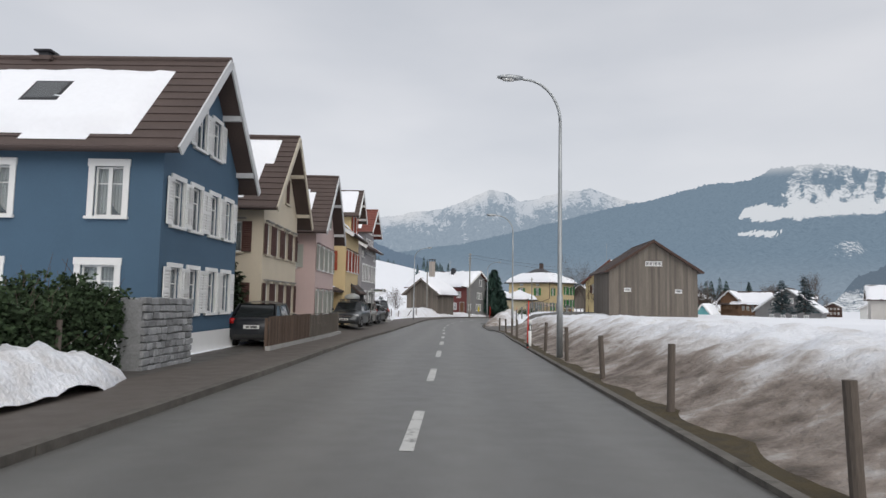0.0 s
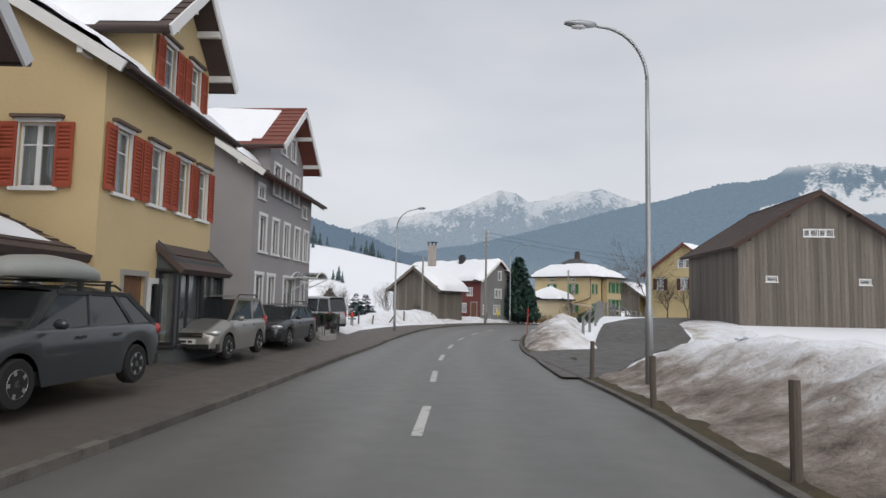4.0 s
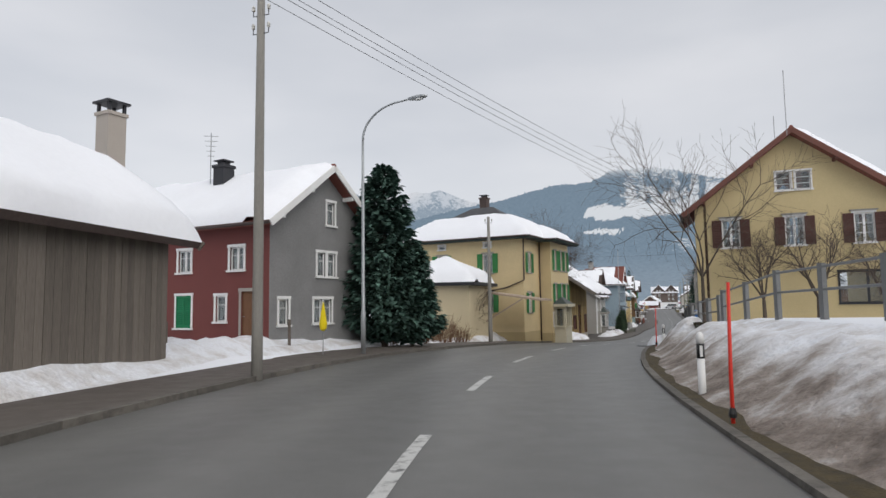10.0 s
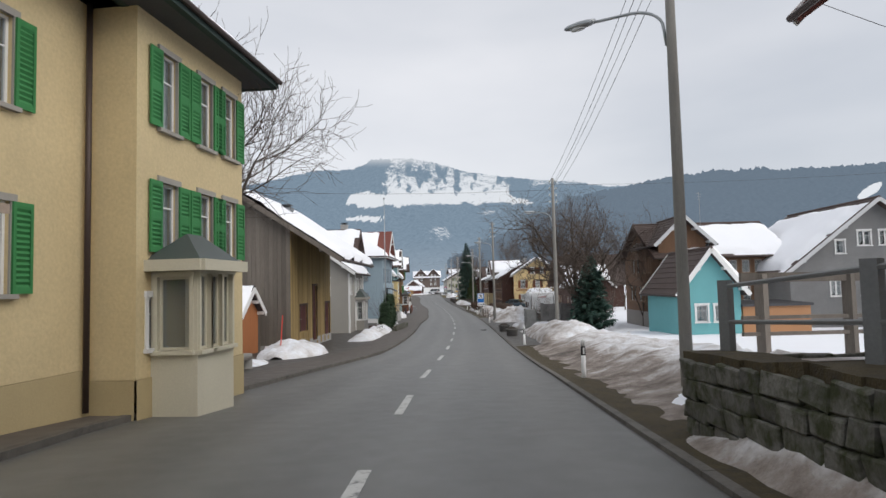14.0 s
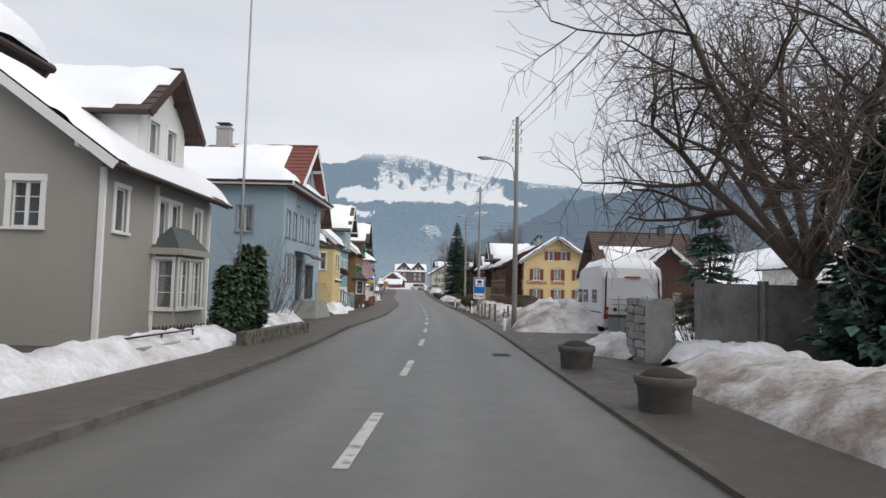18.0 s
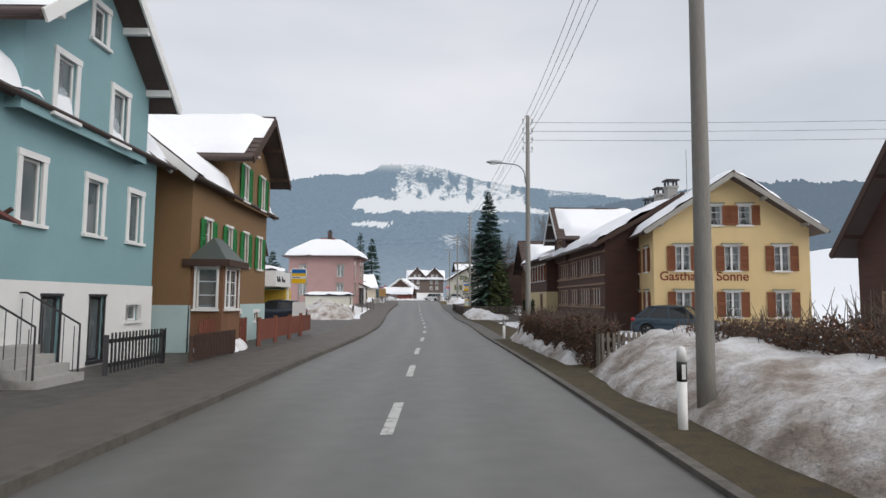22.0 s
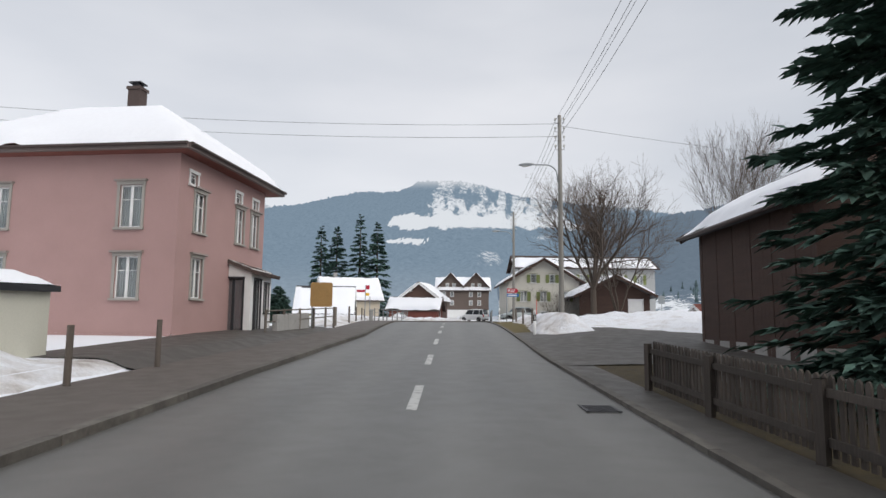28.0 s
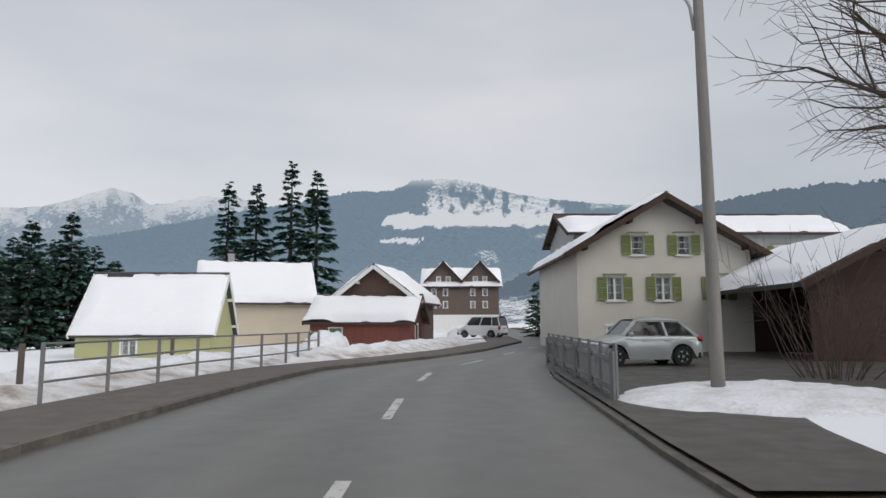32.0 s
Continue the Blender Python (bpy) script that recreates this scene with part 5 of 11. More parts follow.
block(h, o, o, 40, -1, 6.2, 13, 4.75, 7.35, "v", 0.5, 0.5, {"f": GREY_SHINGLE, "b": GREY_SHINGLE, "l": RED_SHINGLE, "r": GREY_SHINGLE}, None, TILE_RED, seed=15,
      windows={"f": row((2.9, 3.55), 2.9, 0.5, 0.95, W_SMALL) + row((0.75,), 1.05, 0.5, 0.95, W_SMALL) + row((2.7, 3.3), 1.05, 0.5, 0.95, W_SMALL) + [(5.4, 1.05, 0.5, 0.95, W_SMALL), (3.5, 5.0, 0.5, 0.95, W_SMALL)],
               "l": row((1.6, 4.4, 7.2), 3.1, 0.7, 0.85, W_SMALL) + [(0.95, 0.55, 0.8, 1.75, DOOR_BROWN), (2.4, 1.2, 0.5, 0.95, W_SMALL), (4.4, 0.95, 0.85, 1.25, W_GREENC), (6.3, 0.95, 0.85, 1.25, W_GREENC)]}, snow=[snow_on(0.38, (0.02, 0.0), (1, 0.98)), snow_on(0.35, (0.02, 0.0), (1, 0.95))])
chimney(h, o, o + Vector((-2.2, 4.6, 6.9)), 0.6, 0.6, 0.9, METAL_DARK, 40)
chimney(h, o, Vector((-4.44, 100.6, 6.4)), 0.7, 0.7, 1.2, paint("plastered_chimney", (0.38, 0.34, 0.30)), 40, "hood")

YEL_SH = paint("pale_yellow_shingle", (0.53, 0.43, 0.235), fine=18, bump=0.35)
W_YR = style("brown_shuttered_wide", casing=0.08, shutter=BROWN_SH, shutter_w=0.42, bars=2, cap=paint("grey_cornice", (0.24, 0.23, 0.21)), curtain=0.3)
h, o = house_xy("yellow_shingle_house", "pale yellow shingled house with brown shutters", 20.74, 103.06, -1.56)
U, V = block(h, o, o, 123.8, -1, 8.45, 3.7, 6.2, 9.85, "v", 0.55, 0.6, YEL_SH, None, TILE_RED, seed=17, skip="lb", verge=paint("rust_bargeboard", (0.15, 0.06, 0.045)),
      windows={"f": row((1.55, 4.2, 6.9), 4.55, 0.75, 1.3, W_YR) + row((3.85, 4.65), 7.1, 0.62, 0.85, style("pair", casing=0.06, bars=2)) + [(6.9, 1.9, 2.2, 1.4, W_SHOP)]}, snow=[None, snow_on(0.38, (0.05, 0.02), (1, 0.97))])
block(h, o, o + U * 2.4 + V * 3.8, 123.8, -1, 6.05, 8.0, 6.0, 9.6, "v", 0.5, 0.4, YEL_SH, None, TILE_RED, seed=18, skip="fbl", snow=[snow_on(0.25, (0.0, 0.05), (1, 0.9)), snow_on(0.38, (0.0, 0.02), (1, 0.97))])
chimney(h, o, o + U * 5.8 + V * 6.0 + Vector((0, 0, 8.4)), 0.5, 0.5, 0.9, TILE_BROWN, 34)
chimney(h, o, o + U * 6.6 + V * 8.6 + Vector((0, 0, 8.2)), 0.5, 0.5, 1.2, TILE_BROWN, 34)
# dark timber veranda in the recess
for v0, v1, u0, mat, z0, z1 in ((0.0, 3.7, 0.45, WOOD_DARK, -0.6, 7.0), (0.5, 3.7, 2.1, WOOD_DARK, 2.5, 7.6), (0.5, 3.7, 2.0, CONCRETE, -0.6, 2.5)):
    bm = bmesh.new()
    q = [o + U * u0 + V * v0 - o, o + U * u0 + V * v1 - o]
    beam(bm, q[0] + Vector((0, 0, (z0 + z1) / 2)), q[1] + Vector((0, 0, (z0 + z1) / 2)), 0.12, z1 - z0)
    part("wall", bm, mat, h)
for z in (2.5, 4.9):
    bm = bmesh.new()
    slab(bm, U * 0.25 + V * 0.5 + Vector((0, 0, z)), U * 2.1 + V * 0.5 + Vector((0, 0, z)), U * 2.1 + V * 3.5 + Vector((0, 0, z)), U * 0.25 + V * 3.5 + Vector((0, 0, z)), 0.16, Vector((0, 0, 1)))
    part("veranda_floor", bm, WOOD_DARK, h)
    for k in range(24):
        bm = bmesh.new()
        p = U * 0.3 + V * (0.6 + 2.8 * k / 23) + Vector((0, 0, z))
        beam(bm, p, p + Vector((0, 0, 0.95)), 0.09, 0.03, V)
        part("baluster", bm, WOOD_DARK, h)
    bm = bmesh.new()
    beam(bm, U * 0.3 + V * 0.5 + Vector((0, 0, z + 0.98)), U * 0.3 + V * 3.5 + Vector((0, 0, z + 0.98)), 0.08, 0.08)
    part("handrail", bm, WOOD_DARK, h)
for v in (0.7, 2.0, 3.4):
    bm = bmesh.new()
    beam(bm, U * 0.35 + V * v + Vector((0, 0, -0.4)), U * 0.35 + V * v + Vector((0, 0, 6.4)), 0.15, 0.15, V)
    part("veranda_post", bm, WOOD_DARK, h)

# -- the yellow house with green shutters --
YEL = paint("yellow_plaster", (0.62, 0.50, 0.29), var=0.12, fine=16, bump=0.3)
W_GRN = style("green_shuttered", casing=0.09, shutter=paint("bright_green_shutter", (0.045, 0.22, 0.07)), shutter_w=0.38, bars=1, curtain=0.35, trim=paint("stone_trim", (0.34, 0.32, 0.29)))
h, o = house_xy("yellow_garage", "pale yellow plastered garage with a snow-heaped roof", 11.75, 111.9, -1.6, "garage")
block(h, o, o, 33.8, -1, 4.04, 4.4, 3.35, 4.6, "hip", 0.35, 0.35, paint("pale_plaster", (0.56, 0.48, 0.32)), None, TILE_GREY, seed=18, snow=[(0.5, (0.05, 0.0))], gutter=False, verge=METAL_DARK)
h, o = house_xy("yellow_house", "yellow plastered house with green shutters and hipped roof", 16.73, 116.51, -2.13)
U, V = block(h, o, o, 40.3, -1, 7.48, 9.2, 7.15, 10.0, "hip", 0.62, 0.6, YEL, (paint("ochre_plinth", (0.45, 0.36, 0.2)), 0.7), TILE_GREY, seed=19, verge=paint("dark_green_fascia", (0.03, 0.05, 0.045)),
      windows={"l": row((2.6, 6.2), 4.75, 0.75, 1.35, W_GRN) + row((2.6, 6.2), 2.05, 0.75, 1.35, W_GRN) + row((2.6, 6.2), 6.55, 0.5, 0.3, W_SMALL), "f": row((1.2,), 4.75, 0.7, 1.35, W_GRN) + row((1.2,), 2.0, 0.7, 1.35, W_GRN)}, snow=[(0.42, (0.12, 1.6))])
block(h, o, o + U * 3.3 - V * 0.85, 40.3, -1, 4.18, 4.5, 7.15, 8.7, "hip", 0.62, 0.6, YEL, (paint("ochre_plinth", (0.45, 0.36, 0.2)), 0.5), TILE_GREY, seed=20, verge=paint("dark_green_fascia", (0.03, 0.05, 0.045)), skip="b",
      windows={"f": row((1.0, 2.4, 3.5), 5.0, 0.55, 1.45, W_GRN) + row((1.0, 2.4, 3.5), 2.7, 0.55, 1.3, W_GRN) + row((0.55,), 1.0, 0.4, 0.9, W_SMALL)}, snow=[(0.35, (0.1, 0.8))])
KIOSK = paint("porch_cream", (0.58, 0.54, 0.42))
PORCH_GLASS = style("porch_glass", casing=0.07, trim=KIOSK, sash=KIOSK, bars=0)
block(h, o, o + U * 3.75 - V * 1.72, 40.3, -1, 1.4, 0.87, 2.5, 3.05, "hip", 0.16, 0.16, KIOSK, None, paint("green_sheet_roof", (0.07, 0.085, 0.08), rough=0.5), seed=22, skip="b", gutter=False, verge=KIOSK,
      windows={"f": row((0.27, 0.7, 1.13), 0.95, 0.36, 1.35, PORCH_GLASS), "l": row((0.44,), 0.95, 0.6, 1.3, PORCH_GLASS), "r": row((0.44,), 0.95, 0.6, 1.3, PORCH_GLASS)})
for pts in ([U * -0.05 - V * 0.08 + Vector((0, 0, 7.0)), U * -0.05 - V * 0.08 + Vector((0, 0, 4.2)), U * -0.2 + V * 1.2 + Vector((0, 0, 3.7)), U * -0.2 + V * 2.4 + Vector((0, 0, 3.5))], [U * 3.1 - V * 0.1 + Vector((0, 0, 7.0)), U * 3.1 - V * 0.1 + Vector((0, 0, 0.0))]):
    bm = bmesh.new()
    tube(bm, pts, 0.05, 8)
    part("downpipe", bm, GUTTER, h, smooth_faces=True)
bm = bmesh.new()
beam(bm, U * -0.03 - V * 0.05 + Vector((0, 0, 1.25)), U * -0.03 + V * 9.2 + Vector((0, 0, 1.25)), 0.06, 0.14)
part("string_course", bm, YEL, h)
# lean-to roof on struts beside the garage
lo = Vector((14.3, 113.1, -1.75))
t = thing("lean_to_roof", lo, "tiled lean-to roof on a diagonal strut beside the garage", "roof")
a, b = Vector((-1.0, 1.6, 3.05)), Vector((1.9, -0.9, 2.5))
sd = Vector((0.62, 0.78, 0)) * 2.6
bm = bmesh.new()
slab(bm, a, b, b + sd, a + sd, 0.1, Vector((0, 0, 1)))
part("roof", bm, paint("pale_timber", (0.42, 0.33, 0.26)), t)
for k in (0.0,):
    bm = bmesh.new()
    beam(bm, a + sd * k + Vector((0.2, -0.2, -1.9)), a.lerp(b, 0.72) + sd * k - Vector((0, 0, 0.1)), 0.06, 0.08)
    part("strut", bm, paint("pale_timber", (0.42, 0.33, 0.26)), t)
chimney(h, o, o + U * 5.0 - V * -5.0 + Vector((0, 0, 9.9)), 0.6, 0.6, 1.1, TILE_BROWN, 40)

# -- depot, grey house, light blue house --
STRAWB = surface("straw_boards", (0.27, 0.19, 0.08), rough=0.85, var=0.25, scale=1.5, fine=18, bump=0.35, stretch=(3, 3, 0.3), rand=0.2)
OXD = style("oxblood_door", casing=0.1, door=paint("oxblood_paint", (0.085, 0.028, 0.024)), trim=WOOD_DARK)
h, o, hd = house_at("wooden_depot", "old timber depot with wide snowy eaves", 142.8, -9.0)
block(h, o, o, hd, -1, 9.6, 5.6, 4.7, 8.4, "u", 2.8, 0.5, {"f": STRAWB, "l": WOOD_GREY, "r": WOOD_GREY, "b": WOOD_GREY}, (CONCRETE, 0.35), TILE_GREY, seed=21, verge=WOOD_GREY, gutter=True,
      windows={"f": [(5.2, 0.2, 0.95, 3.2, OXD), (2.6, 0.9, 1.5, 1.4, OXD), (8.6, 0.3, 1.2, 2.0, OXD)]}, snow=[snow_on(0.38, (0, 0), (1, 0.99)), snow_on(0.38, (0, 0), (1, 0.99))], boards={"f": (STRAWB, 0.2), "l": (WOOD_GREY, 0.22)})
chimney(h, o, P(147, -10.3, 6.7), 0.55, 0.55, 1.4, METAL_GREY, hd)
TAUPE = paint("taupe_plaster", (0.33, 0.315, 0.285))
h, o, hd = house_at("taupe_house", "taupe plastered house with a gabled dormer", 159.6, -8.9)
U, V = block(h, o, o, hd, -1, 7.4, 9, 4.75, 8.4, "u", 0.6, 0.5, TAUPE, (TAUPE, 0.4), TILE_BROWN, seed=23,
      windows={"l": row((1.95,), 3.1, 0.75, 1.2, style("white_latticed", casing=0.15, bars=2)), "f": row((1.0, 3.6, 4.5, 6.3), 3.1, 0.6, 1.2, W_GREY)}, snow=[snow_on(0.3, (0.0, 0.1), (1, 0.97)), None])
W_BAY = style("bay_glass", casing=0.07, bars=2, curtain=0.4)
block(h, o, o + U * 3.0 - V * 0.75, hd, -1, 2.1, 0.75, 2.75, 3.5, "hip", 0.16, 0.16, TAUPE, None, paint("green_sheet_roof", (0.07, 0.085, 0.08), rough=0.5), seed=26, skip="b", gutter=False, verge=TAUPE, windows={"f": row((0.55, 1.55), 0.95, 0.8, 1.5, W_BAY), "l": row((0.37,), 0.95, 0.5, 1.5, W_BAY), "r": row((0.37,), 0.95, 0.5, 1.5, W_BAY)})
for u in (0.0, 3.0, 7.3):
    bm = bmesh.new()
    beam(bm, U * u - V * 0.03 + Vector((0, 0, 0.0)), U * u - V * 0.03 + Vector((0, 0, 4.7)), 0.14, 0.1, U)
    part("corner_board", bm, WHITE, h)
block(h, o, o + U * 1.7, hd, -1, 3.2, 3.6, 6.6, 8.4, "v", 0.4, 0.5, WHITE, None, TILE_BROWN, seed=24, windows={"f": row((1.0, 2.2), 5.6, 0.6, 1.0, W_GREY)}, snow=[snow_on(0.3, (0.1, 0.0), (1, 0.9)), None], skip="b", front_z=4.9, verge=WOOD_DARK)
PALEB = paint("pale_blue_plaster", (0.29, 0.375, 0.43), stain=(0.22, 0.27, 0.30), stain_at=(0.6, 0.85))
W_SLATE = style("slate_framed", casing=0.07, trim=paint("slate_trim", (0.2, 0.24, 0.28)), sash=paint("grey_sash", (0.42, 0.44, 0.45)), bars=1, curtain=0.4)
h, o, hd = house_at("pale_blue_house", "pale blue plastered house with hipped snowy roof", 174.0, -7.75, 2.0)
U, V = block(h, o, o, hd, -1, 8.2, 9.5, 6.75, 9.5, "hip", 0.55, 0.5, PALEB, (WHITE, 0.5), TILE_RED, seed=25,
      windows={"l": row((1.9, 5.0), 4.35, 0.75, 1.25, W_SLATE) + row((1.9, 5.0), 1.75, 0.75, 1.25, W_SLATE), "f": row((0.9, 2.2, 3.6, 5.0, 6.4), 4.2, 0.62, 1.3, style("slate_cased", casing=0.06, trim=paint("slate_trim", (0.2, 0.24, 0.28)), bars=1)) + row((0.9, 1.9), 1.9, 0.62, 1.4, style("slate_cased", casing=0.06, trim=paint("slate_trim", (0.2, 0.24, 0.28)), bars=1)) + [(3.3, 1.0, 1.0, 2.1, W_SHOP), (5.7, 1.15, 1.7, 1.75, W_SHOP)]}, snow=[(0.4, (0.1, 0.9))])
block(h, o, o + U * 2.0, hd, -1, 5.2, 4.2, 6.8, 9.6, "v", 0.55, 0.5, PALEB, None, TILE_RED, seed=26, verge=WHITE, windows={"f": row((2.2, 3.0), 7.0, 0.62, 1.1, W_SLATE) + row((0.7, 4.5), 6.0, 0.4, 0.45, W_SLATE)}, snow=[snow_on(0.25, (0.3, 0.0), (1, 0.8)), None], skip="b", front_z=5.6)
bm = bmesh.new()
hood = [(0.0, 3.55), (0.35, 3.5), (0.75, 3.38), (0.98, 3.2)]
for (y0, z0), (y1, z1) in zip(hood, hood[1:]):
    beam(bm, U * 3.4 - V * y0 + Vector((0, 0, z0)), U * 3.4 - V * y1 + Vector((0, 0, z1)), 2.1, 0.07)
part("door_hood", bm, METAL_DARK, h, "curved dark metal hood over the door")
bm = bmesh.new()
beam(bm, U * 2.5 - V * 0.6 + Vector((0, 0, 0.38)), U * 5.0 - V * 0.6 + Vector((0, 0, 0.38)), 1.15, 1.2)
part("landing", bm, CONCRETE, h, "raised concrete landing before the door")
for k in range(5):
    bm = bmesh.new()
    z = 0.82 - 0.16 * k
    beam(bm, U * (5.0 + 0.28 * k) - V * 0.6 + Vector((0, 0, z / 2 - 0.1)), U * (5.28 + 0.28 * k) - V * 0.6 + Vector((0, 0, z / 2 - 0.1)), 1.15, z + 0.2)
    part("step", bm, CONCRETE, h)
bm = bmesh.new()
edge = Vector((0, 0, 0.98)) - V * 1.12
tube(bm, [U * 2.55 + edge, U * 2.55 + edge + Vector((0, 0, 0.95)), U * 5.0 + edge + Vector((0, 0, 0.95)), U * 6.4 + edge + Vector((0, 0, 0.15))], 0.02, 6)
tube(bm, [U * 2.55 + edge + Vector((0, 0, 0.5)), U * 5.0 + edge + Vector((0, 0, 0.5)), U * 6.4 + edge + Vector((0, 0, -0.3))], 0.014, 6)
rail = part("hand_rail", bm, METAL_GREY, h, "thin grey steel hand rail")
for k in range(11):
    bm = bmesh.new()
    tube(bm, [U * (2.6 + 0.24 * k) + edge, U * (2.6 + 0.24 * k) + edge + Vector((0, 0, 0.95))], 0.008, 5)
    part("baluster", bm, METAL_GREY, rail)
chimney(h, o, o + U * 4 - V * -4.6 + Vector((0, 0, 9.6)), 0.7, 0.6, 0.9, CONCRETE, hd)

# -- yellow, turquoise and brown houses --
STRAW = paint("straw_plaster", (0.62, 0.49, 0.25))
h, o, hd = house_at("straw_house", "straw-yellow narrow house with a balcony and porch", 184.6, -8.6)
U, V = block(h, o, o, hd, -1, 5.6, 8, 5.0, 8.3, "u", 0.5, 0.4, STRAW, None, TILE_BROWN, seed=27, windows={"l": row((1.5,), 2.6, 0.7, 1.3, W_GREENC), "f": row((0.8,), 2.6, 0.6, 1.3, W_GREENC)}, snow=[snow_on(0.3, (0, 0.1), (1, 0.95)), None])
block(h, o, o + U * 1.4, hd, -1, 3.4, 4, 6.2, 8.3, "v", 0.5, 0.7, STRAW, None, TILE_BROWN, seed=28, windows={"f": row((1.7,), 5.2, 0.8, 1.2, W_GREENC)}, snow=[snow_on(0.3, (0.1, 0.0), (1, 0.85)), None], skip="b", front_z=4.9, verge=WOOD_DARK)
block(h, o, o + U * 1.4 - V * 1.5, hd, -1, 3.6, 1.5, 4.55, 4.6, "shed", 0.1, 0.1, STRAW, None, TILE_GREY, seed=29, windows={"f": row((1.3, 2.4), 2.95, 0.5, 1.15, W_GREENC), "l": row((0.7,), 3.0, 0.4, 1.1, W_SMALL)}, gutter=False)
TURQ = paint("turquoise_plaster", (0.215, 0.36, 0.385))
h, o, hd = house_at("turquoise_house", "turquoise plastered house with white ground floor", 192.6, -8.0)
U, V = block(h, o, o, hd, -1, 9.6, 8, 5.3, 8.9, "u", 0.28, 0.4, TURQ, (WHITE, 1.9), TILE_BROWN, seed=31, windows={"f": row((2.0, 4.4, 6.6, 8.5), 3.0, 0.62, 1.25, W_GREY) + row((5.2, 6.9), 0.15, 0.62, 1.45, W_SHOP) + row((3.4, 8.6), 1.0, 0.55, 0.4, W_GREY)}, snow=[snow_on(0.3, (0, 0.05), (1, 0.97)), None])
block(h, o, o + U * 3.5 - V * 0.32, hd, -1, 4.8, 4.8, 6.6, 9.0, "v", 0.45, 0.6, TURQ, None, TILE_BROWN, seed=32, windows={"f": row((1.3, 3.4), 5.2, 0.62, 1.2, W_GREY) + row((2.4,), 7.2, 0.5, 0.8, W_GREY)}, snow=[snow_on(0.3, (0.05, 0.0), (1, 0.9)), None], skip="b", front_z=5.0)
chimney(h, o, o + U * 1.0 - V * -4.0 + Vector((0, 0, 8.7)), 0.5, 0.5, 0.9, METAL_DARK, hd)
UMBER = paint("umber_shingle", (0.21, 0.125, 0.06), fine=18, bump=0.3)
W_GSH = style("green_shuttered_narrow", casing=0.07, shutter=paint("leaf_green_shutter", (0.02, 0.19, 0.05)), shutter_w=0.36, bars=1, curtain=0.42)
h, o, hd = house_at("umber_house", "umber shingled house with green shutters", 203.4, -7.35)
U, V = block(h, o, o, hd, -1, 8.2, 8, 5.2, 8.5, "u", 0.28, 0.5, UMBER, (paint("mint_plinth", (0.42, 0.55, 0.55)), 1.45), TILE_BROWN, seed=33, windows={"f": row((1.35, 3.4, 5.3, 7.2), 2.85, 0.62, 1.25, W_GSH) + row((2.2, 4.6, 7.0), 0.75, 0.6, 0.35, W_GREY)}, snow=[snow_on(0.3, (0, 0.05), (1, 0.97)), None])
block(h, o, o + U * 2.9 - V * 0.32, hd, -1, 4.5, 4.8, 6.4, 8.5, "v", 0.5, 0.7, UMBER, None, TILE_BROWN, seed=34, windows={"f": row((1.15, 3.35), 5.15, 0.62, 1.25, W_GSH) + row((2.25,), 7.1, 0.4, 0.7, W_GREY)}, snow=[snow_on(0.3, (0.05, 0.0), (1, 0.9)), None], skip="b", front_z=5.0, verge=WOOD_DARK)
chimney(h, o, o + U * 0.9 - V * -3.5 + Vector((0, 0, 8.6)), 0.6, 0.5, 0.8, METAL_DARK, hd)
REDWOOD = paint("red_brown_boards", (0.20, 0.065, 0.03), fine=18, bump=0.3)
h, o, hd = house_at("bakery_house", "red-brown timber house with a white bakery canopy", 220.3, -13.1)
U, V = block(h, o, o, hd, -1, 10.3, 9, 4.95, 11.2, "v", 0.8, 0.9, REDWOOD, None, TILE_BROWN, seed=35, windows={"f": row((1.6, 3.4, 5.3, 7.2, 8.9), 3.15, 0.62, 1.15, W_SMALL) + row((3.2, 5.2, 7.2), 5.75, 0.62, 1.15, W_SMALL) + row((5.2,), 8.2, 0.6, 0.95, W_SMALL) + [(6.2, 0.15, 1.0, 2.1, W_SHOP), (7.6, 0.15, 1.2, 2.1, style("white_leaf", casing=0.08, door=WHITE)), (2.6, 0.6, 1.4, 1.5, W_SHOP)]}, verge=WOOD_DARK, snow=[snow_on(0.3, (0.1, 0.05), (1, 0.9)), None])
for z in (2.62, 4.62):
    bm = bmesh.new()
    beam(bm, U * 0.0 - V * 0.05 + Vector((0, 0, z)), U * (4.5 if z < 3 else 10.3) - V * 0.05 + Vector((0, 0, z)), 0.1, 0.12)
    part("string_course", bm, WHITE, h)
t = thing("bakery_canopy", o + U * 4.6, "white flat canopy with dark lettering over the bakery door", "canopy")
bm = bmesh.new()
slab(bm, -V * 3.1 + Vector((0, 0, 3.5)), U * 4.5 - V * 3.1 + Vector((0, 0, 3.5)), U * 4.5 - V * 0.06 + Vector((0, 0, 3.5)), -V * 0.06 + Vector((0, 0, 3.5)), 1.0, Vector((0, 0, 1)))
cn = part("canopy_box", bm, WHITE, t)
bm = bmesh.new()
for u0, u1, z0, z1 in ((0.3, 0.55, 2.8, 3.15), (0.6, 0.75, 2.8, 3.0), (0.8, 1.1, 2.8, 3.15), (1.16, 1.3, 2.8, 3.0), (1.65, 1.95, 2.8, 3.15), (2.0, 2.2, 2.8, 3.0), (2.26, 2.42, 2.8, 3.0), (2.48, 2.64, 2.8, 3.0)):
    slab(bm, U * u0 - V * 3.112 + Vector((0, 0, z0)), U * u1 - V * 3.112 + Vector((0, 0, z0)), U * u1 - V * 3.112 + Vector((0, 0, z1)), U * u0 - V * 3.112 + Vector((0, 0, z1)), 0.008, -V)
part("lettering", bm, METAL_DARK, cn)
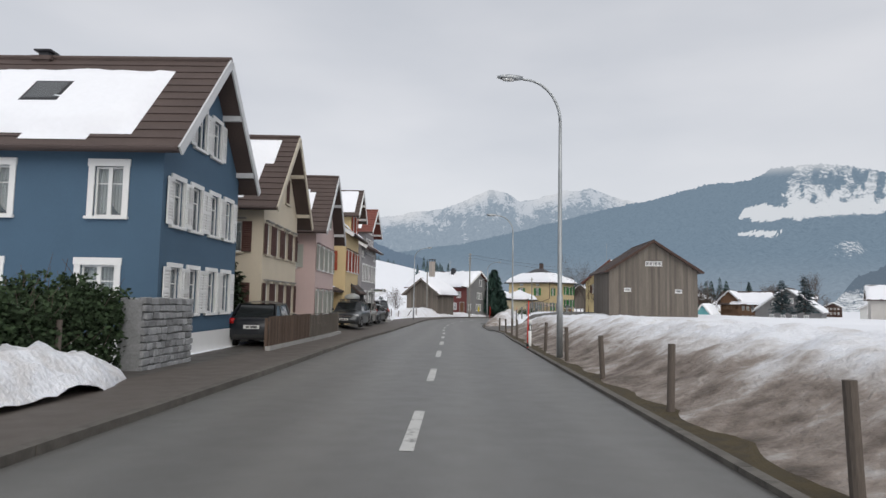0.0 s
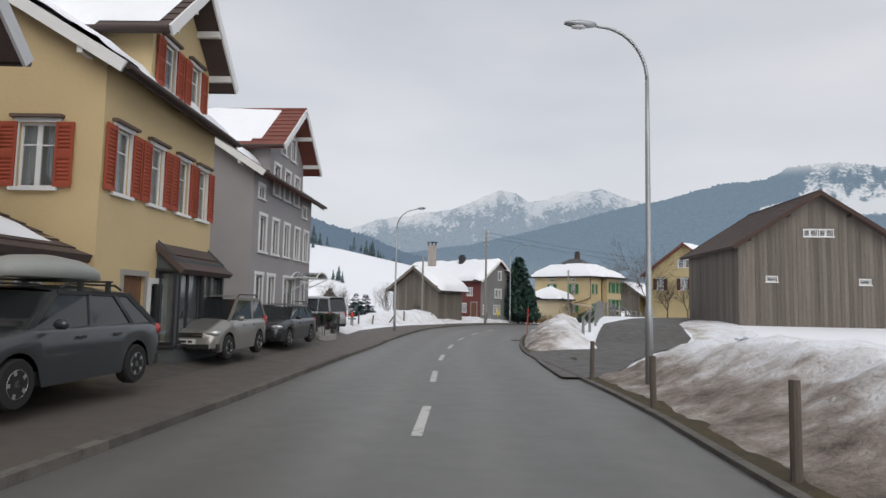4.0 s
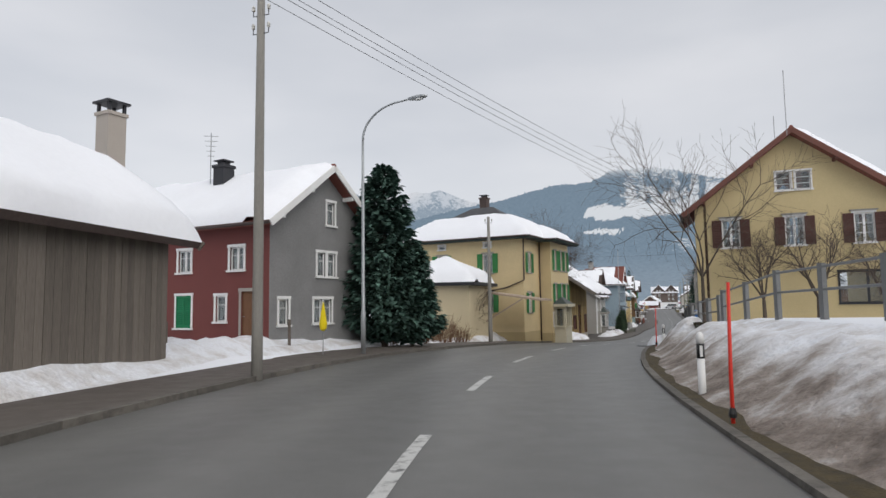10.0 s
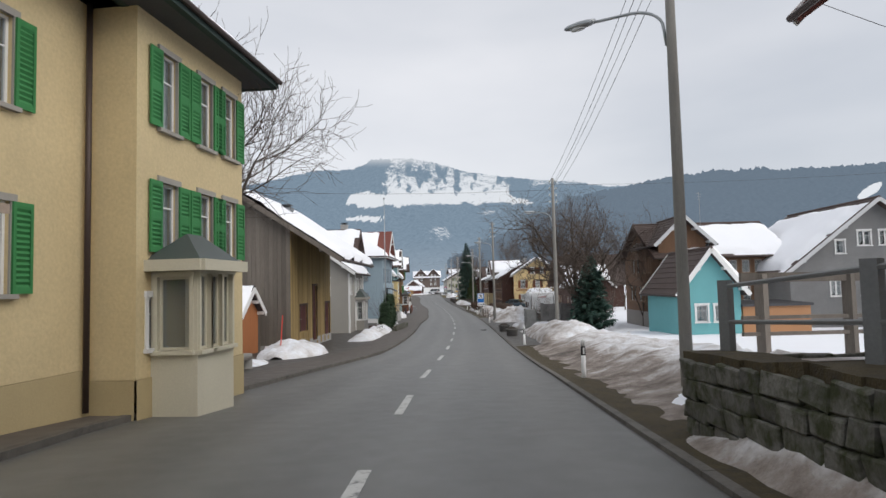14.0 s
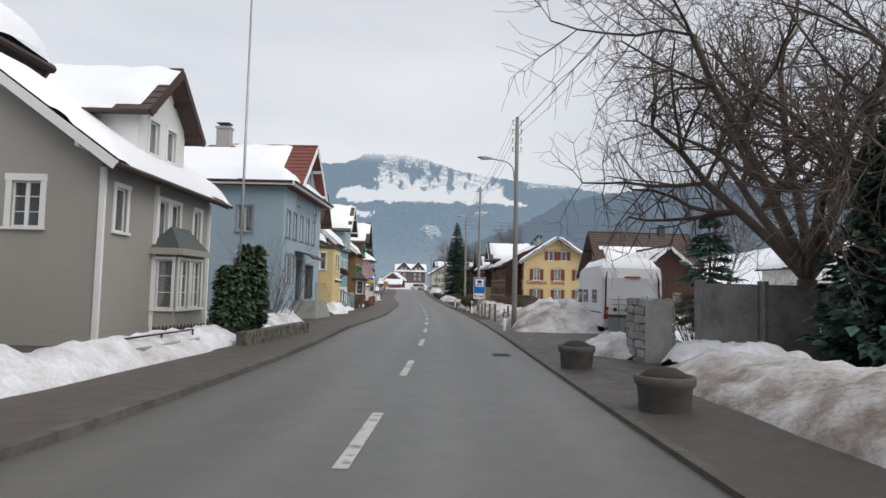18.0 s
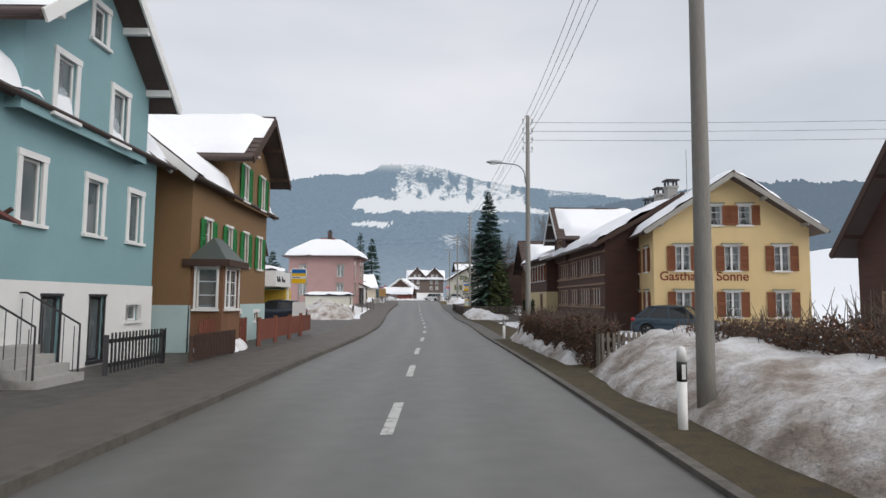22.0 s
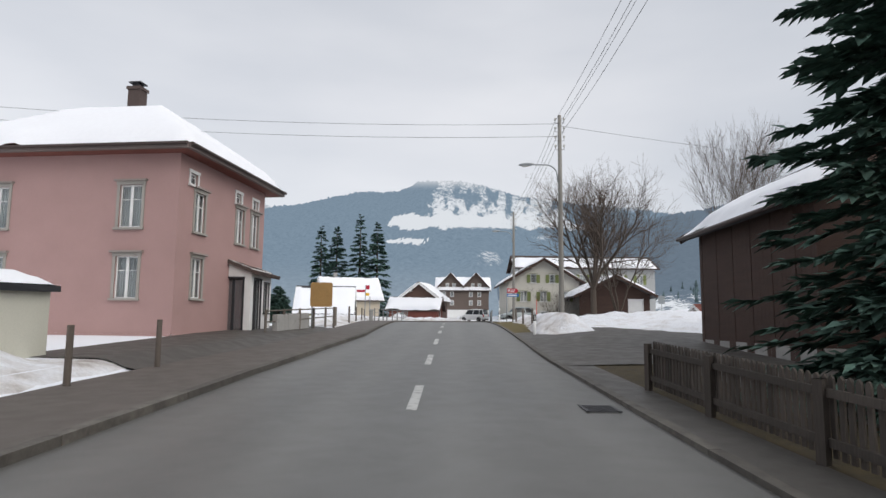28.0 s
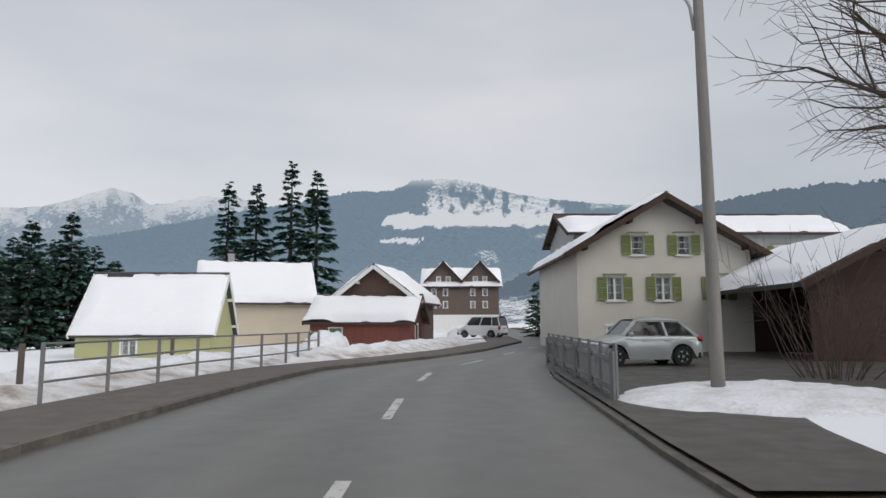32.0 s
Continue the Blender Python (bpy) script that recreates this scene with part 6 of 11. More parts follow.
snow_sheet(t, o + U * 4.6, o + U * 4.7 - V * 0.1 + Vector((0, 0, 3.5)), U, -V, 4.2, 2.9, 0.35, 8)
for u in (4.2,):
    bm = bmesh.new()
    beam(bm, U * u - V * 2.9 + Vector((0, 0, -0.05)), U * u - V * 2.9 + Vector((0, 0, 2.55)), 0.22, 0.22, U)
    part("pillar", bm, METAL_DARK if u < 1 else WHITE, t)
bm = bmesh.new()
slab(bm, U * 3.9 - V * 2.9 + Vector((0, 0, 2.35)), U * 5.6 - V * 2.9 + Vector((0, 0, 2.35)), U * 5.6 - V * 0.3 + Vector((0, 0, 2.35)), U * 3.9 - V * 0.3 + Vector((0, 0, 2.35)), 2.3, Vector((0, 0, 1)))
part("yellow_vestibule", bm, paint("shop_yellow", (0.62, 0.42, 0.06)), t, "yellow painted shop vestibule")
PINK2 = paint("old_rose_plaster", (0.40, 0.255, 0.24))
W_ROSE = style("rose_cornice", casing=0.1, trim=paint("stone_trim", (0.34, 0.32, 0.29)), cap=paint("stone_cornice", (0.30, 0.26, 0.24)), bars=1, curtain=0.5, straight=True)
h, o = house_xy("rose_house", "old rose plastered house with hipped snowy roof", 94.23, 241.37, -3.32)
U, V = block(h, o, o, 36.3, -1, 6.96, 8.5, 6.55, 9.3, "hip", 0.6, 0.6, PINK2, (PINK2, 0.4), TILE_RED, seed=37, verge=paint("taupe_fascia", (0.16, 0.13, 0.12)), windows={"l": row((1.7, 6.6), 3.9, 0.8, 1.45, W_ROSE) + row((1.7, 6.6), 1.55, 0.8, 1.4, W_ROSE), "f": row((1.4, 4.6, 6.0), 3.9, 0.7, 1.4, W_ROSE) + row((1.4,), 1.6, 0.7, 1.4, W_ROSE) + row((0.9, 4.4, 6.0), 5.5, 0.5, 0.4, W_SMALL)}, snow=[(0.42, (0.08, 0.75))])
chimney(h, o, o + U * 3.4 - V * -4.0 + Vector((0, 0, 9.1)), 0.5, 0.5, 1.0, TILE_BROWN, 36)

# -- the inn and the timber houses on the other side --
INN = paint("warm_yellow_plaster", (0.66, 0.50, 0.26))
W_INN = style("inn_shuttered", casing=0.08, shutter=paint("rust_shutter", (0.20, 0.07, 0.03)), shutter_w=0.42, bars=2, curtain=0.38, cap=paint("sage_cornice", (0.25, 0.25, 0.18)))
h, o = house_xy("inn", "yellow plastered village inn with rust shutters", 87.6, 189.17, -4.0)
U, V = block(h, o, o, 127.9, -1, 7.89, 9.4, 5.4, 8.45, "v", 0.6, 0.7, INN, None, TILE_BROWN, seed=41, verge=paint("stone_trim", (0.34, 0.32, 0.29)), windows={"f": row((1.5, 4.0, 6.5), 0.95, 0.75, 1.3, W_INN) + row((1.5, 4.0, 6.5), 3.35, 0.75, 1.3, W_INN) + row((3.2, 4.7), 5.75, 0.65, 1.05, W_INN), "l": row((1.5, 3.6, 6.0, 8.0), 0.95, 0.6, 1.3, W_INN) + row((1.5, 3.6, 6.0, 8.0), 3.35, 0.6, 1.3, W_INN)}, snow=[snow_on(0.3, (0.0, 0.0), (1, 0.97)), snow_on(0.3, (0.0, 0.0), (1, 0.97))])
DARKW = surface("dark_house_wood", (0.062, 0.028, 0.02), rough=0.7, var=0.3, scale=1.2, fine=16, bump=0.35, stretch=(0.5, 0.5, 5))
W_DARK = style("timber_band", casing=0.06, trim=paint("faded_trim", (0.26, 0.17, 0.11)), sash=WHITE, bars=1, curtain=0.48, straight=True)
h, o, hd = house_at("dark_timber_inn", "dark timber farmhouse with rows of small windows", 221.0, 9.9)
U, V = block(h, o, o, hd, 1, 12.7, 9, 5.0, 8.0, "u", 0.8, 0.5, DARKW, (WOOD_DARK, 1.1), TILE_BROWN, seed=43, verge=WOOD_DARK, windows={"f": row((1.2, 1.8, 2.4, 3.6, 4.2, 4.8, 5.4, 6.8, 7.4, 8.0, 9.6, 10.2, 10.8, 11.6), 1.5, 0.5, 0.95, W_DARK) + row((1.2, 1.8, 2.4, 3.6, 4.2, 4.8, 5.4, 6.8, 7.4, 8.0, 9.6, 10.2, 10.8, 11.6), 3.4, 0.5, 0.95, W_DARK)}, snow=[snow_on(0.3, (0.0, 0.12), (0.95, 0.93)), None])
block(h, o, o + U * 8.9 - V * 0.25, hd, 1, 3.8, 4.6, 6.2, 8.7, "v", 0.5, 0.75, DARKW, None, TILE_BROWN, seed=42, verge=paint("pale_bargeboard", (0.55, 0.56, 0.57)), skip="b", front_z=4.6, windows={"f": row((1.5, 2.3), 5.3, 0.5, 0.9, W_DARK)}, snow=[snow_on(0.3, (0.1, 0.05), (1, 0.92)), snow_on(0.3, (0.1, 0.05), (1, 0.92))])
for u, hh in ((1.0, 1.0), (2.6, 0.8), (4.4, 0.4)):
    chimney(h, o, o + U * u + V * 4.4 + Vector((0, 0, 7.7)), 0.6, 0.6, hh, CONCRETE, hd, "hood")
for z in (1.35, 2.75, 3.25, 4.65):
    bm = bmesh.new()
    beam(bm, -V * 0.05 + Vector((0, 0, z)), U * 12.7 - V * 0.05 + Vector((0, 0, z)), 0.1, 0.1)
    part("sill_beam", bm, paint("faded_trim", (0.26, 0.17, 0.11)), h)
h, o, hd = house_at("inn_annex", "timber annex with a cream sign band", 233.9, 9.2)
U, V = block(h, o, o, hd, 1, 7.6, 8, 5.0, 6.6, "u", 0.7, 0.4, DARKW, (paint("cream_band", (0.52, 0.42, 0.24)), 2.4), TILE_BROWN, seed=44, windows={"f": row((1.0, 2.2, 3.4, 4.6, 5.8, 6.8), 3.3, 0.55, 1.25, W_INN) + [(2.0, 0.2, 0.95, 2.0, DOOR_BROWN)]}, snow=[snow_on(0.3, (0, 0), (1, 0.95)), None])
h, o = house_xy("brown_farmhouse", "dark brown timber farmhouse with half-snowed roof", 83.67, 173.33, -3.96)
U, V = block(h, o, o, 31.3, 1, 6.86, 9, 3.6, 8.1, "v", 0.55, 0.7, DARKW, None, TILE_BROWN, seed=45, verge=WOOD_DARK, windows={"f": row((1.9, 2.6, 3.3, 4.6, 5.3), 1.2, 0.5, 0.85, W_DARK) + row((2.2, 2.9, 3.9, 4.6), 3.2, 0.5, 0.85, W_DARK) + row((3.0, 3.9), 5.3, 0.5, 0.8, W_DARK), "l": row((1.5, 3.4, 5.2), 1.3, 0.7, 0.85, W_DARK)}, snow=[snow_on(0.35, (0.1, 0.35), (0.72, 0.97)), None])
chimney(h, o, o + U * 3.4 + V * 6.8 + Vector((0, 0, 7.6)), 0.6, 0.6, 1.2, METAL_DARK, 31)
h, o, hd = house_at("brown_porch_house", "small dark timber house with white bargeboards", 191.0, 15.2)
U, V = block(h, o, o, hd + 90, -1, 5.0, 6, 3.2, 5.6, "v", 0.5, 0.6, DARKW, (CONCRETE, 0.4), TILE_BROWN, seed=46, verge=WHITE, windows={"f": row((1.5, 3.3), 1.1, 0.6, 0.9, W_DARK), "l": row((1.5, 3.5), 1.1, 0.7, 0.9, W_DARK)}, snow=[snow_on(0.3, (0.1, 0.1), (1, 0.95)), snow_on(0.3, (0.1, 0.1), (1, 0.95))])
h, o, hd = house_at("garden_farmhouse", "dark timber farmhouse beside the conifers", 249.6, 10.9)
U, V = block(h, o, o, hd, 1, 6.6, 9, 4.5, 7.9, "v", 0.6, 0.9, surface("tan_farmhouse_boards", (0.25, 0.125, 0.065), rough=0.8, var=0.25, scale=1.5, fine=18, bump=0.3, stretch=(3, 3, 0.4)), (CONCRETE, 0.4), TILE_BROWN, seed=47, verge=WOOD_DARK, windows={"f": row((1.6, 2.3, 4.4, 5.1), 1.3, 0.55, 0.9, W_DARK) + row((1.6, 2.3, 4.4, 5.1), 3.3, 0.55, 0.9, W_DARK), "l": row((1.4, 2.1, 2.8), 1.2, 0.6, 1.0, W_SMALL) + row((1.5, 2.5), 3.0, 0.6, 0.9, W_DARK)}, snow=[snow_on(0.4, (0.12, 0.15), (1, 0.9)), snow_on(0.4, (0.1, 0.0), (1, 0.95))])
h, o, hd = house_at("timber_shack", "dark weathered timber barn beside the spruce", 259.8, 8.0)
U, V = block(h, o, o, hd, 1, 6.8, 6, 3.9, 5.9, "u", 0.5, 0.5, WOOD_DARK, (CONCRETE, 0.5), TILE_GREY, seed=48, verge=WOOD_DARK, snow=[snow_on(0.25, (0.1, 0.35), (0.9, 0.95)), None], boards={"f": (WOOD_DARK, 0.22)})

# -- the last bend --
OFFW = paint("off_white_plaster", (0.60, 0.58, 0.52))
W_OL = style("olive_shuttered", casing=0.08, shutter=paint("olive_shutter", (0.20, 0.235, 0.09)), shutter_w=0.4, bars=2, curtain=0.35, cap=paint("olive_cornice", (0.25, 0.26, 0.16)))
h, o = house_xy("olive_house", "off-white plastered house with olive shutters", 132.23, 276.28, -2.58)
U, V = block(h, o, o, 118.8, -1, 7.9, 10, 4.4, 7.1, "v", 0.6, 0.7, OFFW, None, TILE_BROWN, seed=51, verge=WOOD_DARK, windows={"f": row((1.7, 3.9, 6.4), 2.35, 0.72, 1.05, W_OL) + row((2.8, 4.9), 4.4, 0.62, 0.9, W_OL) + row((1.7, 4.0), 0.5, 0.8, 0.7, W_SMALL)}, snow=[snow_on(0.25, (0, 0), (1, 0.95)), snow_on(0.25, (0.03, 0.03), (1, 0.95))])
BARN_RED = surface("barn_red_boards", (0.19, 0.065, 0.05), rough=0.85, var=0.25, scale=1.5, fine=18, bump=0.3, stretch=(3, 3, 0.4))
h, o = house_xy("red_barn", "red timber barn with snow-covered low front roof", 125.3, 292.9, -2.95, "barn")
U, V = block(h, o, o, 130, -1, 6.3, 3.6, 1.75, 3.45, "u", 0.35, 0.4, BARN_RED, (CONCRETE, 0.3), TILE_BROWN, seed=52, gutter=False, verge=WOOD_DARK, windows={"f": row((1.6,), 0.8, 0.8, 0.6, style("green_leaf", casing=0.06, door=paint("faded_green", (0.10, 0.2, 0.14)))), "r": row((1.8,), 0.7, 0.7, 0.9, W_SMALL)}, snow=[snow_on(0.4, (0.0, 0.1), (0.97, 1.0)), None])
block(h, o, o + U * 0.9 + V * 1.8, 130, -1, 5.4, 5.5, 3.0, 5.4, "v", 0.45, 0.5, paint("barn_umber", (0.11, 0.065, 0.05), fine=18, bump=0.3), None, TILE_BROWN, seed=57, gutter=False, verge=WHITE, snow=[snow_on(0.3, (0, 0), (1, 0.97)), snow_on(0.3, (0, 0), (1, 0.97))])
h, o = house_xy("green_shed", "pale green shed under a steep snowy roof", 112.7, 291.6, -2.9, "shed")
U, V = block(h, o, o, 114.6, -1, 6.6, 4.7, 1.1, 4.4, "u", 0.25, 0.25, paint("pale_green", (0.42, 0.42, 0.22)), None, TILE_GREY, seed=53, gutter=False, windows={"f": row((2.6,), 0.1, 0.7, 0.75, W_SMALL)}, snow=[snow_on(0.3, (0.03, 0.05), (0.97, 0.97)), None])
h, o = house_xy("meadow_house", "cream house with a broad snowy roof", 120.6, 304.5, -2.9)
U, V = block(h, o, o, 100, -1, 8.0, 7, 3.2, 6.6, "u", 0.5, 0.5, paint("cream_plaster", (0.56, 0.49, 0.38)), None, TILE_BROWN, seed=54, windows={"r": row((2.2, 4.4), 1.0, 0.7, 1.1, W_BLUE2) + row((3.3,), 3.2, 0.7, 1.0, W_BLUE2)}, snow=[snow_on(0.35, (0, 0), (1, 0.97)), None])
chimney(h, o, o + U * 2.0 - V * -3.5 + Vector((0, 0, 6.4)), 0.5, 0.5, 0.9, CONCRETE, 100)
h, o = house_xy("twin_gable_house", "brown shingled house with twin gables and white garage", 156.0, 336.0, -2.6)
U, V = block(h, o, o, 121, -1, 11.0, 9, 6.5, 9.5, "u", 0.5, 0.5, paint("shingle_brown", (0.13, 0.10, 0.085)), (WHITE, 2.4), TILE_BROWN, seed=55, windows={"f": row((1.5, 3.2, 7.2, 9.0), 3.4, 0.6, 0.9, W_SMALL) + row((1.5, 3.2, 7.2, 9.0), 5.2, 0.6, 0.9, W_SMALL)}, snow=[snow_on(0.35, (0, 0), (1, 0.97)), None])
for k in (0.6, 6.0):
    block(h, o, o + U * k, 121, -1, 4.6, 4.5, 7.2, 10.2, "v", 0.5, 0.6, paint("shingle_brown", (0.13, 0.10, 0.085)), None, TILE_BROWN, seed=56, windows={"f": row((1.6, 3.0), 7.1, 0.55, 0.8, W_SMALL)}, snow=[snow_on(0.2, (0.12, 0), (1, 0.9)), snow_on(0.2, (0.12, 0), (1, 0.9))], skip="b", front_z=6.0, verge=WOOD_DARK)

# ---- snow banks and heaps ----
def bank(s0, s1, n0, n1, height, dirt, seed, shape="ramp", lumps=0.18, label="dirty ploughed snow bank along the road", step=0.5, foot=0.0):
    """Snow along the road between two offsets. ramp: it rises from the first to the second and stays; heap: it falls again. dirt: shares at its foot and its far side."""
    f = lambda q, s: lerp_list(q, s) if isinstance(q, list) else (q(s) if callable(q) else q)  # noqa: E731
    cols = 16
    ss = list(np.arange(s0, s1 + step * 0.5, step))
    vs, dd = [], []
    for s in ss:
        a, b = f(n0, s), f(n1, s)
        ends = min(1.0, smooth(s0, s0 + 1.6, s), smooth(s1, s1 - 1.6, s)) if shape != "ramp" else smooth(s1, s1 - 2.5, s) * smooth(s0, s0 + 2.5, s)
        wob = 0.35 * noise.noise((s * 0.35, seed, 1.0))
        for k in range(cols + 1):
            t = k / cols
            n = a + (b - a) * t + wob * (1 - t) * 0.6 * (1 if b > a else -1)
            if shape == "ramp":
                p = smooth(0.0, 0.75, t) * 0.96 + 0.04 * t
            else:
                p = math.sin(math.pi * min(max(t, 0.0), 1.0)) ** 0.8
            l = lumps * (noise.fractal((s * 0.9, n * 0.9, seed), 0.8, 2.0, 4)) * (0.25 + p)
            g = ground_h(s, n)
            z = f(height, s) * p * ends + l * ends
            base = max(g, foot) if shape == "heap" else (foot * (1 - t) + max(g, foot) * t) * (1 if shape == "ramp" else 1)
            if shape == "ramp":
                z = max(z, g - foot + 0.03 * p)
                base = foot
            vs.append(P(s, n, base + z - (0.12 if (k in (0, cols) and shape == "heap") or (k == 0) else 0.0)))
            dd.append(dirt[0] + (dirt[1] - dirt[0]) * (smooth(0.22, 0.72, t) if shape == "ramp" else smooth(0.05, 0.95, t)) + 0.12 * noise.noise((s * 0.5, n * 1.5, seed + 3)))
    c = cols + 1
    fs = [(i * c + k, (i + 1) * c + k, (i + 1) * c + k + 1, i * c + k + 1) for i in range(len(ss) - 1) for k in range(cols)]
    me = mesh_of("snow_bank", vs, fs, DIRTY, True)
    if sum(p.normal.z for p in me.polygons) < 0:
        me.flip_normals()
    at = me.attributes.new("dirt", "FLOAT", "POINT")
    at.data.foreach_set("value", dd)
    return tagged(link("snow_bank", me), label, "snow bank", kind="stuff")


def heap(s, n, ls, ln, h, dirt, seed, label="heap of shovelled snow", z=0.0, lumps=0.2, turn=0.0):
    """A round heap of snow, ls long and ln wide."""
    res = 26
    vs, fs, dd = [], [], []
    c0, d, r = road_at(s)
    ct, st = math.cos(radians(turn)), math.sin(radians(turn))
    for i in range(res + 1):
        for j in range(res + 1):
            u, v = 2 * i / res - 1, 2 * j / res - 1
            w = 0.22 * noise.noise((u * 1.3 + seed, v * 1.3, seed))
            k = max(0.0, 1 - (u * u + v * v) * (1 + w * 2.5))
            hh = h * (k ** 0.62) + lumps * noise.fractal((u * ls * 0.8 + seed, v * ln * 0.8, seed), 0.8, 2.0, 4) * min(1, k * 3)
            a, b = u * ls / 2, v * ln / 2
            a, b = a * ct - b * st, a * st + b * ct
            p = P(s + a, n + b, 0)
            vs.append((p.x, p.y, p.z + z + ((hh if k > 0 else -0.15))))
            dd.append(dirt * (1.15 - 0.7 * k ** 0.5) + 0.1 * noise.noise((u * 3, v * 3, seed + 1)))
    for i in range(res):
        for j in range(res):
            q = [i * (res + 1) + j, (i + 1) * (res + 1) + j, (i + 1) * (res + 1) + j + 1, i * (res + 1) + j + 1]
            if max(1 - ((2 * (k // (res + 1)) / res - 1) ** 2 + (2 * (k % (res + 1)) / res - 1) ** 2) for k in q) > -0.25:
                fs.append(q)
    me = mesh_of("snow_heap", vs, fs, DIRTY, True)
    if sum(p.normal.z for p in me.polygons) < 0:
        me.flip_normals()
    at = me.attributes.new("dirt", "FLOAT", "POINT")
    at.data.foreach_set("value", dd)
    return tagged(link("snow_heap", me), label, "snow heap", kind="stuff")


RK = lambda k: (lambda s: lerp_list(RIGHT_KERB, s) + k)  # noqa: E731
LKW = lambda k: (lambda s: lerp_list(LEFT_KERB, s) - lerp_list(PAVE_W, s) - k)  # noqa: E731
bank(-30, 47.5, RK(0.16), RK(4.6), [(-30, 1.15), (30, 1.15), (42, 1.2), (47.5, 0.9)], (0.72, 0.02), 3, label="brown-stained ploughed snow bank beside the field", step=0.3)
bank(55.6, 68, RK(0.2), RK(3.4), [(55.6, 0.7), (61, 1.0), (68, 0.85)], (0.55, 0.12), 5, "heap", label="ploughed snow bank at the side road")
bank(65, 102.0, RK(0.2), RK(3.0), [(65, 0.8), (75, 0.95), (95, 1.0), (102.0, 1.0)], (0.68, 0.12), 6, label="ploughed snow bank below the yellow house")
bank(100.5, 119.5, RK(0.25), lambda s: lerp_list(STONE_WALL, s) + 0.1, [(98, 1.1), (104, 1.15), (107, 0.85), (110, 0.5), (119.5, 0.34)], (0.6, 0.2), 8, "ramp", label="dirty trodden snow beside the stone wall")
heap(111.6, 2.55, 3.8, 1.6, 0.5, 0.08, 9, "bright heap of broken snow at the kerb")
bank(118.5, 144, RK(0.35), RK(4.6), [(116, 0.45), (125, 0.7), (140, 0.75), (144, 0.8)], (0.72, 0.25), 10, label="dirty snow bank before the gardens")
bank(142.5, 157.6, RK(1.45), RK(5.0), [(142.5, 0.8), (147, 0.9), (151, 0.6), (157.6, 0.5)], (0.5, 0.15), 11, "heap", label="ploughed snow heap by the stone planters")
heap(156.5, 6.3, 6.5, 2.6, 0.75, 0.25, 12, "ploughed snow heap against the garden wall")
heap(161.0, 4.9, 3.4, 2.2, 0.6, 0.4, 13, "grey heap of old snow at the yard entrance")
bank(168.6, 176.5, RK(0.75), RK(5.5), [(168.6, 1.0), (172, 1.35), (176.5, 1.0)], (0.5, 0.16), 14, "heap", label="high snow heap beside the parked motorhome", lumps=0.42)
bank(175, 191, RK(0.7), RK(3.6), [(175, 0.75), (191, 0.55)], (0.72, 0.05), 15, label="dirty snow bank along the meadow fence")
bank(187, 199.8, RK(0.75), RK(4.4), [(187, 0.55), (193, 0.7), (199.8, 0.95)], (0.52, 0.16), 16, "heap", label="dirty snow heap before the hedge")
heap(214.2, 6.6, 7.0, 4.2, 0.22, 0.25, 17, "thin refrozen snow on the yard", lumps=0.05)
heap(226.5, 6.8, 14, 4.6, 0.16, 0.22, 18, "thin refrozen snow on the yard", lumps=0.05)
bank(236, 250, RK(1.0), RK(3.8), 0.65, (0.35, 0.08), 19, "heap", label="snow heap before the conifers")
heap(241.0, 5.6, 9, 3.6, 0.35, 0.3, 20, "trodden snow by the house door", lumps=0.1)
bank(270.5, 277, RK(0.9), RK(3.4), 0.7, (0.3, 0.1), 21, "heap", label="snow heap round the utility pole")
bank(274, 291, RK(0.9), RK(3.6), [(274, 0.7), (291, 0.6)], (0.4, 0.02), 22, label="snow bank behind the grass verge")
heap(279, 12, 22, 14, 0.9, 0.0, 23, "broad snow heap in the garden", lumps=0.25)
heap(298.2, 5.3, 5.8, 5.6, 0.3, 0.1, 24, "patch of snow round the pole", lumps=0.06)
heap(291.5, 5.0, 2.6, 2.0, 0.6, 0.12, 25, "small snow heap at the corner", lumps=0.12)
# left side
heap(8.6, -6.3, 6.5, 1.7, 0.75, 0.1, 31, "clean snow heap before the hedge")
bank(63, 107, LKW(0.05), LKW(2.3), [(63, 0.3), (72, 0.55), (78, 1.15), (83, 1.25), (88, 0.8), (95, 0.55), (107, 0.35)], (0.10, 0.0), 32, "ramp", label="clean snow along the pavement", lumps=0.14, foot=0.08)
bank(58, 64, -9.6, -7.8, 0.3, (0.2, 0.1), 33, "heap", label="snow strip along the fence")
bank(110.8, 120.5, LKW(-0.5), LKW(2.2), [(110.8, 0.5), (116, 0.75), (120.5, 0.6)], (0.2, 0.05), 34, "heap", label="snow heap by the garage", lumps=0.15)
heap(139.5, -8.0, 6.0, 3.0, 0.7, 0.25, 35, "old snow heap by the depot", lumps=0.2)
heap(134.2, -8.4, 4.0, 1.8, 0.25, 0.05, 36, "snow patch by the bench", lumps=0.05)
bank(149.5, 160.3, LKW(-0.1), LKW(1.7), [(149.5, 0.3), (153, 0.5), (160.3, 0.55)], (0.22, 0.04), 53, "heap", label="clean snow heaped along the front garden", lumps=0.2)
heap(160.5, -6.6, 5.5, 1.9, 0.55, 0.15, 37, "snow heap before the garden fence")
bank(163.0, 173.0, LKW(0.2), LKW(1.9), 0.5, (0.2, 0.05), 38, "heap", label="snow heaped on the low garden wall")
bank(200.5, 213.5, RK(0.8), RK(1.9), 0.36, (0.45, 0.12), 61, "heap", label="broken snow lying under the hedge", lumps=0.5)
heap(181.2, -7.6, 3.4, 2.2, 0.6, 0.12, 39, "snow heap beside the house corner")
heap(186.3, -7.0, 4.6, 2.0, 0.75, 0.15, 40, "shovelled snow heap before the yellow house")
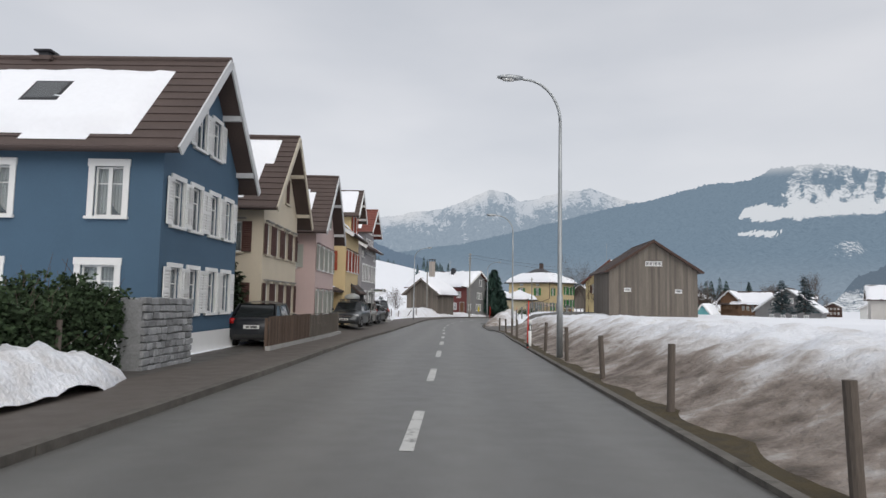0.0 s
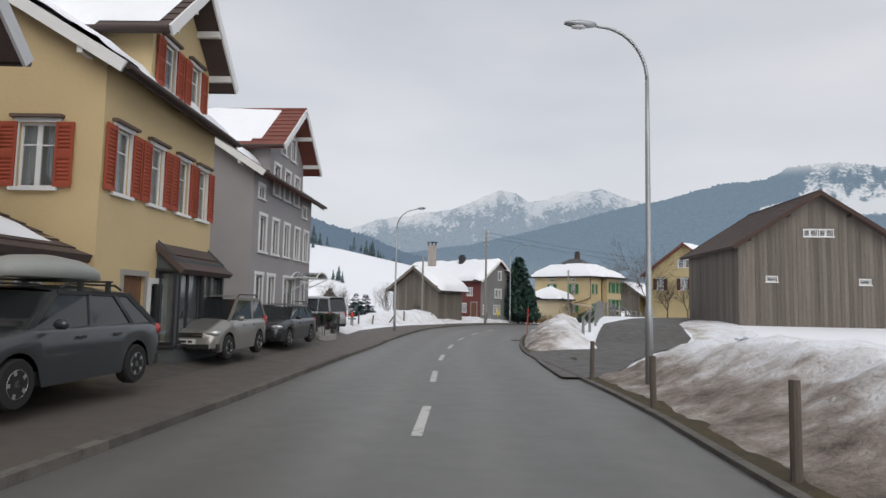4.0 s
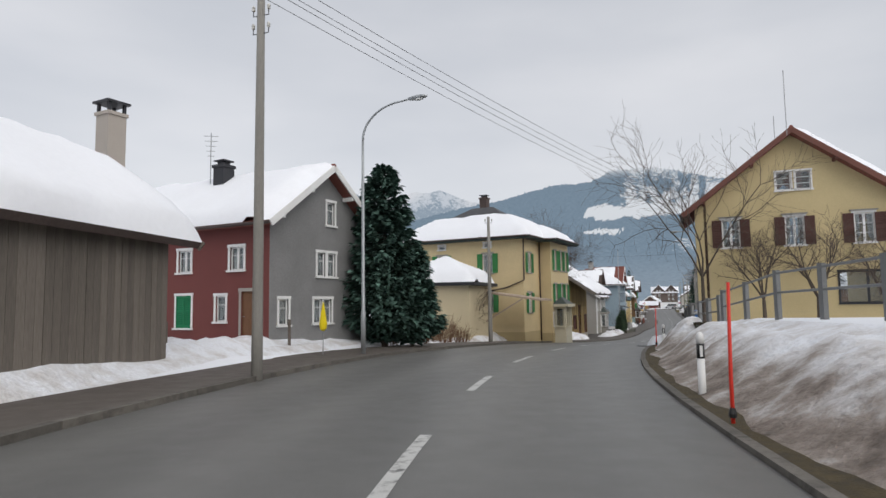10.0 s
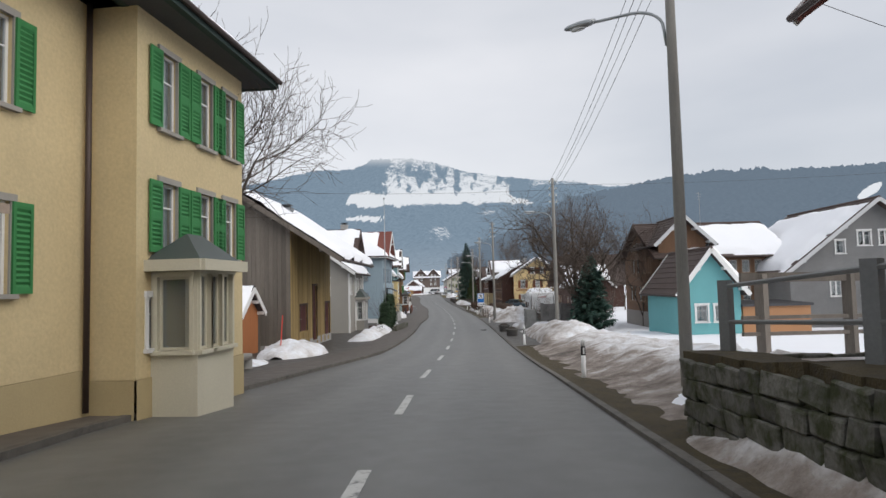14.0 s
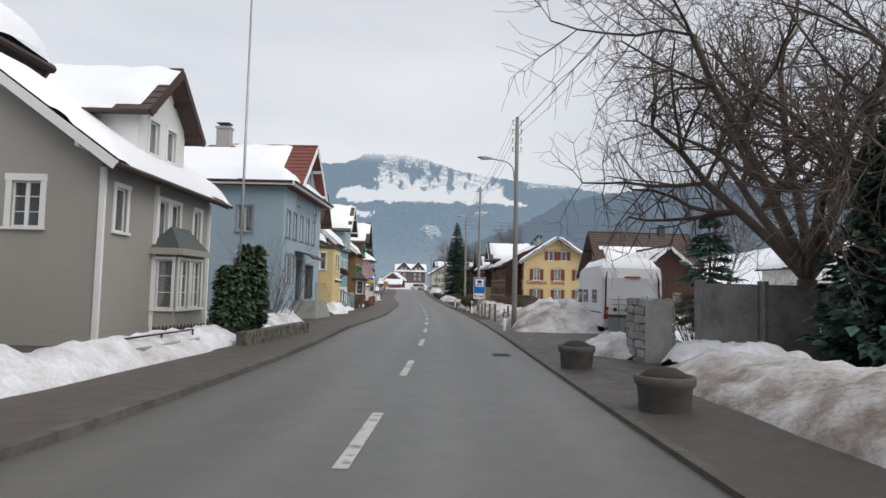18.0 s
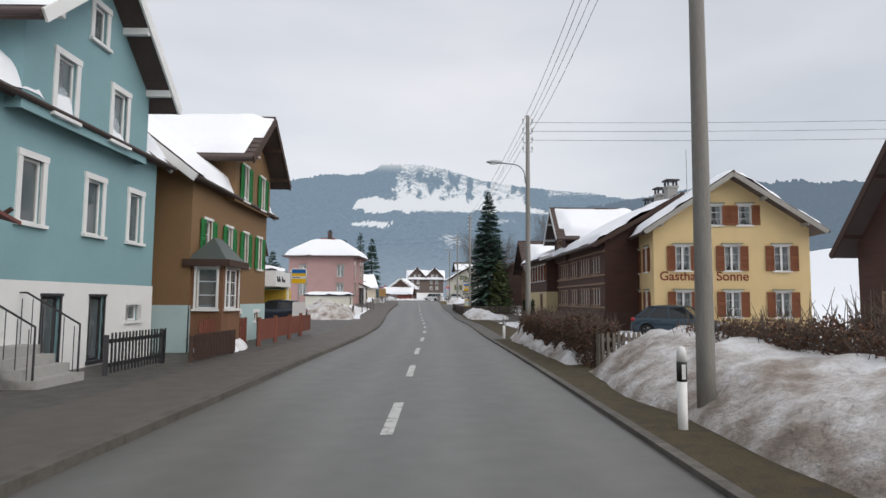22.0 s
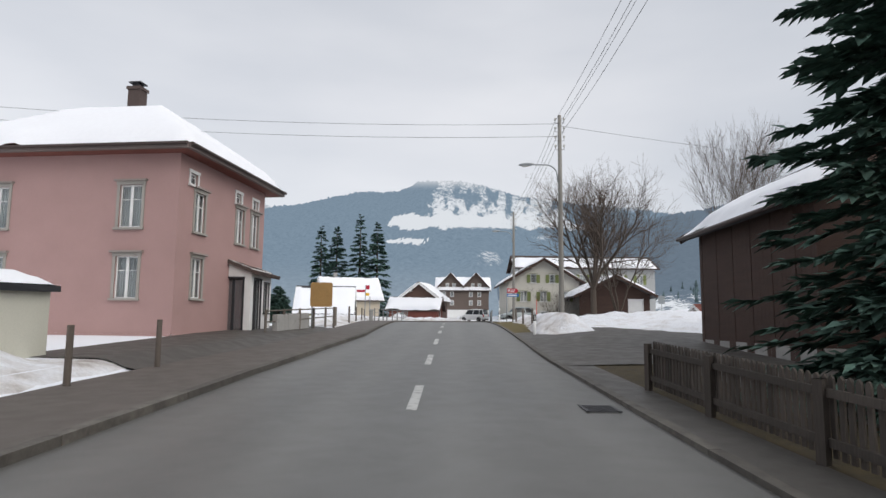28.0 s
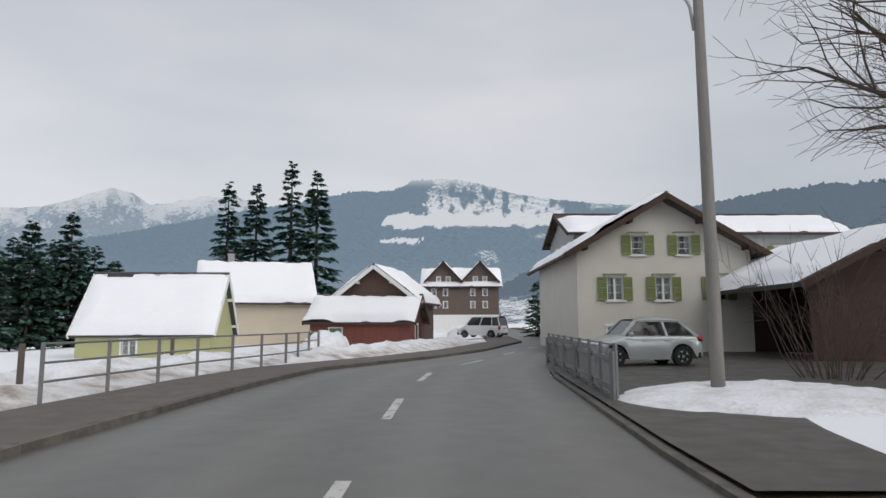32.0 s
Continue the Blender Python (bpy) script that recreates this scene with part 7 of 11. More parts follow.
heap(193.0, -7.2, 3.6, 1.6, 0.35, 0.12, 41, "snow patch by the steps")
heap(204.5, -6.7, 3.0, 1.4, 0.5, 0.1, 42, "snow heap inside the garden fence")
bank(233.5, 246, LKW(0.4), LKW(5.5), [(233, 1.0), (240, 1.1), (246, 0.8)], (0.5, 0.35), 43, "heap", label="high dirty heap of ploughed snow", lumps=0.4)
bank(243, 259, LKW(0.1), LKW(3.4), [(243, 0.7), (256, 0.55), (259, 0.3)], (0.22, 0.02), 44, label="snow bank along the pavement fence", foot=0.08)
bank(277, 330, LKW(0.15), LKW(2.6), [(277, 0.35), (290, 0.4), (330, 0.3)], (0.3, 0.02), 45, label="snow along the pavement", foot=0.08)
heap(322, -7.3, 6, 2.5, 0.9, 0.05, 46, "snow heap before the red barn")
heap(352, 1.0, 7, 4, 0.9, 0.08, 47, "snow heap across the junction")

# ---- street furniture ----
LAMP_GREY = surface("lamp_steel", (0.36, 0.38, 0.39), rough=0.45, var=0.12, scale=1.5, fine=30, bump=0.05, metal=0.6)
LAMP_GLASS = surface("lamp_glass", (0.62, 0.63, 0.62), rough=0.25, var=0.05, bump=0)
CONC_POLE = surface("weathered_pole", (0.235, 0.225, 0.205), rough=0.9, var=0.2, scale=2.0, fine=22, bump=0.4, stretch=(4, 4, 0.4))
PORCELAIN = surface("porcelain", (0.55, 0.54, 0.50), rough=0.3, var=0.08, bump=0)
RED_POLE = surface("signal_red", (0.62, 0.035, 0.02), rough=0.5, var=0.1, bump=0.02)
WHITE_PL = surface("white_plastic", (0.78, 0.78, 0.77), rough=0.4, var=0.06, bump=0.02)
BLACK_PL = surface("black_plastic", (0.02, 0.02, 0.02), rough=0.5, var=0.1, bump=0.02)
WIRE = surface("overhead_wire", (0.06, 0.06, 0.065), rough=0.6, var=0.05, bump=0)


def lamp_head(bm_parent, at, way, loc_label="pale glass lamp head"):
    d = Vector((way[0], way[1], 0)).normalized()
    m = Matrix((d, Vector((0, 0, 1)).cross(d), (0, 0, 1))).transposed().to_4x4()
    m.translation = at
    bm = bmesh.new()
    prof = [(-0.06, 0.045, 0.05), (0.1, 0.09, 0.075), (0.32, 0.115, 0.085), (0.52, 0.10, 0.06), (0.64, 0.05, 0.03)]
    rings = []
    for x, w, hh in prof:
        rings.append([bm.verts.new((x, w * math.cos(a), hh * math.sin(a) + 0.02)) for a in [2 * math.pi * k / 10 for k in range(10)]])
    for a, b in zip(rings, rings[1:]):
        for k in range(10):
            bm.faces.new((a[k], a[(k + 1) % 10], b[(k + 1) % 10], b[k]))
    bm.faces.new(rings[0][::-1])
    bm.faces.new(rings[-1])
    hd_ob = part("lamp_head", bm, LAMP_GREY, bm_parent, matrix=m, smooth_faces=True)
    bm = bmesh.new()
    lathe(bm, [(0.02, -0.085), (0.075, -0.075), (0.09, -0.03)], 10, Matrix.Translation((0.33, 0, 0)) @ Matrix.Diagonal((2.1, 0.95, 1, 1)))
    part("diffuser", bm, LAMP_GLASS, hd_ob, "milky glass cover", smooth_faces=True)


def street_lamp(base, tip, height):
    """A steel lamp post whose top bends over towards tip."""
    base, tip = Vector(base), Vector(tip)
    t = thing("street_lamp", base, "tall bent grey steel street lamp", "street lamp", "bent street lamps")
    way = tip - base
    way.z = 0
    arm = way.length
    d = way.normalized()
    bm = bmesh.new()
    tube(bm, [(0, 0, -0.3), (0, 0, 1.3), (0, 0, 1.35), (0, 0, height - 2.7), (0, 0, height - 1.2)], [0.085, 0.08, 0.062, 0.05, 0.042], 12)
    part("pole", bm, LAMP_GREY, t, smooth_faces=True)
    bm = bmesh.new()
    pts = []
    for k in range(13):
        a = math.pi / 2 * k / 12
        pts.append(d * (arm * 0.62 * (1 - math.cos(a))) + Vector((0, 0, height - 1.25 + 1.15 * math.sin(a))))
    pts.append(d * (arm - 0.45) + Vector((0, 0, height - 0.06)))
    tube(bm, pts, [0.042 - 0.001 * k for k in range(len(pts))], 10)
    part("arm", bm, LAMP_GREY, t, smooth_faces=True)
    lamp_head(t, d * (arm - 0.5) + Vector((0, 0, height - 0.08)), d)
    return t


street_lamp(P(16.75, 2.8, 0.5), P(16.6, 1.2, 0), 7.3)
street_lamp(P(42.3, 4.1, 0.5), P(42.1, 2.4, 0), 7.5)
street_lamp(P(69.8, -6.35, 0.1), P(68.7, -4.2, 0), 8.1)
street_lamp(Vector((4.4, 97.9, -1.0)), Vector((6.28, 96.4, 0)), 8.5)


def utility_pole(base, height, lamp=None, lamp_z=7.9, pins=4, material=None, lean=0.0, along=(0.5, 0.85)):
    base = Vector(base)
    t = thing("utility_pole", base, "weathered utility pole with porcelain insulators" if pins else "plain weathered wooden pole in the snow", "utility pole", "utility poles")
    bm = bmesh.new()
    tube(bm, [(0, 0, -0.4), (0, 0, 1.0), (0, 0, height * 0.6), (0, 0, height)], [0.125, 0.12, 0.10, 0.08], 12)
    part("pole", bm, material or CONC_POLE, t, smooth_faces=True)
    d = Vector((along[0], along[1], 0)).normalized()
    side = Vector((d.y, -d.x, 0))
    for k in range(pins):
        for sgn in (-1, 1):
            z = height - 0.25 - 0.42 * k
            if height < 7.5 and k > 1:
                continue
            bm = bmesh.new()
            tube(bm, [side * (sgn * 0.08) + Vector((0, 0, z - 0.12)), side * (sgn * 0.2) + Vector((0, 0, z - 0.12)), side * (sgn * 0.2) + Vector((0, 0, z))], 0.012, 6)
            b = part("bracket", bm, METAL_DARK, t)
            bm = bmesh.new()
            lathe(bm, [(0.02, 0), (0.045, 0.02), (0.03, 0.06), (0.045, 0.08), (0.02, 0.13)], 8, Matrix.Translation(side * (sgn * 0.2) + Vector((0, 0, z))))
            part("insulator", bm, PORCELAIN, b, "white porcelain insulator", smooth_faces=True)
    if lamp is not None:
        w = Vector(lamp) - base
        w.z = 0
        arm, dd = w.length, w.normalized()
        bm = bmesh.new()
        pts = [dd * 0.1 + Vector((0, 0, lamp_z - 0.9))]
        for k in range(9):
            a = math.pi / 2 * k / 8
            pts.append(dd * (0.14 + (arm - 0.75) * (1 - math.cos(a)) * 0.55) + Vector((0, 0, lamp_z - 0.55 + 0.5 * math.sin(a))))
        pts.append(dd * (arm - 0.5) + Vector((0, 0, lamp_z)))
        tube(bm, pts, 0.03, 8)
        part("lamp_arm", bm, LAMP_GREY, t, smooth_faces=True)
        lamp_head(t, dd * (arm - 0.55) + Vector((0, 0, lamp_z)), dd)
    return t


RIGHT_POLES = [(122.9, 4.2, 9.6, 124.2), (148.9, 5.55, 9.8, 149.0), (172.1, 3.33, 9.8, 171.6), (193.4, 3.45, 10.2, 193.4), (212.1, 3.95, 9.9, 212.0), (248.2, 4.3, 10.2, 248.4), (273.8, 4.55, 10.0, 274.3), (298.3, 4.6, 9.4, 298.5)]
for s, n, hh, ls in RIGHT_POLES:
    utility_pole(P(s, n, 0), hh, P(ls, n - 1.75, 0), 7.75)
utility_pole(Vector((1.5, 90.6, -0.95)), 9.25)
utility_pole(Vector((-4.5, 87.4, -0.8)), 6.2, pins=0)
utility_pole(P(111.9, -6.95, 0), 7.4, pins=1)


def wire(a, b, sag):
    a, b = Vector(a), Vector(b)
    bm = bmesh.new()
    pts = [a.lerp(b, k / 14) - Vector((0, 0, sag * 4 * (k / 14) * (1 - k / 14))) for k in range(15)]
    tube(bm, [p - a for p in pts], 0.008, 5)
    ob = part("overhead_wire", bm, WIRE, None, loc=a)
    return tagged(ob, "thin dark overhead wire between poles", "wire", "overhead wires")


tops = [Vector((1.5, 90.6, 8.25))] + [P(s, n, hh - 0.1) for s, n, hh, ls in RIGHT_POLES]
for a, b in zip(tops, tops[1:]):
    d = (b - a).normalized()
    side = Vector((d.y, -d.x, 0)) * 0.2
    for k, sgn in ((0, -1), (0, 1), (1, -1), (1, 1)):
        off = side * sgn - Vector((0, 0, 0.15 + 0.42 * k))
        wire(a + off, b + off, 0.35 + 0.08 * k)
for a, b in ((P(212.1, 3.95, 9.6), P(206, 40, 9.2)), (P(212.1, 3.95, 9.2), P(206, 40, 8.9)), (P(212.1, 3.95, 8.8), P(206, 40, 8.5)), (P(148.9, 5.55, 9.1), P(146, -17, 9.3)), (P(148.9, 5.55, 9.4), P(150, 34, 10.2)), (P(273.8, 4.55, 9.5), P(279, 30, 8.3)), (P(273.8, 4.55, 9.6), P(268, -18, 8.6)), (P(273.8, 4.55, 9.0), P(268, -18, 8.1)), (P(122.9, 4.2, 9.2), P(120.5, 14, 10.2)), (P(122.9, 4.2, 8.9), P(127, 18, 6.5))):
    wire(a, b, 0.3)

# posts
bm0 = bmesh.new()
tube(bm0, [(0, 0, -0.5), (0, 0, 0.5), (0, 0, 1.0)], [0.058, 0.056, 0.054], 10)
post0 = part("fence_post", bm0, WOOD_POST, None, smooth_faces=False)
tagged(post0, "weathered grey wooden fence post in the snow", "post", "roadside fence posts")
first_post = True


def post(s, n, h, lean=(0, 0), scale=1.0):
    global first_post
    m = Matrix.Translation(P(s, n, h - 1.0)) @ Euler((radians(lean[0]), radians(lean[1]), s * 1.7)).to_matrix().to_4x4()
    if first_post:
        post0.matrix_basis = m
        first_post = False
        return post0
    return copy_thing(post0, m)


for k, s in enumerate((5.0, 9.2, 13.3, 17.5, 21.5, 25.6, 30.4, 35.2, 40.0, 45.0)):
    post(s, 3.12 + 0.35 * smooth(30, 38, s), 0.97 + 0.04 * math.sin(k * 2.1), (2 * math.sin(k), 2 * math.cos(k * 3)))
for s, n in ((70.8, -9.3), (78.8, -9.15), (84.4, -9.25), (91.0, -9.7), (96.5, -9.6)):
    post(s, n, 1.25)
post(73.0, -9.2, 1.15, (0, -38))
post(76.0, -9.25, 1.15, (0, -34))
for s, n, hh in ((175.6, 3.5, 1.0), (178.4, 3.1, 1.05), (181.6, 3.1, 1.0), (184.6, 3.1, 1.0), (187.5, 3.2, 0.95), (278.1, 3.75, 1.05), (282.4, 3.75, 1.0), (286.6, 3.75, 1.0), (289.2, 3.75, 1.0)):
    post(s, n, hh, (1.5, 1))
for s, n in ((240.6, -6.7), (246.4, -7.2), (250.0, -6.7), (252.6, -6.4), (255.6, -6.3), (258.4, -6.2), (276.5, -6.2), (282.7, -6.5), (288.3, -7.0), (294, -7.5), (298.5, -8.0), (305.5, -8.4)):
    post(s, n, 1.05)
post(10.5, -6.7, 1.15)


def snow_pole(s, n, h=1.75, lean=2):
    t = thing("snow_pole", P(s, n, 0), "thin orange-red snow marking pole", "snow pole", "red snow poles")
    bm = bmesh.new()
    tube(bm, [(0, 0, -0.3), (0.0, 0, 0.6), (0.03 * lean / 2, 0, h)], [0.026, 0.024, 0.02], 8)
    part("rod", bm, RED_POLE, t, smooth_faces=True)
    bm = bmesh.new()
    lathe(bm, [(0.045, 0.0), (0.05, 0.05), (0.03, 0.12)], 8, Matrix.Translation((0, 0, 0.1)))
    part("clamp", bm, BLACK_PL, t)


for s, n, hh in ((22.8, 2.68, 1.75), (66.0, 2.75, 1.75), (85.0, 2.55, 1.75), (107.4, 2.5, 1.75), (291.0, 5.6, 1.7)):
    snow_pole(s, n, hh)
snow_pole(138.3, -8.2, 1.9, 6)


def marker_post(s, n):
    t = thing("marker_post", P(s, n, 0.0), "white roadside marker post with black band", "marker post", "marker posts")
    bm = bmesh.new()
    tube(bm, [(0, 0, -0.3), (0, 0, 0.62)], 0.06, 10)
    part("shaft", bm, WHITE_PL, t, smooth_faces=True)
    bm = bmesh.new()
    tube(bm, [(0, 0, 0.62), (0, 0, 0.86)], 0.062, 10)
    b = part("band", bm, BLACK_PL, t, "black band", smooth_faces=True)
    p, d, r = road_at(s)
    bm = bmesh.new()
    box(bm, (-0.022, -0.006, 0.65), (0.022, 0.006, 0.83), Matrix.Translation((-d[0] * 0.062, -d[1] * 0.062, 0)) @ Matrix.Rotation(radians(-heading(s)), 4, "Z"))
    part("reflector", bm, WHITE_PL, b, "white reflector")
    bm = bmesh.new()
    lathe(bm, [(0.06, 0.86), (0.06, 0.98), (0.045, 1.03), (0.015, 1.05)], 10)
    part("cap", bm, WHITE_PL, t, smooth_faces=True)


for s, n in ((24.3, 2.95), (87.7, 2.75), (108.8, 2.75), (127.5, 3.1), (143.8, 3.02), (169.9, 2.65), (192.8, 2.9), (212.5, 2.95), (271.0, 3.0), (290.4, 2.9)):
    marker_post(s, n)


def drain(s, n):
    t = thing("drain_grate", P(s, n, 0.004), "cast iron drain grate at the kerb", "drain", "drain grates")
    hd = heading(s)
    bm = bmesh.new()
    for k in range(7):
        box(bm, (-0.2, -0.29 + k * 0.09, 0.0), (0.2, -0.25 + k * 0.09, 0.012), Matrix.Rotation(radians(-hd), 4, "Z"))
    box(bm, (-0.24, -0.33, 0), (-0.2, 0.33, 0.014), Matrix.Rotation(radians(-hd), 4, "Z"))
    box(bm, (0.2, -0.33, 0), (0.24, 0.33, 0.014), Matrix.Rotation(radians(-hd), 4, "Z"))
    part("grate", bm, METAL_DARK, t)


for s, n in ((160.7, 1.6), (254.6, 1.9), (108.2, 1.8), (64.0, 2.2)):
    drain(s, n)

# ---- trees, hedges and shrubs ----
NEEDLE_DARK = surface("spruce_needles", (0.085, 0.15, 0.122), rough=0.9, var=0.45, scale=1.5, fine=9, bump=0, spec=0.15, island=0.45)
NEEDLE_OLD = surface("old_spruce_needles", (0.095, 0.16, 0.13), rough=0.9, var=0.45, scale=1.5, fine=9, bump=0, spec=0.15, island=0.45)
NEEDLE_GREEN = surface("arborvitae_scales", (0.125, 0.16, 0.075), rough=0.9, var=0.4, scale=1.5, fine=9, bump=0, spec=0.15, island=0.4)
# needles of distant trees: air haze is put into the colour, bluer than near ones
NEEDLE_HAZED = surface("hazed_needles", (0.075, 0.108, 0.118), rough=0.95, var=0.35, scale=0.8, fine=5, bump=0, spec=0.1, island=0.4)
CYPRESS = surface("cypress_scales", (0.105, 0.16, 0.10), rough=0.9, var=0.4, scale=1.5, fine=9, bump=0, spec=0.15, island=0.4)
LEAF_BROWN = surface("dry_beech_leaves", (0.145, 0.085, 0.06), rough=0.9, var=0.4, scale=2, fine=14, bump=0, spec=0.15, island=0.45)
LEAF_HEDGE = surface("evergreen_leaves", (0.042, 0.066, 0.033), rough=0.85, var=0.4, scale=2, fine=14, bump=0, spec=0.2, island=0.45)
IVY = surface("ivy_leaves", (0.022, 0.035, 0.016), rough=0.8, var=0.4, scale=2, fine=14, bump=0, spec=0.25, island=0.4)


def raw_mesh(name, vs, fs, material):
    """A mesh from arrays of vertices and of faces with the same number of corners each."""
    vs, fs = np.asarray(vs, float), np.asarray(fs, int)
    me = bpy.data.meshes.new(name)
    me.vertices.add(len(vs))
    me.vertices.foreach_set("co", vs.ravel())
    k = fs.shape[1]
    me.loops.add(fs.size)
    me.loops.foreach_set("vertex_index", fs.ravel())
    me.polygons.add(len(fs))
    me.polygons.foreach_set("loop_start", np.arange(0, fs.size, k))
    me.polygons.foreach_set("loop_total", np.full(len(fs), k))
    me.materials.append(material)
    me.update(calc_edges=True)
    return me


def sprays(p, d, side, length, width):
    """Leaf or needle sprays: a folded diamond at each point p, along d."""
    p, d, side = np.asarray(p), np.asarray(d), np.asarray(side)
    d = d / np.linalg.norm(d, axis=1)[:, None]
    side = side - d * (side * d).sum(1)[:, None]
    side = side / (np.linalg.norm(side, axis=1)[:, None] + 1e-9)
    L, W = np.asarray(length)[:, None], np.asarray(width)[:, None]
    up = np.cross(d, side)
    mid = p + d * L * 0.45
    v = np.stack([p, mid + side * W - up * W * 0.35, p + d * L, mid - side * W - up * W * 0.35], 1)
    n = len(p)
    i = np.arange(n)[:, None] * 4
    f = np.concatenate([i + np.array([[0, 1, 2]]), i + np.array([[0, 2, 3]])], 0)
    return v.reshape(-1, 3), f


def sticks(segs, sides=4):
    """Tapered bars from rows (x0, y0, z0, r0, x1, y1, z1, r1)."""
    a = np.asarray(segs, float)
    p, q = a[:, 0:3], a[:, 4:7]
    d = q - p
    d /= (np.linalg.norm(d, axis=1)[:, None] + 1e-9)
    ref = np.where(np.abs(d[:, 2:3]) > 0.9, np.array([[1.0, 0, 0]]), np.array([[0, 0, 1.0]]))
    u = np.cross(d, ref)
    u /= (np.linalg.norm(u, axis=1)[:, None] + 1e-9)
    w = np.cross(d, u)
    rings = []
    for c, r in ((p, a[:, 3:4]), (q, a[:, 7:8])):
        for k in range(sides):
            t = 2 * math.pi * k / sides
            rings.append(c + (u * math.cos(t) + w * math.sin(t)) * r)
    v = np.stack(rings, 1).reshape(-1, 3)
    i = np.arange(len(a))[:, None] * (2 * sides)
    f = np.concatenate([i + np.array([[k, (k + 1) % sides, sides + (k + 1) % sides, sides + k]]) for k in range(sides)], 0)
    return v, f


def conifer_crown(h, r, low, seed, n_branch, per, droop=0.35, power=0.85, leaf=(0.5, 0.12), ragged=0.25):
    rng = np.random.default_rng(seed)
    t = np.sort(rng.random(n_branch) ** 1.15)
    z = low + (h - low) * t
    az = np.arange(n_branch) * 2.39996 + rng.random(n_branch) * 0.9
    length = r * ((1 - t) ** power) * (1 - ragged + 2 * ragged * rng.random(n_branch)) + 0.12
    P0, D, S, Ls, Ws, wood = [], [], [], [], [], []
    for k in range(n_branch):
        o = np.array([math.cos(az[k]), math.sin(az[k]), 0.0])
        s = np.array([-o[1], o[0], 0.0])
        L = length[k]
        lift = 0.35 - droop * (1.3 - t[k])
        u = np.linspace(0.12, 1.0, per) ** 0.9 + rng.normal(0, 0.03, per)
        base = np.array([0, 0, z[k]]) + o * (u * L)[:, None] + np.array([0, 0, 1.0]) * (lift * L * u - 0.22 * L * u * u + 0.16 * L * u ** 4)[:, None]
        sd = rng.choice([-1.0, 1.0], per) * (0.35 + 0.75 * rng.random(per)) * (1.05 - 0.6 * u)
        d = o + s * sd[:, None] + np.array([0, 0, 1.0]) * (rng.normal(-0.28, 0.22, per))[:, None]
        P0.append(base)
        D.append(d)
        S.append(np.cross(d, [0, 0, 1.0]) + rng.normal(0, 0.25, (per, 3)))
        sz = leaf[0] * (0.6 + 0.7 * rng.random(per)) * (0.35 + 0.65 * min(1.0, L / (0.55 * r)))
        Ls.append(sz)
        Ws.append(np.full(per, leaf[1]) * sz / leaf[0] * (0.8 + 0.5 * rng.random(per)))
        tip = base[-1]
        wood.append([0, 0, z[k], 0.012 + 0.012 * L, *(base[per // 2] * 1.0), 0.008 + 0.004 * L])
    v, f = sprays(np.concatenate(P0), np.concatenate(D), np.concatenate(S), np.concatenate(Ls), np.concatenate(Ws))
    return v, f, wood


CONE_CACHE = {}


def conifer(base, h, r, seed=1, low=0.06, n=150, per=26, name="spruce_tree", label="dark green spruce with drooping branches", material=None, droop=0.35, power=0.85, leaf=(0.5, 0.12), group="", turn=0.0, ragged=0.25):
    key = (round(h, 1), round(r, 1), seed, n, per, material.name if material else "")
    if key not in CONE_CACHE:
        v, f, wood = conifer_crown(h, r, h * low, seed, n, per, droop, power, leaf, ragged)
        crown = raw_mesh("crown", v, f, material or NEEDLE_DARK)
        v, f = sticks([[0, 0, -0.3, 0.018 * h, 0, 0, h * 0.5, 0.011 * h], [0, 0, h * 0.5, 0.011 * h, 0, 0, h, 0.01]] , 7)
        trunk = raw_mesh("trunk", v, f, BARK)
        v, f = sticks(wood, 3)
        CONE_CACHE[key] = (trunk, crown, raw_mesh("branchwork", v, f, BARK))
    t = thing(name, base, label, "tree", group)
    t.rotation_euler.z = turn
    for nm, me in zip(("trunk", "crown", "branchwork"), CONE_CACHE[key]):
        ob = link(nm, me, t)
        if nm == "branchwork":
            tagged(ob, kind="stuff")
    return t


def grow(rng, p, d, length, r, depth, out, levels, spread, up, kids):
    """Grows one limb as a bent chain of sticks and its side shoots."""
    steps = 5 if depth < 2 else 3
    q = np.array(p, float)
    d = np.array(d, float)
    for k in range(steps):
        d = d + rng.normal(0, 0.10 + 0.03 * depth, 3) + np.array([0, 0, up * (0.05 + 0.03 * depth)])
        d /= np.linalg.norm(d)
        r1 = r * (1 - 0.75 * (k + 1) / steps) if depth >= levels else r * (1 - 0.55 * (k + 1) / steps)
        r0 = r * (1 - 0.55 * k / steps) if depth < levels else r * (1 - 0.75 * k / steps)
        nq = q + d * length / steps
        out.append((depth, [*q, max(r0, 0.006), *nq, max(r1, 0.005)]))
        if depth < levels and (k >= 1 or depth > 0):
            for c in range(kids[depth] if k < steps - 1 else kids[depth] + 1):
                a = rng.random() * 2 * math.pi
                o = np.cross(d, [math.cos(a), math.sin(a), 0.3])
                o /= np.linalg.norm(o) + 1e-9
                nd = d * (1 - spread * 0.5) + o * spread * (0.7 + 0.5 * rng.random())
                nd /= np.linalg.norm(nd)
                grow(rng, nq, nd, length * (0.5 + 0.25 * rng.random()) * (1 - 0.35 * k / steps), max(r1 * 0.62, 0.008), depth + 1, out, levels, spread, up, kids)
        q = nq


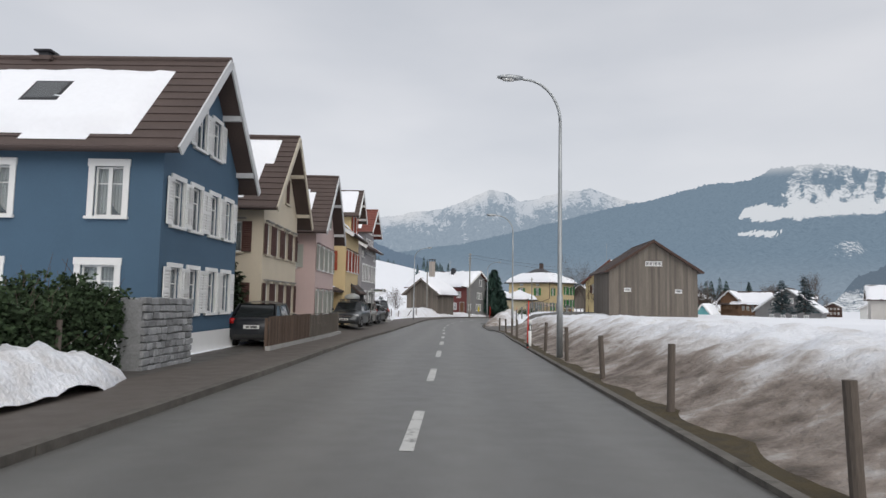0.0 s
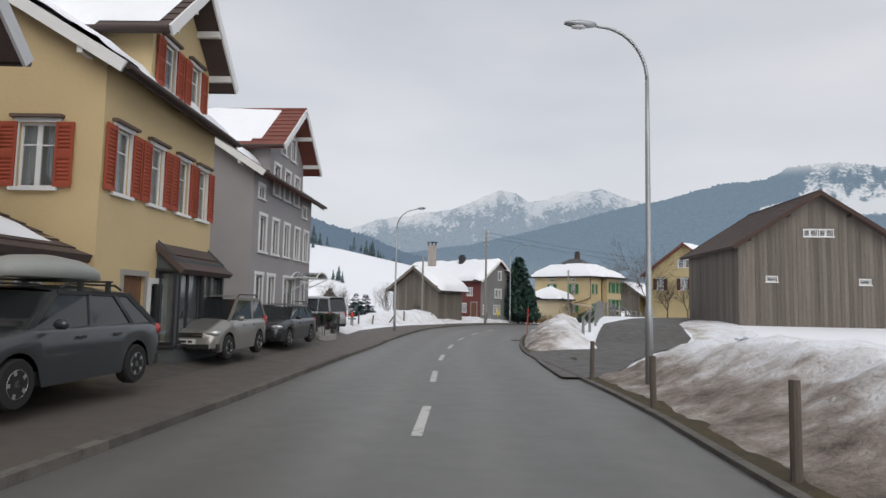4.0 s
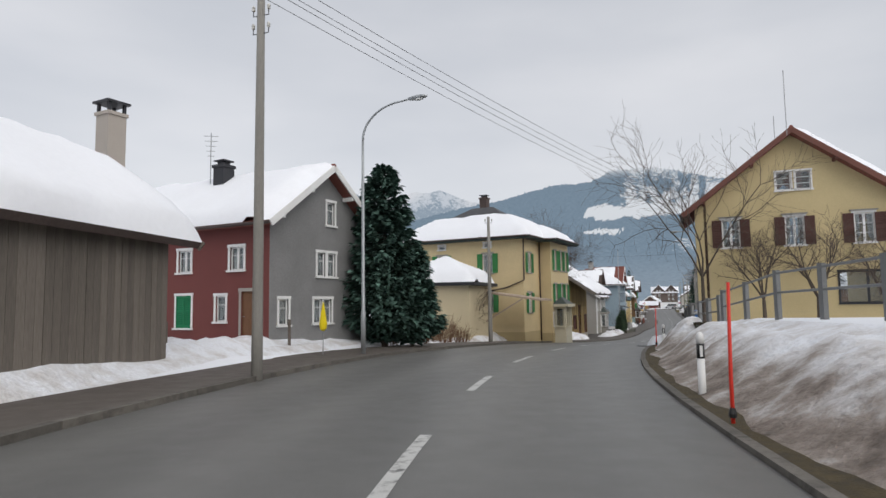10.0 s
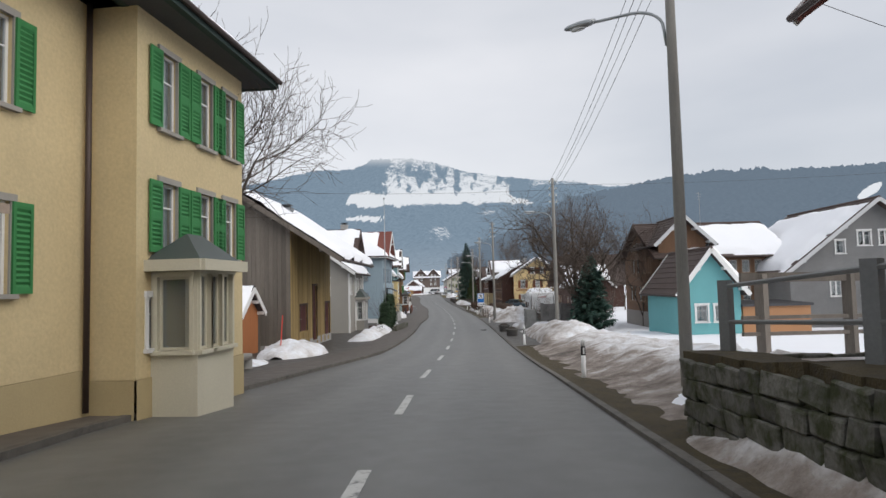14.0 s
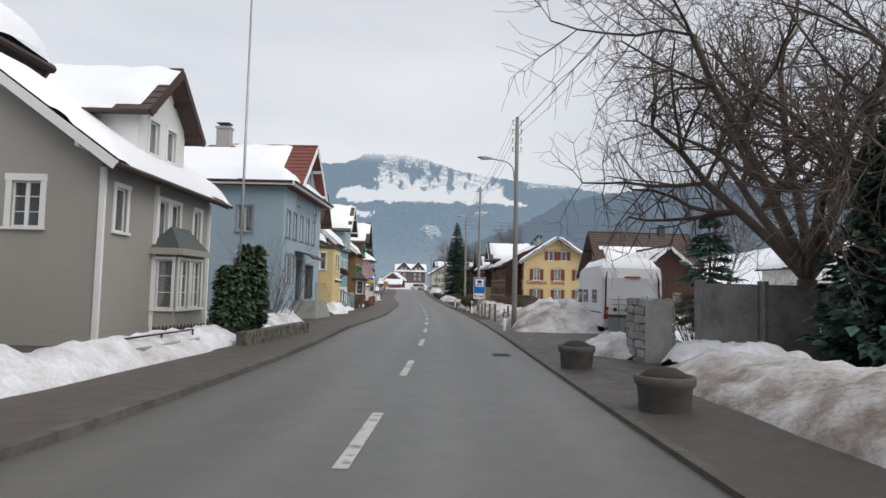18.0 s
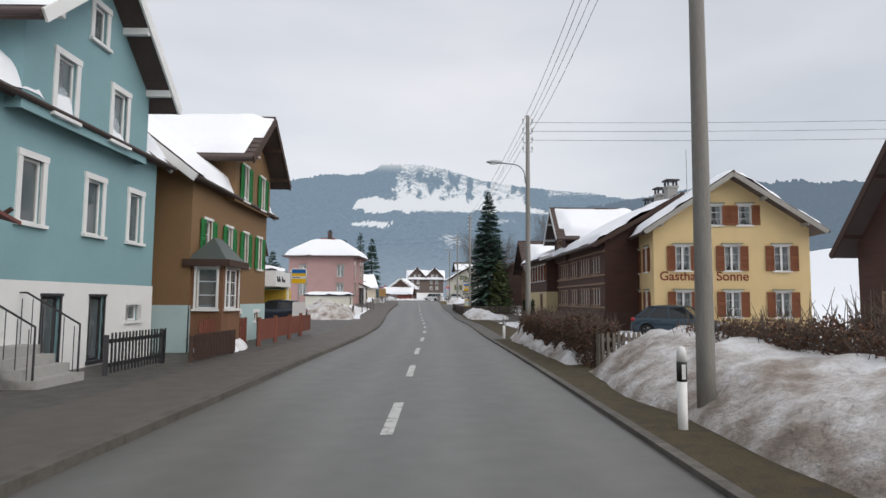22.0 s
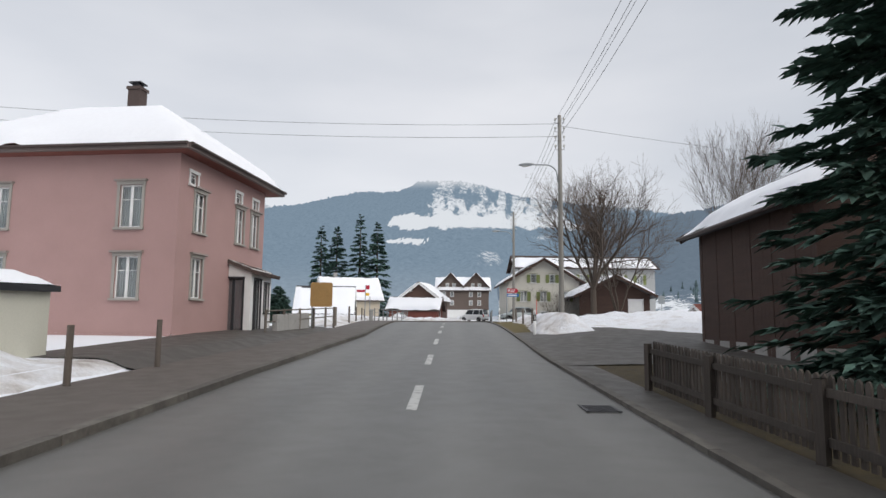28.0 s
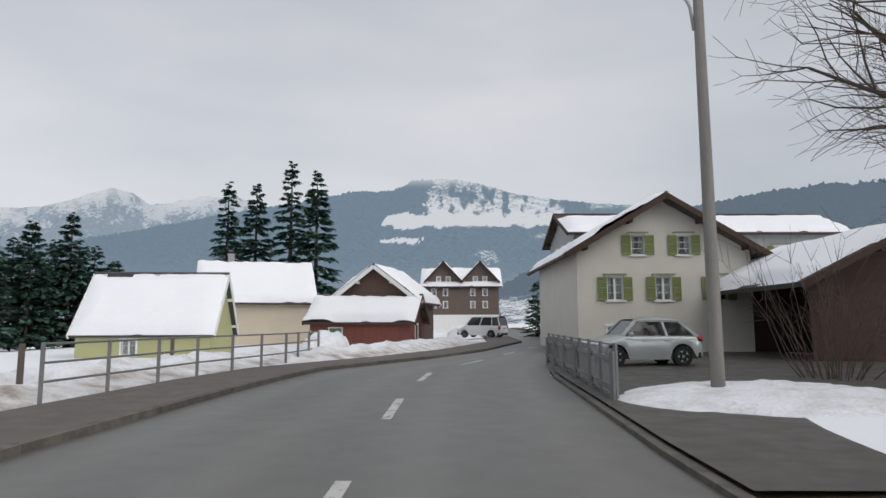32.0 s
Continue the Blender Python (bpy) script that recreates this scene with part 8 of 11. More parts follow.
def bare_tree(base, h, seed, stems=5, trunk_h=0.22, r=0.2, spread=0.75, levels=3, kids=(2, 2, 1), up=0.6, lean=0.55, name="bare_tree", label="leafless broad-crowned tree", group="", reach=0.62, twig=None):
    rng = np.random.default_rng(seed)
    t = thing(name, base, label, "tree", group)
    fork = np.array([0.0, 0.0, h * trunk_h])
    if trunk_h > 0.02:
        v, f = sticks([[0, 0, -0.3, r * 1.25, 0, 0, h * trunk_h * 0.35, r], [0, 0, h * trunk_h * 0.35, r, *fork, r * 0.85]], 9)
        link("trunk", raw_mesh("trunk", v, f, BARK), t)
    fine = []
    for k in range(stems):
        a = 2 * math.pi * (k + 0.4 * rng.random()) / stems
        tilt = lean * (0.35 + 0.75 * rng.random()) if k else 0.08
        d = np.array([math.cos(a) * tilt, math.sin(a) * tilt, 1.0])
        out = []
        st = fork if trunk_h > 0.02 else np.array([math.cos(a) * 0.15, math.sin(a) * 0.15, -0.1])
        grow(rng, st, d / np.linalg.norm(d), h * reach * (0.85 + 0.25 * rng.random()), r * (0.55 if trunk_h > 0.02 else 0.7), 0, out, levels, spread, up, kids)
        v, f = sticks([q for dep, q in out if dep <= 1], 5)
        link("limb", raw_mesh("limb", v, f, BARK), t)
        fine += [q for dep, q in out if dep > 1]
    if fine:
        v, f = sticks(fine, 3)
        tagged(link("twigwork", raw_mesh("twigwork", v, f, twig or TWIG), t), kind="stuff")
    return t


def shrub(base, h, w, seed, stems=26, name="bare_shrub", label="leafless brown garden shrub", twig=None, category="shrub"):
    rng = np.random.default_rng(seed)
    seg = []
    for k in range(stems):
        a, rr = rng.random() * 6.283, math.sqrt(rng.random())
        p = np.array([math.cos(a) * rr * w * 0.18, math.sin(a) * rr * w * 0.18, -0.1])
        d = np.array([math.cos(a) * rr * 0.6, math.sin(a) * rr * 0.6, 1.0])
        L = h * (0.6 + 0.45 * rng.random())
        for j in range(4):
            d2 = d + rng.normal(0, 0.16, 3)
            d2 /= np.linalg.norm(d2)
            q = p + d2 * L / 4
            seg.append([*p, 0.016 * (1 - j * 0.2), *q, 0.016 * (0.8 - j * 0.2)])
            for c in range(2 if j else 0):
                e = d2 + rng.normal(0, 0.6, 3)
                e /= np.linalg.norm(e)
                seg.append([*q, 0.007, *(q + e * L * 0.22 * (0.5 + rng.random())), 0.003])
            p = q
    v, f = sticks(seg, 3)
    t = thing(name, base, label, category)
    link("shoot", raw_mesh("shoot", v, f, twig or TWIG), t)
    return t


def hedge(path, width, height, seed, leaf_mat, n_leaf, n_twig, label, leaf=0.07, gappy=0.0, name="hedge"):
    """A clipped hedge along a path of points: a tangle of twigs with leaves, denser outside."""
    rng = np.random.default_rng(seed)
    pts = np.array([tuple(p) for p in path], float)
    base = Vector(pts[0])
    seglen = np.linalg.norm(np.diff(pts[:, :2], axis=0), axis=1)
    cum = np.concatenate([[0], np.cumsum(seglen)])

    def place(n, shell):
        u = rng.random(n) * cum[-1]
        c = np.stack([np.interp(u, cum, pts[:, k]) for k in range(3)], 1)
        i = np.clip(np.searchsorted(cum, u) - 1, 0, len(seglen) - 1)
        d = (pts[i + 1] - pts[i])[:, :2] / seglen[i][:, None]
        nrm = np.stack([d[:, 1], -d[:, 0], np.zeros(n)], 1)
        bump = 0.88 + 0.18 * np.sin(u * 1.9 + seed) * np.sin(u * 0.73) + 0.05 * np.sin(u * 5.3)
        a = rng.random(n) * math.pi
        k = (rng.random(n) ** (0.25 if shell else 0.6))
        x = np.sign(np.cos(a)) * np.abs(np.cos(a)) ** 0.5 * k * width / 2
        z = np.where(rng.random(n) < 0.6, np.sin(a) ** 0.45 * k, rng.random(n)) * height * bump
        keep = np.ones(n, bool)
        if gappy:
            keep = np.array([noise.noise((uu * 1.1, zz * 1.6, seed * 1.0)) > -0.25 - (1 - gappy) * 0.6 for uu, zz in zip(u, z)])
        p = c + nrm * x[:, None] + np.array([0, 0, 1.0]) * z[:, None]
        return p[keep] - np.array(base), nrm[keep], x[keep]
    p, nrm, x = place(n_leaf, True)
    n = len(p)
    d = nrm * np.sign(x)[:, None] + rng.normal(0, 0.8, (n, 3))
    v, f = sprays(p, d, rng.normal(0, 1, (n, 3)), leaf * (0.7 + 0.7 * rng.random(n)), leaf * 0.42 * (0.7 + 0.6 * rng.random(n)))
    t = thing(name, base, label, "hedge")
    link("foliage", raw_mesh("foliage", v, f, leaf_mat), t)
    p, nrm, x = place(n_twig, False)
    d = rng.normal(0, 0.45, (len(p), 3)) + np.array([0, 0, 0.8])
    q = p + d * 0.28
    s = np.concatenate([p - d * 0.12, np.full((len(p), 1), 0.009), q, np.full((len(p), 1), 0.004)], 1)
    v, f = sticks(s, 3)
    tagged(link("twigwork", raw_mesh("twigwork", v, f, TWIG), t), kind="stuff")
    return t


def at_ground(s, n, dz=0.0):
    return P(s, n, max(ground_h(s, n), -0.06) + dz)


# conifers by the road
conifer(at_ground(253.9, 6.8), 13.4, 2.7, 7, 0.0, 620, 96, material=NEEDLE_OLD, label="tall dark spruce standing behind the picket fence", leaf=(0.32, 0.065), droop=0.5)
conifer(at_ground(248.6, 7.4), 5.5, 1.15, 9, 0.05, 150, 36, "small_conifer", "young yellow-green conifer in the garden", NEEDLE_GREEN, 0.2, 0.8, (0.32, 0.09))
conifer(P(175.2, 13.7, -0.1), 6.3, 1.5, 12, 0.06, 120, 26, label="slim spruce behind the motorhome")
conifer(at_ground(156.3, 9.2), 5.4, 1.25, 14, 0.0, 190, 40, "cedar_tree", "dense dark cedar under the bare tree", NEEDLE_DARK, -0.1, 0.8, (0.34, 0.1))
for k, (s, n, h) in enumerate(((162.3, -6.35, 2.2), (163.5, -6.15, 2.9))):
    conifer(at_ground(s, n), h, 0.30 + 0.05 * k, 20 + k, 0.0, 260, 22, "cypress", "clipped dense evergreen column in the front garden", CYPRESS, -0.9, 0.38, (0.24, 0.07), "evergreen columns", ragged=0.12)
conifer(Vector((5.75, 103.2, -1.3)), 7.9, 1.45, 31, 0.02, 420, 44, "arborvitae", "dense tall arborvitae beside the grey shingled house", NEEDLE_DARK, -0.3, 0.62, (0.36, 0.1), ragged=0.32)
conifer(Vector((6.9, 103.0, -1.3)), 4.6, 0.95, 32, 0.02, 260, 40, "arborvitae", "lower arborvitae beside the taller one", NEEDLE_DARK, -0.3, 0.62, (0.34, 0.1), ragged=0.32)
conifer(P(21.9, -8.3, 0), 2.9, 0.75, 33, 0.0, 160, 22, "evergreen_bush", "evergreen bush between two houses", LEAF_HEDGE, -0.8, 0.4, (0.22, 0.08))
conifer(Vector((150.2, 302.0, -2.6)), 5.2, 1.1, 34, 0.05, 90, 18, label="small spruce beside the off-white house")
far_spruce = ((350, -23.5, 16.5), (352, -21.2, 16.8), (349, -16.7, 18.4), (346, -13.4, 16.6))
for k, (s, n, h) in enumerate(far_spruce):
    conifer(P(s, n, -0.6), h, 2.5, 40 + k % 2, 0.05, 150, 34, label="tall spruce of the group beyond the red barn", group="spruces at the last bend", turn=k * 1.3, leaf=(0.8, 0.2), droop=0.5)
for k, (x, y, h) in enumerate(((102.2, 329.0, 11.5), (104.6, 325.0, 12.0), (106.3, 331.5, 11.0), (108.1, 327.5, 12.2), (109.9, 332.0, 11.0), (111.4, 329.5, 13.6), (113.6, 331.5, 10.5), (115.4, 327.0, 8.5), (117.2, 330.0, 7.5), (119.6, 326.0, 6.5))):
    conifer(Vector((x, y, -3.4)), h, 2.7, 46 + k % 2, 0.02, 150, 34, label="dark spruce at the edge of the snowy meadow", group="spruces behind the meadow", turn=k * 0.9, leaf=(0.8, 0.2), droop=0.3)
for x, y, h in ((60.0, 118.0, 6.0), (64.5, 118.5, 6.8)):
    conifer(Vector((x, y, 0.2)), h, 1.7, 50, 0.03, 110, 26, label="spruce standing in the snowy field", group="spruces in the field", turn=x, material=NEEDLE_HAZED)
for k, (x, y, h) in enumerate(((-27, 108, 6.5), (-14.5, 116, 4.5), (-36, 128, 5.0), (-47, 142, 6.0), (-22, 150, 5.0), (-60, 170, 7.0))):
    conifer(Vector((x, y, -2.6 + 0.0 * k)), h, 1.6, 52, 0.02, 110, 26, label="lone spruce on the snowy meadow", group="spruces on the meadow", turn=x, material=NEEDLE_HAZED)

# leafless trees
bare_tree(at_ground(158.4, 8.6), 10.8, 101, 7, 0.2, 0.26, 0.85, 3, (2, 2, 2), 0.35, 0.95, label="large leafless pollard-like tree behind the garden wall", reach=0.55)
bare_tree(at_ground(129.5, -8.2), 9.0, 102, 5, 0.15, 0.15, 0.7, 3, (2, 2, 1), 0.7, 0.5, label="leafless tree beside the yellow house", reach=0.62)
bare_tree(at_ground(299.0, 11.4), 12.8, 103, 7, 0.22, 0.26, 0.6, 3, (2, 2, 1), 0.6, 0.5, label="tall leafless tree before the off-white house", reach=0.5)
bare_tree(at_ground(301.2, 14.0), 9.5, 104, 4, 0.05, 0.16, 0.6, 3, (2, 2, 1), 0.9, 0.4, label="slender leafless tree beside the taller one", reach=0.68)
for x, y, h, k in ((138.8, 253.6, 12.6, 131), (141.9, 252.7, 13.2, 132)):
    bare_tree(Vector((x, y, -2.5)), h, k, 3, 0.3, 0.11, 0.3, 3, (2, 2, 1), 1.0, 0.12, label="tall slender leafless tree in the snowy field", group="slender trees in the field", reach=0.6)
shrub(at_ground(302.0, 8.8), 3.4, 3.2, 105, 40, "bare_shrub", "broad leafless shrub in front of the house")
for k, (x, y, h) in enumerate(((20.4, 102.2, 9.2), (22.3, 100.6, 4.4), (24.2, 99.6, 4.6), (26.3, 98.2, 3.6))):
    bare_tree(Vector((x, y, -0.45)), h, 106 + k, 4, 0.22, 0.085, 0.7, 2, (2, 2), 0.55, 0.7, "espalier_tree", "leafless trained fruit tree before the shingled wall", "espalier trees", 0.55)
bare_tree(at_ground(113.2, -8.6), 3.6, 111, 4, 0.12, 0.05, 0.7, 2, (2, 2), 0.6, 0.6, label="thin leafless sapling by the garage")
for k, (s, n, h) in enumerate(((160.5, 14.2, 7.5), (187, 19.0, 8.5), (188.5, 21, 8.0), (286, 22, 7.5), (284, 25.5, 8.0), (292, 29, 7.0), (277, 24, 6.5))):
    bare_tree(P(s, n, -0.2), h, 112 + k % 2, 4, 0.12, 0.08, 0.5, 2, (2, 2), 0.9, 0.35, label="slender leafless tree in a back garden", group="garden trees", reach=0.72)
for k, (s, n) in enumerate(((102.6, -8.5), (103.4, -8.9), (105.0, -8.9), (107.4, -8.6), (108.9, -8.9), (110.3, -8.2), (104.3, -8.5), (105.6, -8.2), (106.6, -8.7), (108.2, -8.3), (109.6, -8.6), (111.0, -8.3))):
    shrub(at_ground(s, n), 1.35 - 0.12 * (k % 3), 1.3, 121 + k % 3, 30, "bare_shrub", "dry brown shrub by the pavement", surface("dry_stems", (0.15, 0.085, 0.05), rough=0.9, var=0.3))
for k, (s, n, h) in enumerate(((170.3, -7.4, 3.6), (171.4, -7.2, 2.6))):
    shrub(at_ground(s, n), h, 1.7, 125 + k, 22, "bare_shrub", "leafless shrub before the pale blue house")
shrub(at_ground(159.2, 6.6), 2.4, 2.2, 128, 50, "bare_shrub", "dense brown shrub behind the stone pillar", LEAF_BROWN)
shrub(at_ground(162.2, 11.2), 2.6, 3.0, 129, 50, "bare_shrub", "frosted leafless shrub in the garden", surface("pale_twig", (0.22, 0.19, 0.17), rough=0.9, var=0.2))
for k, (x, y, h) in enumerate(((-26, 101, 5.0), (-31, 131, 6.0), (-19, 124, 5.0), (-12, 121, 5.5), (-40, 118, 6.5), (-24, 138, 6.0))):
    bare_tree(Vector((x, y, -2.4)), h, 131, 5, 0.1, 0.07, 0.6, 2, (2, 2), 0.8, 0.45, label="small leafless tree on the snowy meadow", group="meadow trees", reach=0.68)

# hedges
hedge([P(s, -7.5, 0) for s in (4.0, 9.0, 12.9)], 1.7, 1.9, 141, LEAF_HEDGE, 40000, 900, "dark evergreen hedge beside the stone wall", 0.09)
hedge([P(s, 3.85, 0.0) for s in (199.8, 203, 207, 211.4)], 0.85, 1.28, 142, LEAF_BROWN, 24000, 5200, "brown winter hedge with dry leaves over grey twigs", 0.055, 0.7)
hedge([P(186.5, 6.6, 0.3), P(190.5, 6.1, 0.35), P(194.5, 5.7, 0.4), P(197.6, 5.2, 0.35)], 1.3, 1.0, 148, LEAF_BROWN, 15000, 4200, "straggly brown hedge half buried in dirty snow", 0.055, 0.7)
hedge([P(195.2, 6.6, 0), P(193.5, 8.5, 0), P(190.5, 12.5, 0)], 0.7, 0.9, 143, LEAF_BROWN, 3500, 900, "low brown hedge round the meadow", 0.055, 0.8)
hedge([P(s, n, 0.25) for s, n in ((67.5, 6.0), (73, 6.3), (80, 6.1))], 0.9, 1.25, 144, LEAF_HEDGE, 7000, 500, "dark evergreen hedge behind the snow bank", 0.09)
hedge([P(212.1, 3.95, 0.0), P(212.25, 4.0, 0.0)], 0.5, 1.9, 145, IVY, 1300, 100, "ivy climbing the foot of a utility pole", 0.08, name="ivy")
hedge([P(s, -9.2, 0.0) for s in (45.8, 50.5)], 0.7, 0.8, 146, LEAF_HEDGE, 1800, 300, "low hedge before the grey house", 0.07)


def forest(name, label, spots, seed):
    """Far woods on the hillside, one mesh of small pointed crowns."""
    rng = np.random.default_rng(seed)
    V, F, base = [], [], 0
    for s, n, ls, ln, count, h0 in spots:
        for k in range(count):
            ss, nn = s + rng.normal(0, ls), n + rng.normal(0, ln)
            p = sheet_point(ss, nn)
            h = h0 * (0.6 + 0.7 * rng.random())
            r = h * 0.2
            for tier in range(4):
                z0, z1, rr = h * (0.06 + 0.22 * tier), h * (0.42 + 0.2 * tier), r * (1 - 0.22 * tier)
                off = len(V)
                for j in range(7):
                    a = 2 * math.pi * j / 7 + rng.random() * 0.5
                    q = rr * (0.75 + 0.5 * rng.random())
                    V.append((p.x + q * math.cos(a), p.y + q * math.sin(a), p.z + z0 - 0.04 * h * rng.random()))
                V.append((p.x, p.y, p.z + min(z1, h)))
                F += [(off + j, off + (j + 1) % 7, off + 7) for j in range(7)]
    me = raw_mesh(name, V, F, NEEDLE_HAZED)
    return tagged(link(name, me), label, "forest", kind="stuff")


forest("hillside_forest", "dark conifer clumps on the snowy hillside",
       [(372, -345, 16, 10, 110, 12), (430, -380, 26, 14, 120, 13), (520, -330, 24, 8, 40, 11), (296, -400, 22, 16, 110, 13), (480, -250, 10, 6, 16, 9), (610, -290, 16, 8, 26, 10), (420, -190, 5, 4, 8, 8), (395, -215, 5, 3, 5, 8), (300, -205, 6, 3, 4, 7)], 5)
forest("valley_wood", "conifers along the foot of the wooded ridge",
       [(620, 170, 50, 14, 60, 11), (700, 120, 50, 16, 60, 12), (420, 330, 40, 10, 40, 11)], 6)

# ---- parked vehicles ----
def car_paint(name, c, metal=0.3):
    m = surface(name, c, rough=0.28, var=0.06, scale=1.5, fine=30, bump=0.0, metal=metal, spec=0.6, stain=(0.06, 0.055, 0.05), stain_at=(0.66, 0.98))
    m.node_tree.nodes["Principled BSDF"].inputs["Coat Weight"].default_value = 0.35
    return m


TINT = surface("tinted_glass", (0.018, 0.021, 0.022), rough=0.06, var=0.1, bump=0, spec=0.6)
RUBBER = surface("tyre_rubber", (0.018, 0.018, 0.018), rough=0.85, var=0.2, bump=0.2)
RIM = surface("alloy_rim", (0.42, 0.43, 0.44), rough=0.35, var=0.1, bump=0, metal=0.8)
TAIL = surface("tail_lamp_red", (0.42, 0.012, 0.012), rough=0.15, var=0.1, bump=0, spec=0.6)
HEADLAMP = surface("headlamp_glass", (0.55, 0.57, 0.58), rough=0.08, var=0.1, bump=0, metal=0.5)
PLATE = surface("plate_white", (0.62, 0.62, 0.60), rough=0.4, var=0.05, bump=0)
CHROME = surface("chrome", (0.6, 0.6, 0.6), rough=0.18, var=0.05, bump=0, metal=1.0)
ORANGE_L = surface("indicator_orange", (0.6, 0.2, 0.02), rough=0.2, var=0.05, bump=0)
WHEEL_CACHE = {}


def wheel(parent, at, r, w):
    key = (r, w)
    if key not in WHEEL_CACHE:
        rot = Matrix.Rotation(radians(90), 4, "Y")
        bm = bmesh.new()
        lathe(bm, [(r * 0.62, -w / 2), (r * 0.93, -w / 2), (r, -w * 0.32), (r, w * 0.32), (r * 0.93, w / 2), (r * 0.62, w / 2)], 22, rot)
        bmesh.ops.recalc_face_normals(bm, faces=bm.faces)
        tyre = bpy.data.meshes.new("tyre")
        bm.to_mesh(tyre)
        bm.free()
        tyre.materials.append(RUBBER)
        bm = bmesh.new()
        lathe(bm, [(r * 0.64, -w * 0.40), (r * 0.56, -w * 0.52), (r * 0.52, -w * 0.36), (r * 0.52, w * 0.36), (r * 0.56, w * 0.52), (r * 0.64, w * 0.40)], 22, rot)
        for k in range(5):
            a = 2 * math.pi * k / 5
            for sx in (-1, 1):
                beam(bm, (sx * w * 0.44, 0, 0), (sx * w * 0.47, math.cos(a) * r * 0.55, math.sin(a) * r * 0.55), r * 0.16, w * 0.08, (1, 0, 0))
        lathe(bm, [(r * 0.16, -w * 0.5), (r * 0.16, w * 0.5)], 12, rot)
        bmesh.ops.recalc_face_normals(bm, faces=bm.faces)
        rim = bpy.data.meshes.new("rim")
        bm.to_mesh(rim)
        bm.free()
        rim.materials.append(RIM)
        WHEEL_CACHE[key] = (tyre, rim)
    wh = link("wheel", WHEEL_CACHE[key][0], parent, loc=at)
    link("rim", WHEEL_CACHE[key][1], wh, label="grey alloy rim")


def car(name, base, head, label, material, L=4.1, W=1.76, H=1.48, hood=0.27, screen=0.40, roof0=0.40, roof1=0.80, tail=0.95, belt=0.92, nose=0.72, deck=None, roof_mat=None, wheel_r=0.31, roof_rails=False, box_on=False, category="car", sill=0.22, group="parked cars", boxy=0.0):
    """A parked car. Shares are of its length from the nose: hood's end, top of the windscreen, end of the roof, foot of the rear window."""
    t = thing(name, base, label, category, group)
    t.rotation_euler.z = radians(-head)
    y_of = lambda k: L / 2 - k * L  # noqa: E731
    axle = (0.20, 0.80)
    w2 = W / 2
    top_line = [(0.0, nose - 0.16), (0.02, nose), (0.07, nose + 0.07), (hood, belt + 0.02), (tail, belt + 0.02 if deck is None else deck), (0.985, (belt if deck is None else deck) - 0.05), (1.0, 0.62)]
    wide = [(0.0, 0.76), (0.025, 0.88), (0.09, 0.97), (0.25, 1.0), (0.75, 1.0), (0.92, 0.97), (0.98, 0.90), (1.0, 0.82)]
    ks = sorted({0.0, 0.01, 0.025, 0.05, 0.09, hood, tail, 0.94, 0.965, 0.985, 1.0, *[a + d for a in axle for d in np.linspace(-0.098, 0.098, 11)], *np.linspace(0.32, 0.68, 5)})
    bm = bmesh.new()
    rings = []
    ra = wheel_r + 0.065
    for k in ks:
        y = y_of(k)
        z0 = sill + (0.10 if k < 0.03 or k > 0.97 else 0.0)
        for a in axle:
            dy = abs(y - y_of(a))
            if dy < ra:
                z0 = max(z0, wheel_r + math.sqrt(ra * ra - dy * dy))
        zt = lerp_list(top_line, k)
        ww = w2 * lerp_list(wide, k)
        zt = max(zt, z0 + 0.06)
        zm = z0 + (zt - z0) * 0.45
        half = [(ww * 0.975, z0), (ww, max(zm, z0 + 0.02)), (ww * 0.985, zt - 0.10 if zt - 0.10 > zm else zt - 0.02), (ww * 0.90, zt - 0.015), (ww * 0.5, zt + 0.02)]
        ring = [(x, z) for x, z in half] + [(0, zt + 0.03)] + [(-x, z) for x, z in reversed(half)]
        rings.append([bm.verts.new((x, y, z)) for x, z in ring])
    for a, b in zip(rings, rings[1:]):
        for i in range(len(a) - 1):
            bm.faces.new((a[i], a[i + 1], b[i + 1], b[i]))
    for r0 in (rings[0], rings[-1]):
        bm.faces.new(r0)
    body = part("body", bm, material, t, smooth_faces=True)
    bm = bmesh.new()
    box(bm, (-w2 * 0.93, -L * 0.47, sill + 0.02), (w2 * 0.93, L * 0.47, sill + 0.2))
    box(bm, (-w2 * 0.80, -L * 0.49, sill + 0.06), (w2 * 0.80, L * 0.49, sill + 0.24))
    part("underbody", bm, BLACK_PL, t)
    # cabin
    yb0, yt0, yt1, yb1 = y_of(hood - 0.01), y_of(roof0), y_of(roof1), y_of(tail)
    zb = belt - 0.03
    wr, wb = w2 * (0.74 + 0.12 * boxy), w2 * (0.915 + 0.03 * boxy)
    zr = H
    A = [Vector(v) for v in ((-wb * 0.92, yb0, zb), (wb * 0.92, yb0, zb), (wr, yt0, zr - 0.07), (-wr, yt0, zr - 0.07))]
    B = [Vector(v) for v in ((-wb * 0.95, yb1, zb if deck is None else zb), (wb * 0.95, yb1, zb), (wr * 0.97, yt1, zr - 0.09), (-wr * 0.97, yt1, zr - 0.09))]

    def pane(name_p, q, mat, inset=0.0):
        bmp = bmesh.new()
        c = sum(q, Vector()) / len(q)
        nrm = (q[1] - q[0]).cross(q[-1] - q[0]).normalized()
        if nrm.dot(c - Vector((0, 0, belt))) < 0:
            nrm = -nrm
        up = [bmp.verts.new(v + (c - v) * inset + nrm * 0.004) for v in q]
        lo = [bmp.verts.new(v + (c - v) * inset - nrm * 0.02) for v in q]
        bmp.faces.new(up)
        bmp.faces.new(lo[::-1])
